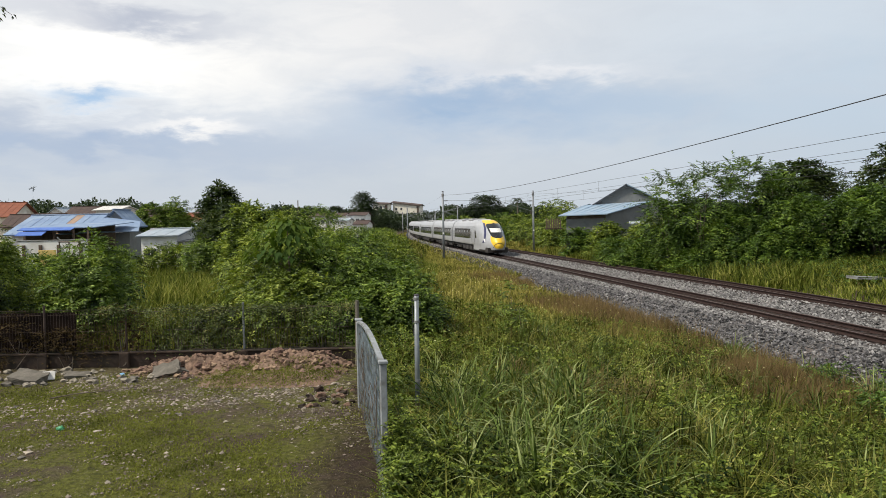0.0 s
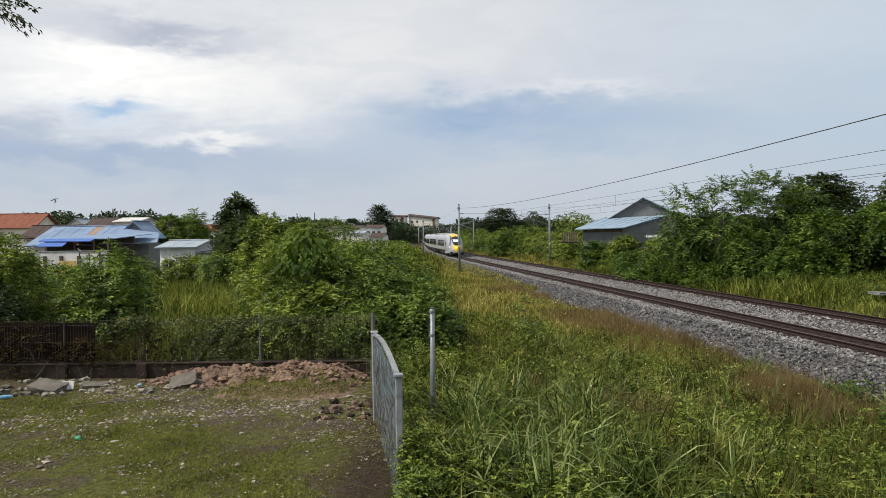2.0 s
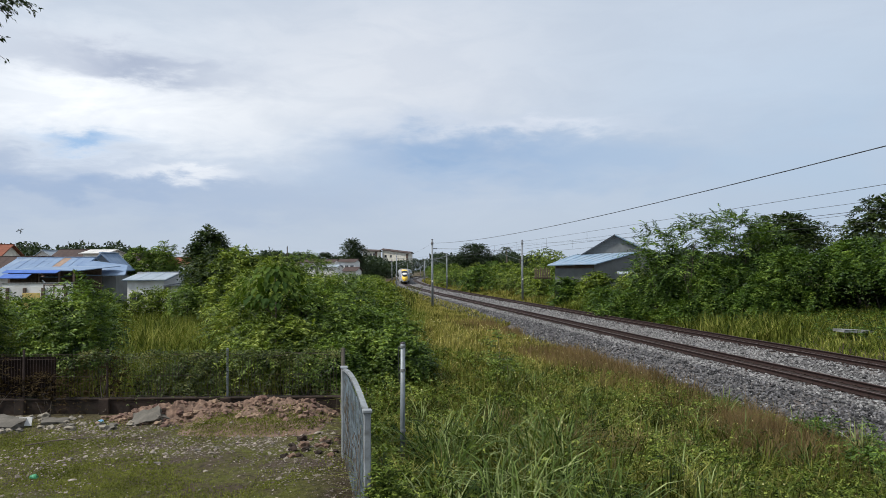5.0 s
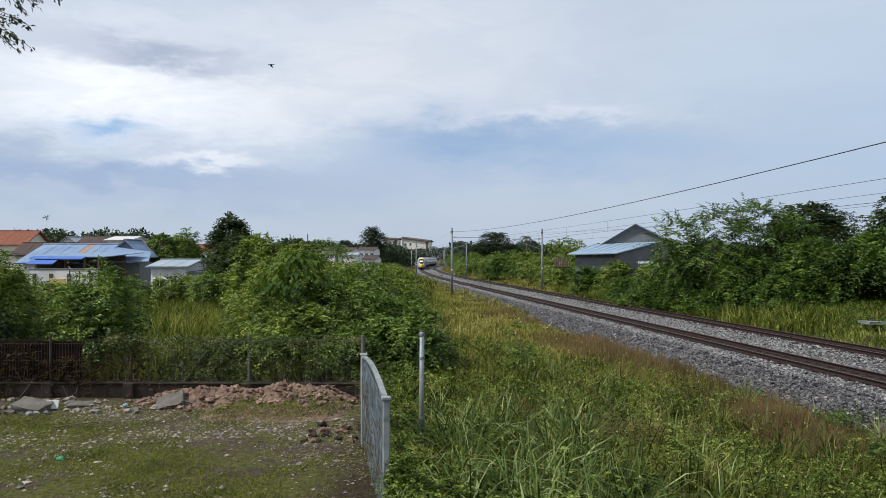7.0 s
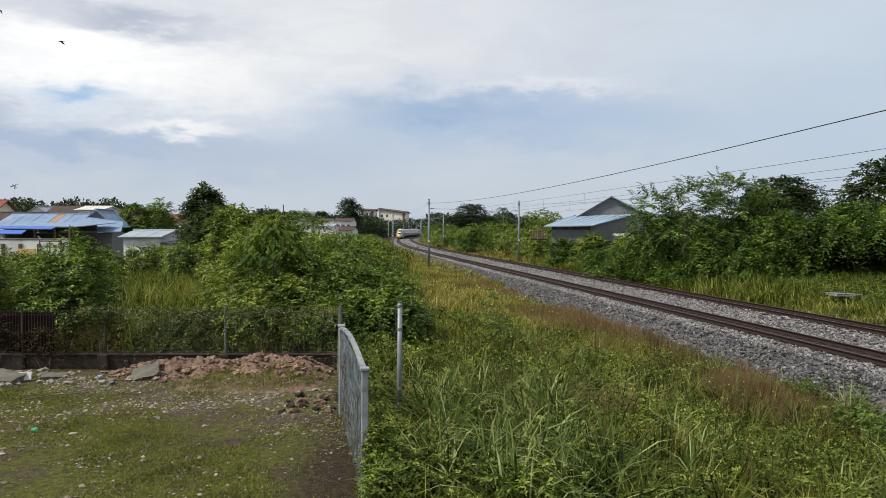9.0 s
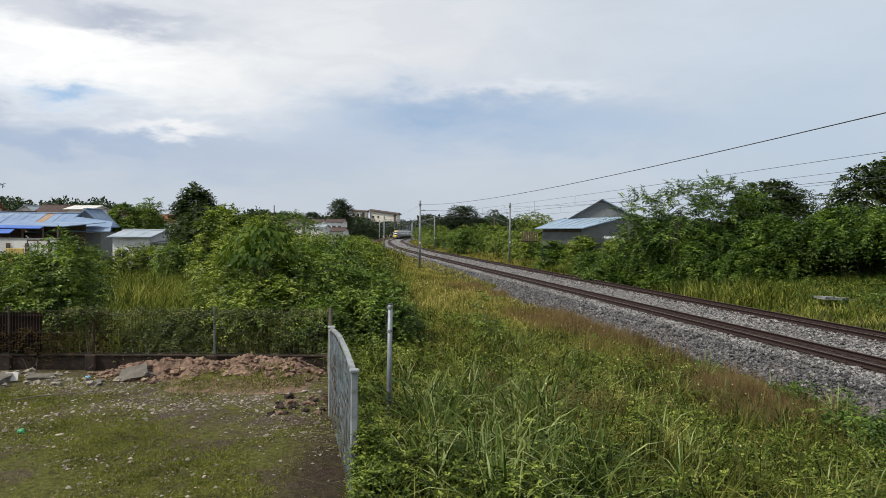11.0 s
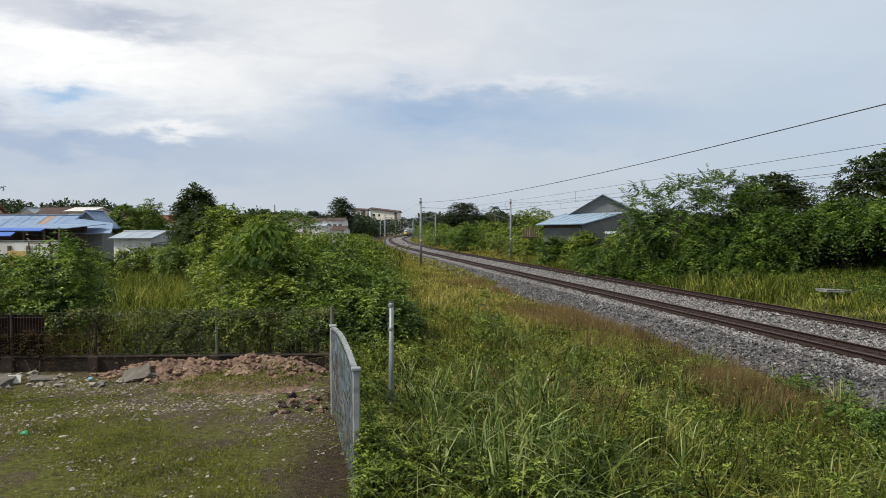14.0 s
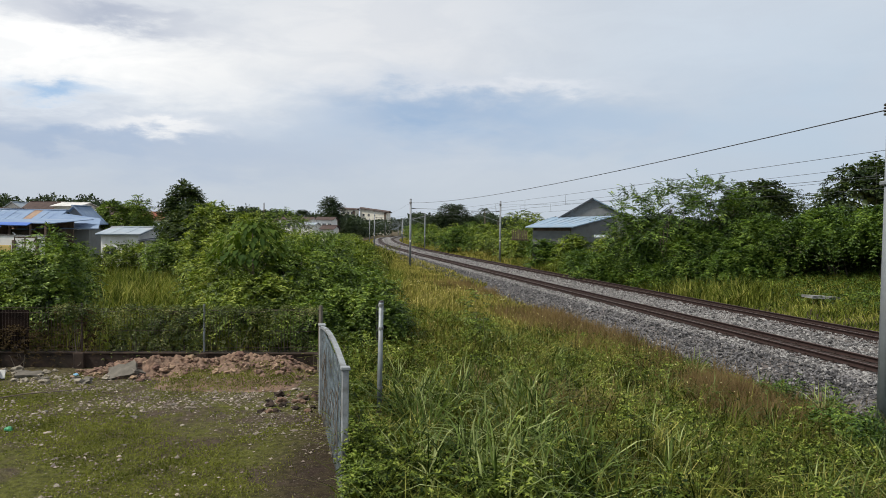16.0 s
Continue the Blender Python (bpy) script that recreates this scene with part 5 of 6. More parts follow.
# creepers that hang over the fence
for i in range(9):
    x = -13.6 + i * 1.3
    dry = x < -8.3
    shrub(x, 17.99 if dry else 18.2 + 0.1 * (i % 3), 1.9, 0.5 if dry else 0.9, (1.15 if dry else 1.0) + 0.25 * ((i * 5) % 3), 330 if x < -5 else 170, 0.085, LEAF_BROWN if dry else LEAF_VINE, 140 + i, "half-dried brown creeper over a wire fence" if dry else "tangled creeper over a wire fence", 3, 0.35, lobes=14,
          name="creeper", group="creepers on the fence", category="creeper")
rng = np.random.default_rng(19)
for a, b in ((-8.9, -5.3), (-5.1, -2.3)):
    cr = thing("creeper", pose((a + b) / 2, 17.97, 1.45), "trailing green creeper along the top of a wire fence", "creeper", "creepers on the fence")
    n = int(120 * (b - a))
    x = rng.uniform(a - 0.1, b + 0.1, n) - (a + b) / 2
    hang = 0.08 + 0.30 * (0.5 + 0.5 * np.sin(x * 3.7 + a)) ** 2 * rng.uniform(0, 1, n)
    q = np.column_stack([x, rng.normal(0.02, 0.10, n), 0.14 - hang * rng.uniform(0, 2.0, n)])
    part("foliage", np_mesh("foliage", *sprigs(rng, q, rng.normal(size=q.shape) + np.array([0, -0.5, 0.1]), 3, 0.16, 0.075, 0.55, 0.8), LEAF_VINE), LEAF_VINE, cr)
    xs = np.linspace(a, b, 12) - (a + b) / 2
    part("stem", np_mesh("stem", *polyline_tube(np.column_stack([xs, 0.03 * np.sin(xs * 5), 0.03 * np.sin(xs * 3.1)]), 0.009), BARK), BARK, cr)

# broad-leaved sapling that stands out of the thicket
rng = np.random.default_rng(9)
bl = thing("broadleaf_sapling", pose(-4.75, 21.3, 0), "young tree with large drooping heart-shaped green leaves", "tree")
n = 230
a, zz = rng.uniform(0, 6.28, n), rng.uniform(2.55, 3.8, n)
rr = rng.uniform(0.2, 1.05, n) * np.sqrt(np.clip((4.0 - zz) / 1.2, 0.15, 1))
p = np.stack([np.cos(a) * rr * 1.25, np.sin(a) * rr, zz], 1)
v, f = kites(p, np.stack([np.cos(a), np.sin(a), -1.1 + 0.5 * rng.normal(size=n)], 1), np.stack([np.cos(a), np.sin(a), np.full(n, 0.9)], 1), rng.uniform(0.2, 0.36, n), rng.uniform(0.14, 0.24, n), 0.2)
part("foliage", np_mesh("foliage", v, f, LEAF_BIG), LEAF_BIG, bl)
part("trunk", np_mesh("trunk", *join_arrays([polyline_tube(np.array([[0, 0, 0], [0.05, 0.02, 1.6], [0, 0, 3.6]]), np.array([0.05, 0.04, 0.015]), 7)] +
     [polyline_tube(np.array([[0, 0, 1.2 + 0.25 * i], [0.6 * math.cos(i * 2.4), 0.6 * math.sin(i * 2.4), 1.9 + 0.22 * i]]), np.array([0.02, 0.008])) for i in range(6)]), BARK), BARK, bl)

# trees and bushes of the middle distance, left of the line
MD = "dark green bushy tree among the houses"
for i, (x, y, w, d, h, n, mt, low) in enumerate((
        (-16.6, 52, 3.1, 2.9, 6.75, 1700, LEAF_DEEP_AND_SHADE, 0.1), (-29.6, 71, 4.4, 4, 6.0, 1700, LEAF_DARK, 0.05), (-27.4, 72, 4.2, 4, 6.5, 1700, LEAF_DARK, 0.05), (-12.4, 45, 5, 4.5, 5.0, 1400, LEAF_MID, 0.05), (-9.4, 43, 4.5, 4, 4.6, 1300, LEAF_MID, 0.0),
        (-14.8, 48, 4, 4, 5.2, 1000, LEAF_DEEP_AND_SHADE, 0.1), (-6.5, 42, 5, 4, 3.3, 1300, LEAF_MID, 0.0), (-3.8, 46, 4, 4, 2.9, 900, LEAF_MID, 0.0), (-7, 60, 6, 5, 3.3, 1000, LEAF_DARK, 0.0),
        (-12, 66, 7, 6, 5.4, 1000, LEAF_DARK, 0.0), (-16, 47, 3, 3, 2.6, 700, LEAF_DARK, 0.0), (-19.6, 50, 4.4, 3, 2.3, 800, LEAF_MID, 0.0), (-23.2, 49, 4, 3, 2.2, 800, LEAF_DARK, 0.0), (-30.2, 45.5, 4.4, 3, 2.0, 800, LEAF_MID, 0.0), (-26.4, 46, 4.2, 3, 1.9, 800, LEAF_DARK, 0.0),
        (-6.6, 33, 3.4, 3, 2.6, 800, LEAF_MID, 0.0), (-3.0, 36, 3.2, 3, 2.4, 700, LEAF_MID, 0.0), (-17, 36, 3, 3, 1.9, 600, LEAF_MID, 0.0),
        (-23.5, 40, 4.5, 3.5, 1.3, 900, LEAF_DARK, 0.0), (-20.3, 31, 4, 3.5, 3.2, 900, LEAF_MID, 0.0), (-33, 47, 5, 4, 3.2, 700, LEAF_DARK, 0.0), (-14.5, 30, 3.2, 3, 1.7, 700, LEAF_DARK, 0.0))):
    shrub(x, y, w, d, h, n, 0.32 if low else 0.23, mt, 200 + i, MD if low else "rounded green bush on the rough meadow", 4, 0.7, lobes=10, low=low, name="tree" if low else "shrub",
          group="trees by the houses" if low else "bushes on the meadow", category="tree" if low else "shrub")
for i, (x, y, w, h) in enumerate(((-33, 96, 5, 5.0), (-24, 92, 5, 5.2), (-19.5, 84, 5, 4.6), (-15, 78, 6, 5.0), (-22, 104, 6, 6.0), (-28, 110, 7, 6.6))):
    shrub(x, y, w, 5, h - 1.2, 700, 0.44, LEAF_DEEP_AND_SHADE, 240 + i, MD, 4, 0.9, lobes=10, low=0.05, name="tree", group="trees by the houses", category="tree")
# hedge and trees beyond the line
# the back and under rows carry the hedge's shade in a darker leaf colour
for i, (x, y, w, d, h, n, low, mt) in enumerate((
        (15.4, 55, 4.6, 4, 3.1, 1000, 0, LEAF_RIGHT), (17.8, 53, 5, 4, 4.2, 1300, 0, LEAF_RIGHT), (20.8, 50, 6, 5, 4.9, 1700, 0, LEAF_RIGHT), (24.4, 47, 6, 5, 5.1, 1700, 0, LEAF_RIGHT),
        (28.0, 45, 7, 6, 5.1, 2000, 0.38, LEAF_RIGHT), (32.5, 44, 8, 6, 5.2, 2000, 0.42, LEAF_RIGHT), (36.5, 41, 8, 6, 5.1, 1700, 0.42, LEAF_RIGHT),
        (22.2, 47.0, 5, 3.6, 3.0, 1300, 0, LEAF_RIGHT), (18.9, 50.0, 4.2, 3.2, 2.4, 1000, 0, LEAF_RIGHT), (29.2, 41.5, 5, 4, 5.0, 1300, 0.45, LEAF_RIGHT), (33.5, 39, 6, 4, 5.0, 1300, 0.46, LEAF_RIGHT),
        (38, 36, 6, 5, 5.1, 1200, 0.46, LEAF_RIGHT), (16.0, 64, 4, 4, 3.0, 700, 0, LEAF_RIGHT), (20.0, 57, 7, 5, 5.0, 1300, 0, LEAF_DEEP_AND_SHADE), (26.5, 54, 8, 5, 5.0, 1400, 0, LEAF_DEEP_AND_SHADE),
        (33.5, 51, 9, 6, 5.2, 1400, 0, LEAF_DEEP_AND_SHADE), (29.5, 46.5, 7, 3, 3.2, 1300, 0, LEAF_DEEP_AND_SHADE), (35.0, 43.5, 8, 3, 3.2, 1400, 0, LEAF_DEEP_AND_SHADE), (40.0, 38.5, 7, 3, 3.4, 1200, 0, LEAF_DEEP_AND_SHADE), (40.5, 46, 9, 6, 5.4, 1200, 0, LEAF_DEEP_AND_SHADE))):
    shrub(x, y, w, d, h - 0.3, int(n * 1.15), 0.36 if mt is LEAF_DEEP_AND_SHADE else 0.25, mt, 300 + i, "dense green hedge bush with hanging leafy sprays", 6, 1.0, 0.44, 26, low, name="hedge_bush", group="hedge beyond the line", droop=0.85)
for i, (x, y, w, h, n) in enumerate(((19.6, 51, 4.6, 8.0, 620), (22.8, 52, 5.0, 7.7, 620), (17.2, 53, 3.8, 7.6, 460), (25.6, 54, 4.2, 6.8, 360))):
    shrub(x, y, w, 4, h - 0.2, int(n * 0.62), 0.34, LEAF_RIGHT, 340 + i, "slender airy tree with feathery leaves above the hedge", 8, 1.5, 0.36, 14, 0.42, "feathery_tree", "airy trees above the hedge", 0.35, False, "tree")
for i, (x, y, w, d, h, n, lf) in enumerate(((43.0, 85, 10, 8, 9.1, 1300, 0.6), (51, 92, 7, 7, 8.6, 700, 0.4), (52.5, 76, 13, 9, 11.2, 1500, 0.6), (60, 80, 10, 9, 12, 800, 0.4))):
    shrub(x, y, w, d, h, n, lf, LEAF_DEEP_AND_SHADE, 350 + i, "broad dark-crowned tree behind the hedge", 4, 1.2, 0.5, 12, 0.4, "tree", "tall trees beyond the line", category="tree")
for i, (x, y, w, d, h, n, mt) in enumerate((
        (8.6, 124, 8, 7, 4.8, 900, LEAF_RIGHT), (13.6, 116, 8, 7, 4.6, 900, LEAF_RIGHT), (17.6, 106, 7, 6, 4.0, 900, LEAF_RIGHT), (20.5, 97, 7, 6, 3.8, 900, LEAF_RIGHT), (4.2, 160, 8, 8, 4.6, 600, LEAF_DARK),
        (15.4, 93, 5, 4, 2.6, 700, LEAF_RIGHT), (17.8, 84, 5, 4, 2.2, 700, LEAF_RIGHT), (17.0, 71, 4, 3.0, 3.6, 800, LEAF_RIGHT), (14.6, 75, 4, 3.0, 3.2, 800, LEAF_RIGHT), (20.2, 68, 5, 3.2, 3.5, 900, LEAF_RIGHT), (22.8, 66, 5, 3.6, 3.4, 800, LEAF_RIGHT), (24, 92, 6, 6, 5.8, 700, LEAF_DARK), (27, 100, 8, 6, 6.5, 700, LEAF_DARK),
        (20, 122, 9, 8, 6.3, 600, LEAF_DARK), (14.2, 100, 5, 4, 2.4, 600, LEAF_RIGHT), (5.5, 200, 9, 9, 5.5, 500, LEAF_DARK), (4.5, 250, 10, 9, 6, 400, LEAF_DARK), (3, 290, 9, 8, 6, 300, LEAF_DARK), (12, 140, 8, 7, 5, 600, LEAF_RIGHT))):
    shrub(x, y, w, d, h, int(n * 1.05), 0.40, LEAF_MID if 66 < y < 130 and i % 4 else mt, 380 + i, "leafy green bush beside the railway", 4, 0.9, 0.45, 24, name="shrub", group="bushes beyond the line")
for i, (x, y, w, d, h, n) in enumerate(((11.2, 200, 12.5, 9, 10.4, 900), (17.5, 205, 7, 7, 7.4, 500), (-26.7, 240, 9, 8, 14.2, 1000), (-37, 245, 8, 7, 9.6, 600), (-43, 250, 9, 7, 9.0, 600), (-52, 230, 12, 8, 9.5, 600), (-22.5, 262, 7, 6, 6.6, 500), (-28.5, 255, 7, 6, 6.6, 500), (-19.8, 285, 5, 5, 5.4, 300), (-26, 430, 8, 7, 9.0, 420), (-20, 433, 8, 7, 9.2, 420), (-15, 436, 7, 6, 8.0, 360), (-33, 522, 12, 10, 13, 500), (-23, 516, 11, 10, 12, 500), (-14, 520, 11, 10, 12.5, 500), (-6.5, 545, 10, 9, 12, 400), (-43, 500, 12, 10, 12, 500), (-1, 600, 12, 10, 13, 400), (26, 500, 12, 10, 11, 400), (17, 440, 12, 10, 9.5, 400), (8, 400, 10, 9, 8.5, 400), (10, 350, 10, 9, 7.5, 400))):
    shrub(x, y, w, d, h, int(n * 2.4), 0.5, LEAF_FAR, 420 + i, "tall dark tree on the skyline", 4, 1.6, 0.5, 9, 0.08, "tree", "skyline trees", category="tree")


for i in range(16):          # the belt that follows the far edge of the line
    y = 84 + 11 * i
    x = float(line_x(y)) + 13.2 + 1.6 * math.sin(i * 2.1)
    shrub(x, y, 7.5, 8, 3.6 + 0.8 * math.sin(i * 1.7) + 0.006 * y, 560, 0.36, LEAF_MID if i % 3 else LEAF_RIGHT, 440 + i, "leafy green bush beside the railway", 4, 0.9, 0.45, 12, name="shrub", group="bushes beyond the line")
for i, (x, y, h) in enumerate(((0.8, 300, 5.6), (-0.2, 328, 6.0), (4.5, 312, 6.4), (1.0, 350, 6.6), (5.0, 372, 7.0))):
    shrub(x, y, 7, 8, h, 560, 0.5, LEAF_RIGHT if i % 2 else LEAF_DARK, 480 + i, "leafy green bush beside the railway", 4, 1.1, 0.5, 10, name="shrub", group="bushes beyond the line")
for i in range(7):
    y = 92 + 20 * i
    x = float(line_x(y)) - 9.5 - 1.5 * math.sin(i * 1.9)
    shrub(x, y, 6, 8, 2.2 + 0.5 * math.sin(i * 2.3), 420, 0.32, LEAF_MID, 460 + i, "low green bush on the embankment", 4, 0.8, 0.45, 9, name="shrub", group="bushes on the meadow")


def palm(x, y, h, seed):
    rng = np.random.default_rng(seed)
    pm = thing("palm_tree", pose(x, y, -0.4), "slender coconut palm on the skyline", "palm")
    part("trunk", np_mesh("trunk", *polyline_tube(np.array([[0, 0, 0], [0.2, 0, h * 0.5], [0, 0, h]]), np.array([0.22, 0.17, 0.13]), 8), BARK), BARK, pm)
    for i in range(12):
        a = i * 2.4
        el = rng.uniform(0.0, 1.3)
        s = np.linspace(0, 1, 9)
        out = np.stack([np.cos(a) * s, np.sin(a) * s, el * s - 1.2 * s * s], 1) * 1.8
        c = out + np.array([0, 0, h])
        t = unit(np.gradient(c, axis=0))
        sd = unit(np.cross(t, UP))
        P = np.concatenate([c, c])
        D = np.concatenate([sd + 0.5 * t - 0.5 * UP, -sd + 0.5 * t - 0.5 * UP])
        v, f = kites(P, D, np.tile(UP, (18, 1)), 0.6, 0.13)
        part("frond", np_mesh("frond", v, f, LEAF_FAR), LEAF_FAR, pm)


palm(18.3, 170, 9.0, 1)
palm(23.5, 185, 7.2, 2)


def far_woods():
    rng = np.random.default_rng(77)
    n = 140000
    az = np.radians(rng.uniform(-44, 44, n))
    dist = rng.uniform(300, 420, n)
    crest = 10.0 + 4.2 * smooth(-0.12, -0.45, az) + 1.0 * np.sin(az * 23) + 0.8 * np.sin(az * 57 + 1) + 0.8 * np.sin(az * 131)
    z = crest * rng.uniform(0, 1, n) ** 0.55 - 0.5
    dist = np.where(rng.uniform(size=n) < 0.25, rng.uniform(520, 600, n), dist)
    p = np.stack([np.sin(az) * dist, np.cos(az) * dist, z * np.where(dist > 500, 1.35, 1)], 1)
    s = lateral(p[:, 0], p[:, 1])
    p = p[(s < -5.5) | (s > 10)]
    m = len(p)
    v, f = kites(p, rng.normal(size=(m, 3)), rng.normal(size=(m, 3)), rng.uniform(0.9, 1.7, m), rng.uniform(0.8, 1.4, m))
    tagged(new("far_woods", np_mesh("far_woods", v, f, LEAF_FAR)), "belt of dark distant trees along the skyline", "woods", kind="stuff")


far_woods()

# the tree beside the viewpoint whose twigs hang into the sky
rng = np.random.default_rng(31)
vt = thing("overhanging_tree", pose(-6.5, 4.2, 0), "tree with thin dark twigs hanging against the sky", "tree")
st = [polyline_tube(np.array([[0, 0, 0], [0.1, 0, 3], [0.4, 0.1, 5.6], [0.8, 0.3, 6.6]]), np.array([0.16, 0.13, 0.08, 0.04]), 8)]
TREE = np.array([-6.5, 4.2, 0.0])
leaves = []
# two sprays of twigs; each tip is (x, z) about five metres ahead of the viewpoint
for root, tips, extra in (((-3.74, 5.91), ((-2.99, 5.33), (-3.04, 5.38), (-2.97, 5.42), (-2.84, 5.47), (-2.81, 5.52), (-2.89, 5.56), (-2.76, 5.61), (-3.07, 5.45)), 22),
                          ((-3.72, 5.36), ((-2.95, 5.09), (-3.02, 5.14), (-3.00, 5.21), (-3.01, 5.27), (-3.12, 5.10)), 3)):
    fork = np.array([root[0], 5.0, root[1]]) - TREE
    st.append(polyline_tube(np.array([[0.4, 0.1, 5.6], [1.5, 0.5, (fork[2] + 5.9) / 2 + 0.2], fork]), np.array([0.05, 0.03, 0.016])))
    ends = [np.array([x - 0.05, 5.0 + rng.normal() * 0.12, z + 0.02]) - TREE for x, z in tips]
    for _ in range(extra):
        m = 0.5 * (ends[rng.integers(len(tips))] + ends[rng.integers(len(tips))])
        ends.append(m + np.array([-rng.uniform(0.0, 0.12), rng.normal() * 0.15, rng.uniform(0.0, 0.16)]))
    for e in ends:
        mid = 0.5 * (fork + e) + np.array([0, 0, 0.10 + 0.05 * rng.normal()])
        u = np.linspace(0, 1, 9)[:, None]
        curve = fork * (1 - u) ** 2 + mid * 2 * u * (1 - u) + e * u * u
        st.append(polyline_tube(curve, np.linspace(0.006, 0.0016, 9), 4))
        n = 46
        u = rng.uniform(0.35, 1.0, n)[:, None]
        q = fork * (1 - u) ** 2 + mid * 2 * u * (1 - u) + e * u * u + rng.normal(size=(n, 3)) * 0.014
        d = (e - mid) / np.linalg.norm(e - mid) + rng.normal(size=(n, 3)) * 0.55 + np.array([0, 0, -0.35])
        leaves.append(kites(q, d, rng.normal(size=(n, 3)) + UP, rng.uniform(0.032, 0.058, n), rng.uniform(0.014, 0.025, n)))
tagged(part("trunk", np_mesh("trunk", *join_arrays(st), BARK), BARK, vt), kind="stuff")
part("foliage", np_mesh("foliage", *join_arrays(leaves), LEAF_DEEP_AND_SHADE), LEAF_DEEP_AND_SHADE, vt)


# ---------------------------------------------------------------- grass
def scatter(rng, n, s_lo, s_hi, y0, y1, power=1.0, x_min=-0.55):
    """Points on the land between two distances from the line, denser near y0."""
    y = y0 + (y1 - y0) * rng.uniform(0, 1, n) ** power
    s = rng.uniform(s_lo, s_hi, n) if np.isscalar(s_lo) else s_lo + (s_hi - s_lo) * rng.uniform(0, 1, n)
    x = line_x(y) + s
    ok = x > np.where(y < 19, x_min - 0.16 * (y - 8), -0.7 - 0.02 * y)
    x, y = x[ok], y[ok]
    return np.stack([x, y, height(x, y) - 0.02], 1)


def stuff(name, arrays, mat, label, category="grass"):
    return tagged(new(name, np_mesh(name, *arrays, mat)), label, category, kind="stuff")


rng = np.random.default_rng(5)


def left_field(n, y0, y1, power, far_edge=-3.3, width=14.0):
    return scatter(rng, n, far_edge - width, far_edge, y0, y1, power)


def near_line(p):
    return smooth(-6.2, -3.6, lateral(p[:, 0], p[:, 1]))


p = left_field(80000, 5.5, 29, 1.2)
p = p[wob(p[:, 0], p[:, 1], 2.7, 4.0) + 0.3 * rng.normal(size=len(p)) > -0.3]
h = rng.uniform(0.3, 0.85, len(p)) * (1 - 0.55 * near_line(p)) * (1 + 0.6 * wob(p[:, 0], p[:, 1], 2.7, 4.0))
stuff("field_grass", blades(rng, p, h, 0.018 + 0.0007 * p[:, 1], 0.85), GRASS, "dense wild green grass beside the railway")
p = left_field(56000, 21, 120, 1.6)
h = rng.uniform(0.35, 0.8, len(p)) * (1 - 0.5 * near_line(p))
stuff("field_grass", blades(rng, p, h, 0.012 + 0.0009 * p[:, 1], 0.5, 2), GRASS_YELLOW, "yellow-green wild grass along the embankment")
p = left_field(16000, 100, 330, 1.3, -3.6, 9)
stuff("field_grass", blades(rng, p, rng.uniform(0.4, 0.9, len(p)), 0.2, 0.5), GRASS_YELLOW, "yellow-green wild grass along the embankment")
y = 52 + 280 * rng.uniform(0, 1, 17000) ** 1.5
s = rng.uniform(-5.4, -2.3, len(y)) - 0.5 * smooth(75, 52, y)
p = np.column_stack([line_x(y) + s, y, np.interp(s, (-3.55, -3.2, -2.4, -1.75), (-0.9, -0.72, -0.44, -0.24)) - 0.03])
stuff("field_grass", blades(rng, p, rng.uniform(0.22, 0.5, len(p)), 0.03 + 0.0008 * y, 0.6), GRASS_YELLOW, "yellow-green grass creeping over the ballast shoulder")
# leafy weeds mixed into the near grass
p = left_field(36000, 5.5, 27, 1.25)
p = p[wob(p[:, 0], p[:, 1], 0.9, 2.0) + 0.25 * rng.normal(size=len(p)) > -0.2]
p[:, 2] += rng.uniform(0.12, 0.62, len(p)) * (1 - 0.5 * near_line(p)) * (1 + 0.45 * wob(p[:, 0], p[:, 1], 1.9, 7.0))
stuff("leafy_weeds", sprigs(rng, p, rng.normal(size=p.shape) + UP * 0.6, 3, 0.22, 0.095, 0.5), GRASS_LUSH, "leafy green weeds among the grass", "weeds")
# green creepers that climb the near end of the ballast
q = np.stack([rng.uniform(8.8, 12.5, 4200), rng.uniform(12.5, 17.5, 4200)], 1)
s = lateral(q[:, 0], q[:, 1])
q = q[(s > -5.8) & (s < -3.3) & (wob(q[:, 0], q[:, 1], 1.1, 3.0) > -0.25)]
p = np.column_stack([q, np.interp(lateral(q[:, 0], q[:, 1]), (-3.55, -3.2, -2.4), (-0.9, -0.72, -0.44)) + rng.uniform(0.2, 0.75, len(q))])
stuff("leafy_weeds", sprigs(rng, p, rng.normal(size=p.shape) + UP * 0.5, 3, 0.22, 0.10, 0.55), LEAF_RIGHT, "leafy green creepers at the foot of the ballast", "weeds")
# broad blades in tussocks
c = left_field(70, 6, 22, 1.0)
c = c[(c[:, 0] > 0.1) | (c[:, 1] > 14)]
p = np.repeat(c, 34, 0) + rng.normal(size=(len(c) * 34, 3)) * np.array([0.12, 0.12, 0.0])
stuff("broad_grass", blades(rng, p, rng.uniform(0.5, 1.15, len(p)), rng.uniform(0.016, 0.034, len(p)), 0.75, 4), GRASS_BLADE, "tussocks of long arching grass blades")
c = np.stack([rng.uniform(-0.1, 2.6, 60), rng.uniform(8.0, 13.5, 60)], 1)
c = np.column_stack([c, height(c[:, 0], c[:, 1])])
p = np.repeat(c, 26, 0) + rng.normal(size=(len(c) * 26, 3)) * np.array([0.14, 0.14, 0.0])
stuff("broad_grass", blades(rng, p, rng.uniform(0.6, 1.25, len(p)), rng.uniform(0.016, 0.042, len(p)), 0.85, 5), GRASS_BLADE, "tussocks of long arching grass blades")
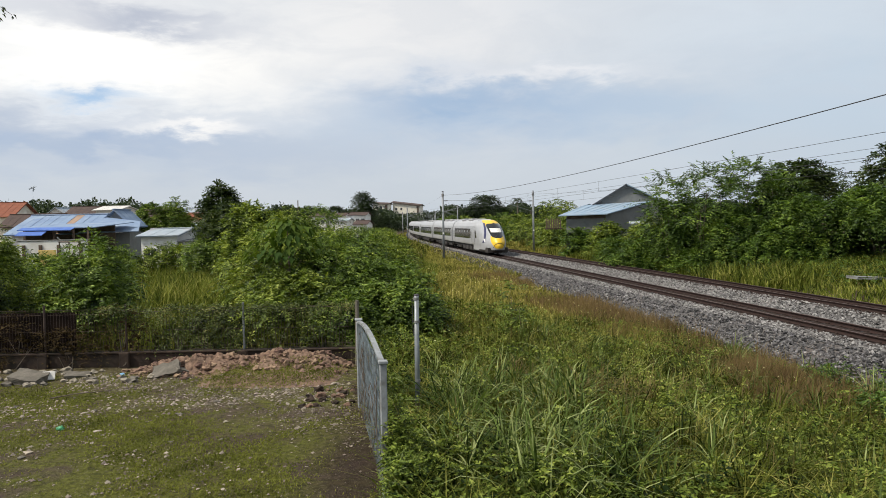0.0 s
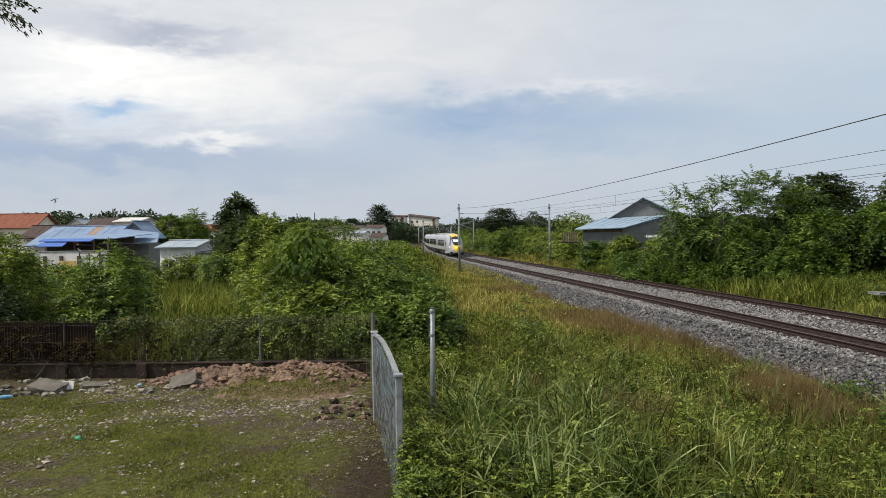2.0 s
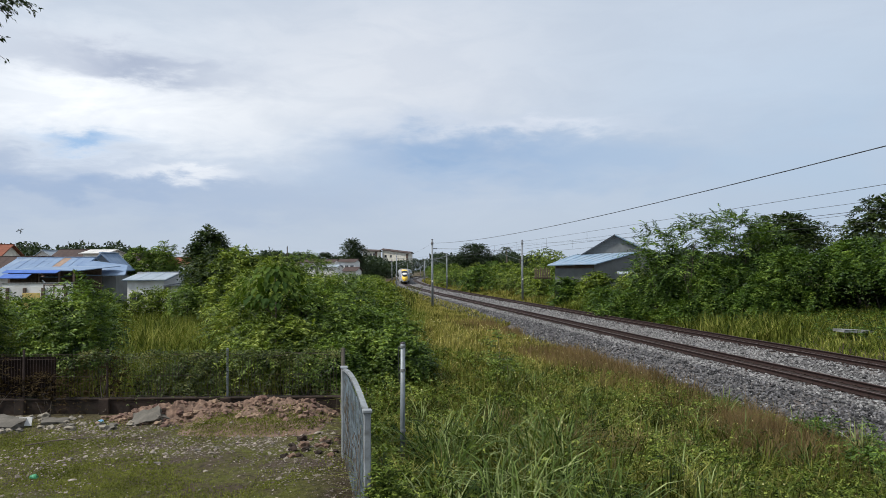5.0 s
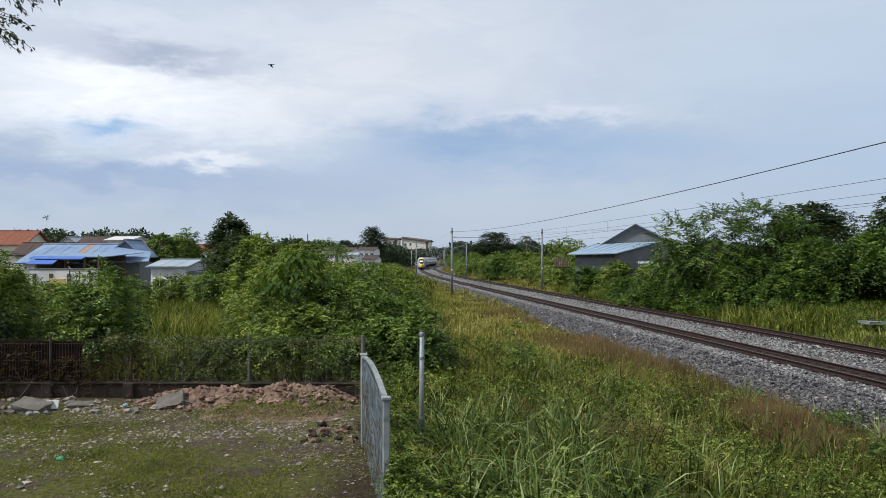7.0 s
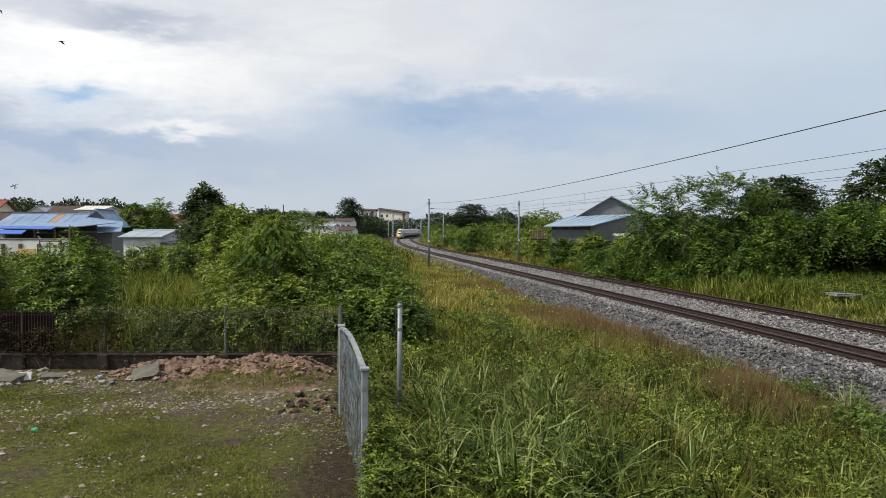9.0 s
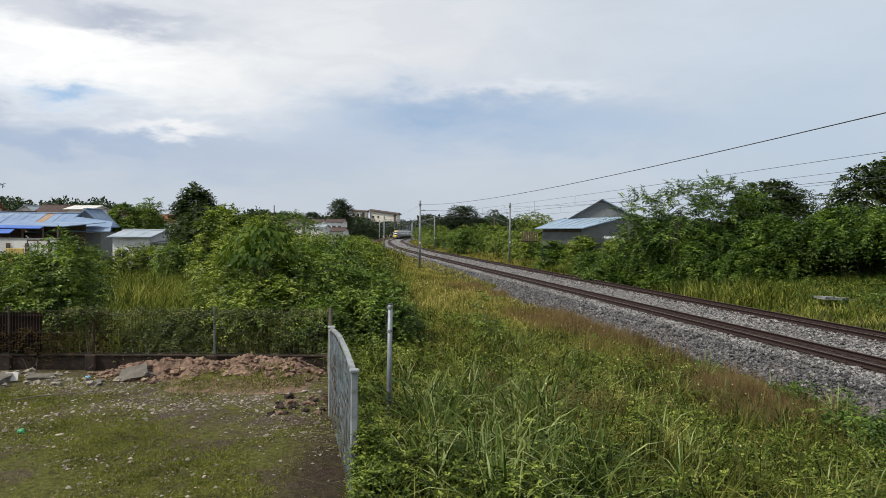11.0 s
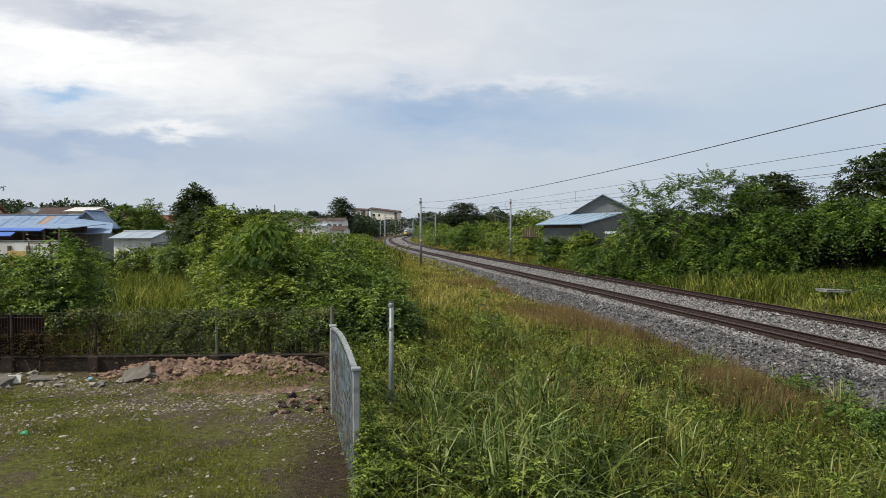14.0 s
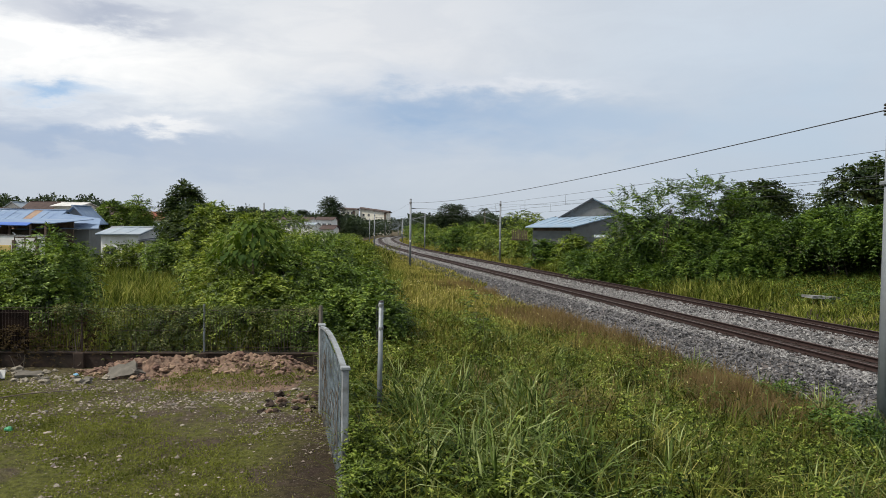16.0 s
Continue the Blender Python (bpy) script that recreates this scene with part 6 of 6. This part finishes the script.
# red seed heads near the ballast, straw stalks
p = scatter(rng, 19000, -6.8, -3.4, 15, 62, 1.2)
p = p[(wob(p[:, 0], p[:, 1], 0.45, 1.0) + 0.3 * rng.normal(size=len(p)) > np.where((p[:, 1] > 20) & (p[:, 1] < 36), -0.4, 0.45))]
q = np.stack([8.1 + 0.55 * rng.normal(size=4600), 17.6 + 1.2 * rng.normal(size=4600)], 1)
q = q[lateral(q[:, 0], q[:, 1]) < -3.5]
p = np.concatenate([p, np.column_stack([q, height(q[:, 0], q[:, 1])])])
stuff("seed_grass", blades(rng, p, rng.uniform(0.5, 0.92, len(p)), 0.010 + 0.0005 * p[:, 1], 0.35, 2), GRASS_RED, "reddish-brown seeding grass beside the ballast")
c = np.array([[2.9, 13.2], [3.3, 12.6], [2.5, 12.2], [3.9, 13.6], [5.2, 14.8], [1.6, 14.5]])
p = np.repeat(np.column_stack([c, height(c[:, 0], c[:, 1])]), 60, 0)
p += rng.normal(size=p.shape) * np.array([0.22, 0.22, 0.0])
stuff("dry_tussocks", blades(rng, p, rng.uniform(0.6, 1.1, len(p)), 0.014, 0.5, 4), GRASS_STRAW, "tussocks of half-dried orange-brown grass")
p = left_field(3500, 9, 40, 1.2)
stuff("straw_grass", blades(rng, p, rng.uniform(0.6, 1.05, len(p)), 0.010, 0.4, 3), GRASS_STRAW, "dry straw-coloured stalks among the grass")
p = left_field(1300, 9, 50, 0.9)
p[:, 2] += rng.uniform(0.5, 0.85, len(p)) * (1 - 0.5 * near_line(p))
stuff("weed_flowers", kites(p, rng.normal(size=p.shape) + UP, rng.normal(size=p.shape) + UP, 0.025 + 0.001 * p[:, 1], 0.025 + 0.001 * p[:, 1]), FLOWER, "tiny pale yellow weed flowers", "flowers")
# beyond the line
p = scatter(rng, 46000, 7.2, 21, 18, 82, 1.2)
h = rng.uniform(0.35, 0.9, len(p)) * (0.45 + 0.55 * smooth(7, 11, lateral(p[:, 0], p[:, 1])))
stuff("field_grass", blades(rng, p, h, 0.022 + 0.0009 * p[:, 1], 0.6), GRASS_BRIGHT, "lush green grass beyond the tracks")
p = scatter(rng, 22000, 7.3, 14, 60, 330, 1.4)
stuff("field_grass", blades(rng, p, rng.uniform(0.4, 0.9, len(p)), 0.16, 0.5), GRASS_YELLOW, "yellow-green grass beyond the tracks")
p = scatter(rng, 9000, 7.8, 12.5, 40, 84, 1.0)
stuff("reed_grass", blades(rng, p, rng.uniform(0.8, 1.7, len(p)), 0.07, 0.55), GRASS_BRIGHT, "tall reedy grass between the track and the hedge")
p = scatter(rng, 4000, 11, 22, 24, 52, 1.0)
p[:, 2] += rng.uniform(0.2, 0.7, len(p))
stuff("leafy_weeds", sprigs(rng, p, rng.normal(size=p.shape) + UP * 0.4, 3, 0.35, 0.15, 0.6), LEAF_RIGHT, "leafy creepers beyond the tracks", "weeds")
# meadow behind the boundary fence
x, y = rng.uniform(-34, -0.5, 46000), 19.5 + 42 * rng.uniform(0, 1, 46000) ** 1.3
p = np.column_stack([x, y, height(x, y)])
h = rng.uniform(0.6, 1.35, len(p)) * (1 + 0.3 * wob(x, y, 0.4))
stuff("meadow_grass", blades(rng, p, h, 0.02 + 0.0008 * y, 0.4), GRASS_BRIGHT, "tall unkempt meadow grass behind the fence")
x, y = rng.uniform(-60, -2, 14000), 60 + 90 * rng.uniform(0, 1, 14000)
p = np.column_stack([x, y, height(x, y)])
stuff("meadow_grass", blades(rng, p, rng.uniform(0.6, 1.4, len(p)), 0.15, 0.4), GRASS, "rough meadow grass by the houses")
# moss and short turf in the yard
def heap(X, Y):
    """Height of the dug soil over the yard: a ridge along the wall and a low turfed bank before it."""
    ridge = np.interp(X, (-8.2, -7.8, -7.0, -6.2, -5.4, -4.8, -4.35, -3.6, -3.1, -2.6, -2.25), (0, 0.06, 0.30, 0.42, 0.30, 0.18, 0.31, 0.27, 0.27, 0.14, 0))
    k = np.exp(-((Y - 17.35) / 0.46) ** 2)
    bank = smooth(-6.0, -4.9, X) * (1 - smooth(-3.0, -2.3, X)) * smooth(15.1, 16.1, Y) * 0.15
    return k * ridge, bank


x, y = rng.uniform(-14, -0.9, 210000), rng.uniform(7.5, 17.1, 210000)
k = 1.2 * wob(x, y, 0.75, 3.0) + 0.8 * wob(x, y, 2.1, 1.0) - 0.7 * smooth(-3.2, -1.6, x) - 0.5 * smooth(-7.2, -8.2, x) * smooth(15.2, 16.2, y)
bare = np.exp(-((y - 14.2 - 0.25 * (x + 5)) / 0.55) ** 2) * smooth(-8.5, -6.0, x)
k = k - 0.9 * bare * (1 - heap(x, y)[1] / 0.15) + 2.2 * heap(x, y)[1] / 0.15 - 1.6 * smooth(0.05, 0.12, heap(x, y)[0])
ok = k + rng.normal(size=len(x)) * 0.45 > 0.22
p = np.column_stack([x, y, height(x, y) + sum(heap(x, y))])[ok]
stuff("yard_turf", blades(rng, p, rng.uniform(0.015, 0.05, len(p)), 0.017, 0.9), MOSS, "thin mossy turf on the yard soil", "turf")


def bush_sapling(x, y, h, seed):
    rg = np.random.default_rng(seed)
    z = float(height(x, y))
    sp = thing("sapling", pose(x, y, z), "thin young shrub standing out of the grass", "shrub")
    a = rg.uniform(0, 6.28, 46)
    q = np.stack([np.cos(a) * 0.2, np.sin(a) * 0.2, rg.uniform(0.35, 1.0, 46) * h], 1)
    v, f = sprigs(rg, q, np.stack([np.cos(a), np.sin(a), np.full(46, 0.5)], 1), 4, 0.36, 0.13, 0.45)
    part("foliage", np_mesh("foliage", v, f, LEAF_MID), LEAF_MID, sp)
    part("stem", np_mesh("stem", *polyline_tube(np.array([[0, 0, 0], [0.04, 0, h * 0.5], [0, 0.03, h]]), np.array([0.014, 0.01, 0.004])), BARK), BARK, sp)


bush_sapling(2.1, 22.0, 1.75, 3)
bush_sapling(2.2, 20.5, 1.1, 4)

# ---------------------------------------------------------------- the yard: fence, wall, panel, pole
fence = thing("boundary_fence", pose(0, 18, 0), "low stained concrete wall with rusted wire mesh panels", "fence")
part("base_wall", boxed(-16, -2.25, -0.09, 0.09, -0.3, 0.35, 0.02), WALL_STAINED, fence, "dark stained concrete base wall")
part("base_coping", boxed(-16, -2.2, -0.12, 0.12, 0.35, 0.40, 0.015), WALL_STAINED, fence)
for px in (-15.2, -12.9, -10.38, -8.27, -5.22, -2.3):
    part("pillar", boxed(px - 0.13, px + 0.13, -0.2, -0.09, -0.3, 0.40, 0.02), WALL_STAINED, fence)
    part("post", tubed((px, 0, 0.38), (px, 0, 1.62), 0.03, 0.03, 8), GALVANISED if px == -5.22 else RUST_WIRE, fence)


def mesh_panel(x0, x1, z0, z1):
    ws = []
    for x in np.arange(x0, x1 + 0.01, 0.075):
        ws.append(polyline_tube(np.array([[x, 0, z0], [x, 0.02, z1 - 0.12], [x, -0.03, z1]]), 0.0042, 4))
    for z in (z0, z0 + 0.08, z0 + 0.5, z1 - 0.12, z1):
        ws.append(polyline_tube(np.array([[x0, -0.004, z], [x1, -0.004, z]]), 0.004, 4))
    return np_mesh("mesh_panel", *join_arrays(ws), RUST_WIRE)


# the darkness seen through the left bays is put in as this added sheet
part("backing_sheet", boxed(-15.1, -9.6, 0.05, 0.062, 0.42, 1.44), DARK_SHEET, fence, "dark brown sheet added behind the mesh")
for a, b in ((-15.1, -13.0), (-12.8, -10.46), (-10.3, -8.35), (-8.2, -5.30), (-5.14, -2.4)):
    part("mesh_panel", mesh_panel(a, b, 0.44, 1.5), RUST_WIRE, fence)

# tall boundary panel with a bowed top, running towards the viewer
A, B = Vector((-1.69, 13.6, 0)), Vector((-0.83, 9.05, 0))
length = (B - A).length
ang = math.degrees(math.atan2((B - A).y, (B - A).x))
gp = thing("mesh_screen", pose(A.x, A.y, -0.1, 0, 0, ang), "pale wire-mesh screen with a bowed flat top rail", "fence panel")


def bow(u):
    return 1.765 + 0.13 * math.sin(math.pi * min(1, u)) + 0.075 * u


for i in range(4):
    u0, u1 = i / 4, (i + 1) / 4
    bm = bmesh.new()
    for j in range(5):
        v0, v1 = u0 + (u1 - u0) * j / 5, u0 + (u1 - u0) * (j + 1) / 5
        g = 0.012 if j == 4 else 0.0
        slab_between([(v0 * length, -0.036, bow(v0) + 0.035), (v1 * length - g, -0.036, bow(v1) + 0.035), (v1 * length - g, 0.036, bow(v1) + 0.035), (v0 * length, 0.036, bow(v0) + 0.035)], 0.042, bm)
    part("top_rail", bm, SCREEN_PALE, gp)
part("end_post", boxed(length - 0.005, length + 0.09, -0.045, 0.045, -0.3, bow(1) + 0.03, 0.012), SCREEN_PALE, gp, "pale concrete end post")
part("far_post", boxed(-0.12, 0.10, -0.05, 0.05, -0.3, 1.77, 0.01), SCREEN_PALE, gp, "pale concrete post")
part("post_cap", boxed(length - 0.02, length + 0.10, -0.062, 0.062, bow(1) + 0.03, bow(1) + 0.075, 0.01), SCREEN_PALE, gp)
part("post_cap", boxed(-0.14, 0.10, -0.07, 0.07, 1.803, 1.835, 0.01), SCREEN_PALE, gp)
ws = []
for i in range(-10, 34):
    for sg in (-1, 1):
        x0 = i * 0.16
        pts = []
        for z in np.linspace(0.02, 1.95, 14):
            xx = x0 + sg * z * 0.55 + (0 if sg > 0 else 1.0)
            if 0 <= xx <= length and z < bow(xx / length) - 0.02:
                pts.append([xx, 0.006 * sg, z])
        if len(pts) > 2:
            ws.append(polyline_tube(np.array(pts), 0.0045, 4))
part("wire_mesh", np_mesh("wire_mesh", *join_arrays(ws), PANEL_BLUE), PANEL_BLUE, gp, "pale blue-grey diamond wire mesh")
rv = np.random.default_rng(44)
ws = []
for i in range(30):
    x0, lean = rv.uniform(0.2, length - 0.1), rv.normal(0, 0.12)
    z1 = rv.uniform(0.5, 1.0) * bow(x0 / length)
    zz = np.linspace(0.0, z1, 9)
    xx = np.clip(x0 + lean * zz + 0.03 * np.sin(zz * 7 + i), 0.05, length - 0.03)
    ws.append(polyline_tube(np.column_stack([xx, rv.normal(0, 0.02, 9), zz]), 0.006, 4))
part("dry_vine", np_mesh("dry_vine", *join_arrays(ws), BARK), BARK, gp, "dry vine stems woven through the mesh")
for z in (0.55, 1.15):
    part("stay", tubed((0.1, 0.02, z), (length, 0.02, z), 0.012), PANEL_BLUE, gp)
for u in (0.33, 0.66):
    part("stay", tubed((u * length, 0.03, 0), (u * length, 0.03, bow(u)), 0.018), GALVANISED, gp)
old = thing("timber_post", pose(-2.24, 17.6, -0.1), "weathered split timber post", "post")
part("post", tubed((0, 0, 0), (0.03, 0, 1.75), 0.06, 0.045, 7), CONCRETE, old)
pole = thing("fence_pole", pose(-0.53, 12.6, -0.2), "galvanised steel pipe pole with two clamps", "pole")
part("pipe", tubed((0, 0, 0), (0.02, 0, 2.48), 0.047, 0.043, 14), GALVANISED, pole, smooth=True)
for z in (0.9, 1.98, 2.40):
    part("clamp", tubed((0.015, 0, z), (0.015, 0, z + 0.045), 0.053, 0.053, 14), POST_PALE, pole)
part("cap", tubed((0.02, 0, 2.48), (0.02, 0, 2.5), 0.05, 0.04, 14), INSULATOR, pole)
part("wire_end", tubed((-0.05, 0, 1.75), (-0.06, 0, 2.42), 0.008, 0.006, 5), WIRE, pole)
# creepers over the near end of the screen
for i, (x, y, h, w) in enumerate(((-0.45, 9.4, 0.8, 0.55), (-0.45, 10.3, 0.75, 0.6), (-0.75, 11.6, 0.7, 0.6), (-0.3, 8.6, 0.75, 0.6), (-0.62, 8.75, 0.8, 0.36), (-0.66, 9.0, 1.15, 0.30), (-0.50, 8.3, 0.8, 0.45), (-0.05, 9.2, 0.7, 0.7), (-1.0, 12.9, 0.8, 0.7), (-1.35, 14.6, 1.0, 0.9), (-1.5, 16.2, 1.3, 1.2))):
    shrub(x, y, w, w, h, 330, 0.07, GRASS_LUSH if i % 2 else LEAF_MID, 500 + i, "leafy green weed clump beside the mesh screen", 3, 0.16, 0.5, 6, name="weed_clump", group="weeds at the screen", category="weeds")


def lump(name, c, r, seed, mat, label="", category="", rough=0.75, sub=3):
    """A broken, uneven lump resting on the land."""
    bm = bmesh.new()
    bmesh.ops.create_icosphere(bm, subdivisions=sub, radius=1)
    o = Vector((seed * 3.1, seed * 1.7, 0))
    for v in bm.verts:
        k = 1 + rough * noise.noise(v.co * 1.6 + o) + rough * 0.6 * noise.noise(v.co * 4 + o)
        v.co = Vector((v.co.x * r[0], v.co.y * r[1], v.co.z * r[2])) * k
    me = bpy.data.meshes.new(name)
    bm.to_mesh(me)
    bm.free()
    me.materials.append(mat)
    ob = new(name, me)
    ob.matrix_basis = pose(*c, 0, 0, seed * 40)
    return tagged(ob, label, category)


def make_mound():
    xs, ys = np.linspace(-8.4, -2.2, 260), np.linspace(14.9, 17.88, 130)
    X, Y = np.meshgrid(xs, ys)
    k, bank = heap(X, Y)
    g = np.array([0.7 * noise.noise((a * 2.6, b * 2.6, 0)) + 0.45 * noise.noise((a * 7, b * 7, 3)) + 0.32 * noise.noise((a * 15, b * 15, 5)) for a, b in zip(X.ravel(), Y.ravel())]).reshape(X.shape)
    Z = k * (1 + 0.5 * g) + bank * (1 + 0.25 * g) + 0.03 * g * smooth(0.0, 0.05, k) - 0.012
    Z += height(X, Y) - 0.08 * (1 - smooth(0.0, 0.03, k + bank))
    n = len(xs)
    i, j = np.meshgrid(np.arange(len(ys) - 1), np.arange(n - 1), indexing="ij")
    f = np.stack([i * n + j, i * n + j + 1, (i + 1) * n + j + 1, (i + 1) * n + j], -1).reshape(-1, 4)
    m = np_mesh("soil_mound", np.stack([X, Y, Z], -1).reshape(-1, 3), f, SOIL_RED, False)
    tagged(new("soil_mound", m), "long heap of dug reddish-brown soil and clods", "soil heap")


make_mound()
rg = random.Random(8)
for i in range(270):
    x, y = rg.uniform(-8.0, -2.4), 17.3 - abs(rg.gauss(0, 0.42))
    r = 0.02 + 0.085 * rg.random() ** 2.2
    z = float(sum(heap(np.array(x), np.array(y)))) + float(height(x, y))
    lump("clod", (x, y, z + r * 0.25), (r, r * 0.85, r * 0.65), i, CLOD, "broken clod of reddish soil", "clod", 0.95, 1 if r < 0.05 else 2)


def make_slab(x, y, z, w, d, t, rx, ry, rz, label, mat=CONCRETE):
    bm = boxed(-w / 2, w / 2, -d / 2, d / 2, -t / 2, t / 2)
    bmesh.ops.subdivide_edges(bm, edges=bm.edges, cuts=4, use_grid_fill=True)
    for v in bm.verts:
        if abs(v.co.x) > w * 0.48 or abs(v.co.y) > d * 0.48:
            v.co += Vector((noise.noise(v.co * 9) * 0.07, noise.noise(v.co * 9 + Vector((5, 0, 0))) * 0.07, 0))
        v.co.z += 0.01 * noise.noise(v.co * 14)
    ob = part("concrete_slab", bm, mat)
    ob.matrix_basis = pose(x, y, z, rx, ry, rz)
    tagged(ob, label, "rubble", "broken slabs in the yard")


make_slab(-6.75, 16.75, 0.16, 0.62, 0.42, 0.09, 30, -12, 15, "tilted grey broken concrete slab on the soil heap")
make_slab(-6.45, 16.95, 0.10, 0.45, 0.4, 0.14, 15, 20, 50, "dark broken piece of concrete under a slab")
make_slab(-9.85, 16.35, 0.10, 0.75, 0.5, 0.2, 14, 8, -8, "broken grey concrete slab by the wall")
make_slab(-9.0, 16.9, 0.03, 0.5, 0.35, 0.1, 8, 5, 30, "broken grey concrete slab by the wall")
ob = part("white_board", boxed(-0.14, 0.14, -0.015, 0.015, 0, 0.2, 0.004), LITTER_WHITE)
ob.matrix_basis = pose(-9.45, 16.45, 0.03, -20, 0, 12)
tagged(ob, "small white broken board leaning on rubble", "board")
bt = thing("plastic_bottle", pose(-10.55, 15.6, 0.05, 0, 90, 30), "crumpled clear blue plastic bottle on the soil", "bottle")
part("body", tubed((0, 0, 0), (0, 0, 0.22), 0.045, 0.04, 10), LITTER_BLUE, bt)
part("neck", tubed((0, 0, 0.22), (0, 0, 0.28), 0.04, 0.014, 10), LITTER_BLUE, bt)
for x, y in ((-6.95, 12.4), (-7.9, 16.9)):
    lump("plastic_scrap", (x, y, 0.03), (0.09, 0.06, 0.03), 3, LITTER_GREEN if y < 14 else LITTER_BLUE, "bright crumpled plastic scrap on the ground", "litter")
for i in range(46):
    x, y = rg.uniform(-11.5, -7.0), rg.uniform(15.9, 17.6)
    r = rg.uniform(0.05, 0.17)
    lump("rubble_stone", (x, y, r * 0.25), (r, r * 0.8, r * 0.55), i + 100, RUBBLE if i % 3 else CONCRETE, "broken rubble stone by the wall", "rubble", sub=2)
for i in range(26):
    x, y = rg.uniform(-2.9, -1.9), rg.uniform(13.6, 15.6)
    r = rg.uniform(0.04, 0.13)
    lump("rubble_stone", (x, y, r * 0.25), (r, r * 0.8, r * 0.55), i + 170, SOIL_RED if i % 2 else WALL_STAINED, "dark broken rubble by the mesh screen", "rubble", sub=2)


for i in range(70):
    u = rg.random()
    if u < 0.55:
        x = rg.uniform(-9.0, -2.4)
        y = 14.2 + 0.25 * (x + 5) + rg.gauss(0, 0.45)
    else:
        x, y = rg.uniform(-10.0, -2.0), rg.uniform(10.0, 16.3)
    r = 0.03 + 0.06 * rg.random() ** 2
    mt, lab = ((RUBBLE, "flat stone chip on the yard soil"), (CHIP_PALE, "pale crumpled scrap on the yard soil"), (CONCRETE, "grey broken stone on the yard soil"))[i % 3]
    z = float(height(x, y)) + float(sum(heap(np.array(x), np.array(y))))
    lump("scrap" if i % 3 == 1 else "stone", (x, y, z + r * 0.1), (r, r * 0.7, r * 0.35), i + 300, mt, lab, "litter" if i % 3 == 1 else "stone", 0.8, 1)
stick = thing("stick", pose(-7.6, 14.9, 0.05), "thin dark fallen branch on the ground", "branch")
part("branch", np_mesh("branch", *polyline_tube(np.array([[-0.75, -0.35, 0], [-0.3, -0.2, 0.05], [0.2, 0.1, 0.03], [0.75, 0.5, 0.01]]), np.array([0.014, 0.012, 0.01, 0.006])), BARK), BARK, stick)


def yard_bits():
    r2 = np.random.default_rng(12)
    n = 17000
    x, y = r2.uniform(-13, -1.0, n), 7.5 + 9.6 * r2.uniform(0, 1, n) ** 0.6
    k = wob(x, y, 0.9, 5.0) + 0.6 * wob(x, y, 2.3, 1.0)
    ok = k + r2.normal(size=n) * 0.25 > 0.08 - 0.1 * smooth(12.5, 14, y)
    x, y = x[ok], y[ok]
    n = len(x)
    r = r2.uniform(0.008, 0.024, n) * np.where(r2.uniform(size=n) > 0.95, 2.4, 1)
    sh = np.array([[1, 0, 0], [0, 1, 0], [-1, 0, 0], [0, -1, 0], [0, 0, 0.7], [0, 0, -0.7]], float)
    v = sh[None] * (0.6 + 0.8 * r2.uniform(size=(n, 6, 1))) * r[:, None, None]
    v += np.column_stack([x, y, height(x, y) + 0.008])[:, None]
    f = np.array([[0, 1, 4], [1, 2, 4], [2, 3, 4], [3, 0, 4]])[None] + 6 * np.arange(n)[:, None, None]
    half = n * 988 // 1000
    stuff("gravel_bits", (v[:half].reshape(-1, 3), f[:half].reshape(-1, 3)), RUBBLE, "small stones and grit strewn over the yard", "gravel")
    stuff("pale_chips", (v[half:].reshape(-1, 3), (f[half:] - 6 * half).reshape(-1, 3)), CHIP_PALE, "pale chips and scraps strewn over the yard", "gravel")


yard_bits()


def strewn_stones():
    """Broken stones washed out along the foot of the soil heap, with fewer over the rest of the yard."""
    r2 = np.random.default_rng(52)
    n = 2400
    x = r2.uniform(-9.6, -1.7, n)
    y = 14.3 + 0.22 * (x + 5) + r2.normal(0, 0.42, n)
    m = 1900
    x = np.concatenate([x, r2.uniform(-11, -1.2, m), r2.uniform(-8.8, -6.0, 900)])
    y = np.concatenate([y, r2.uniform(8, 16.2, m), r2.uniform(15.2, 16.8, 900)])
    keep = (wob(x, y, 3.1, 2.0) + 0.6 * r2.normal(size=len(x)) > -0.1) & (x < -0.95 - 0.2 * (y - 9))
    x, y = x[keep], y[keep]
    n = len(x)
    r = 0.008 + 0.032 * r2.uniform(0, 1, n) ** 3.0
    sh = np.array([[1, 0, 0], [0, 1, 0], [-1, 0, 0], [0, -1, 0], [0.2, 0.1, 0.55], [0, 0, -0.5]], float)
    v = sh[None] * (0.55 + 0.9 * r2.uniform(size=(n, 6, 1))) * r[:, None, None]
    v += np.column_stack([x, y, height(x, y) + sum(heap(x, y)) + 0.012])[:, None]
    f = np.array([[0, 1, 4], [1, 2, 4], [2, 3, 4], [3, 0, 4]])[None] + 6 * np.arange(n)[:, None, None]
    stuff("strewn_stones", (v.reshape(-1, 3), f.reshape(-1, 3)), CHIP_PALE, "pale broken stones strewn at the foot of the soil heap", "stones")


strewn_stones()
make_slab(22.7, 37.3, 0.16, 1.7, 0.9, 0.14, 0, 3, 5, "pale concrete slab lying in the grass", POST_PALE)


motions()
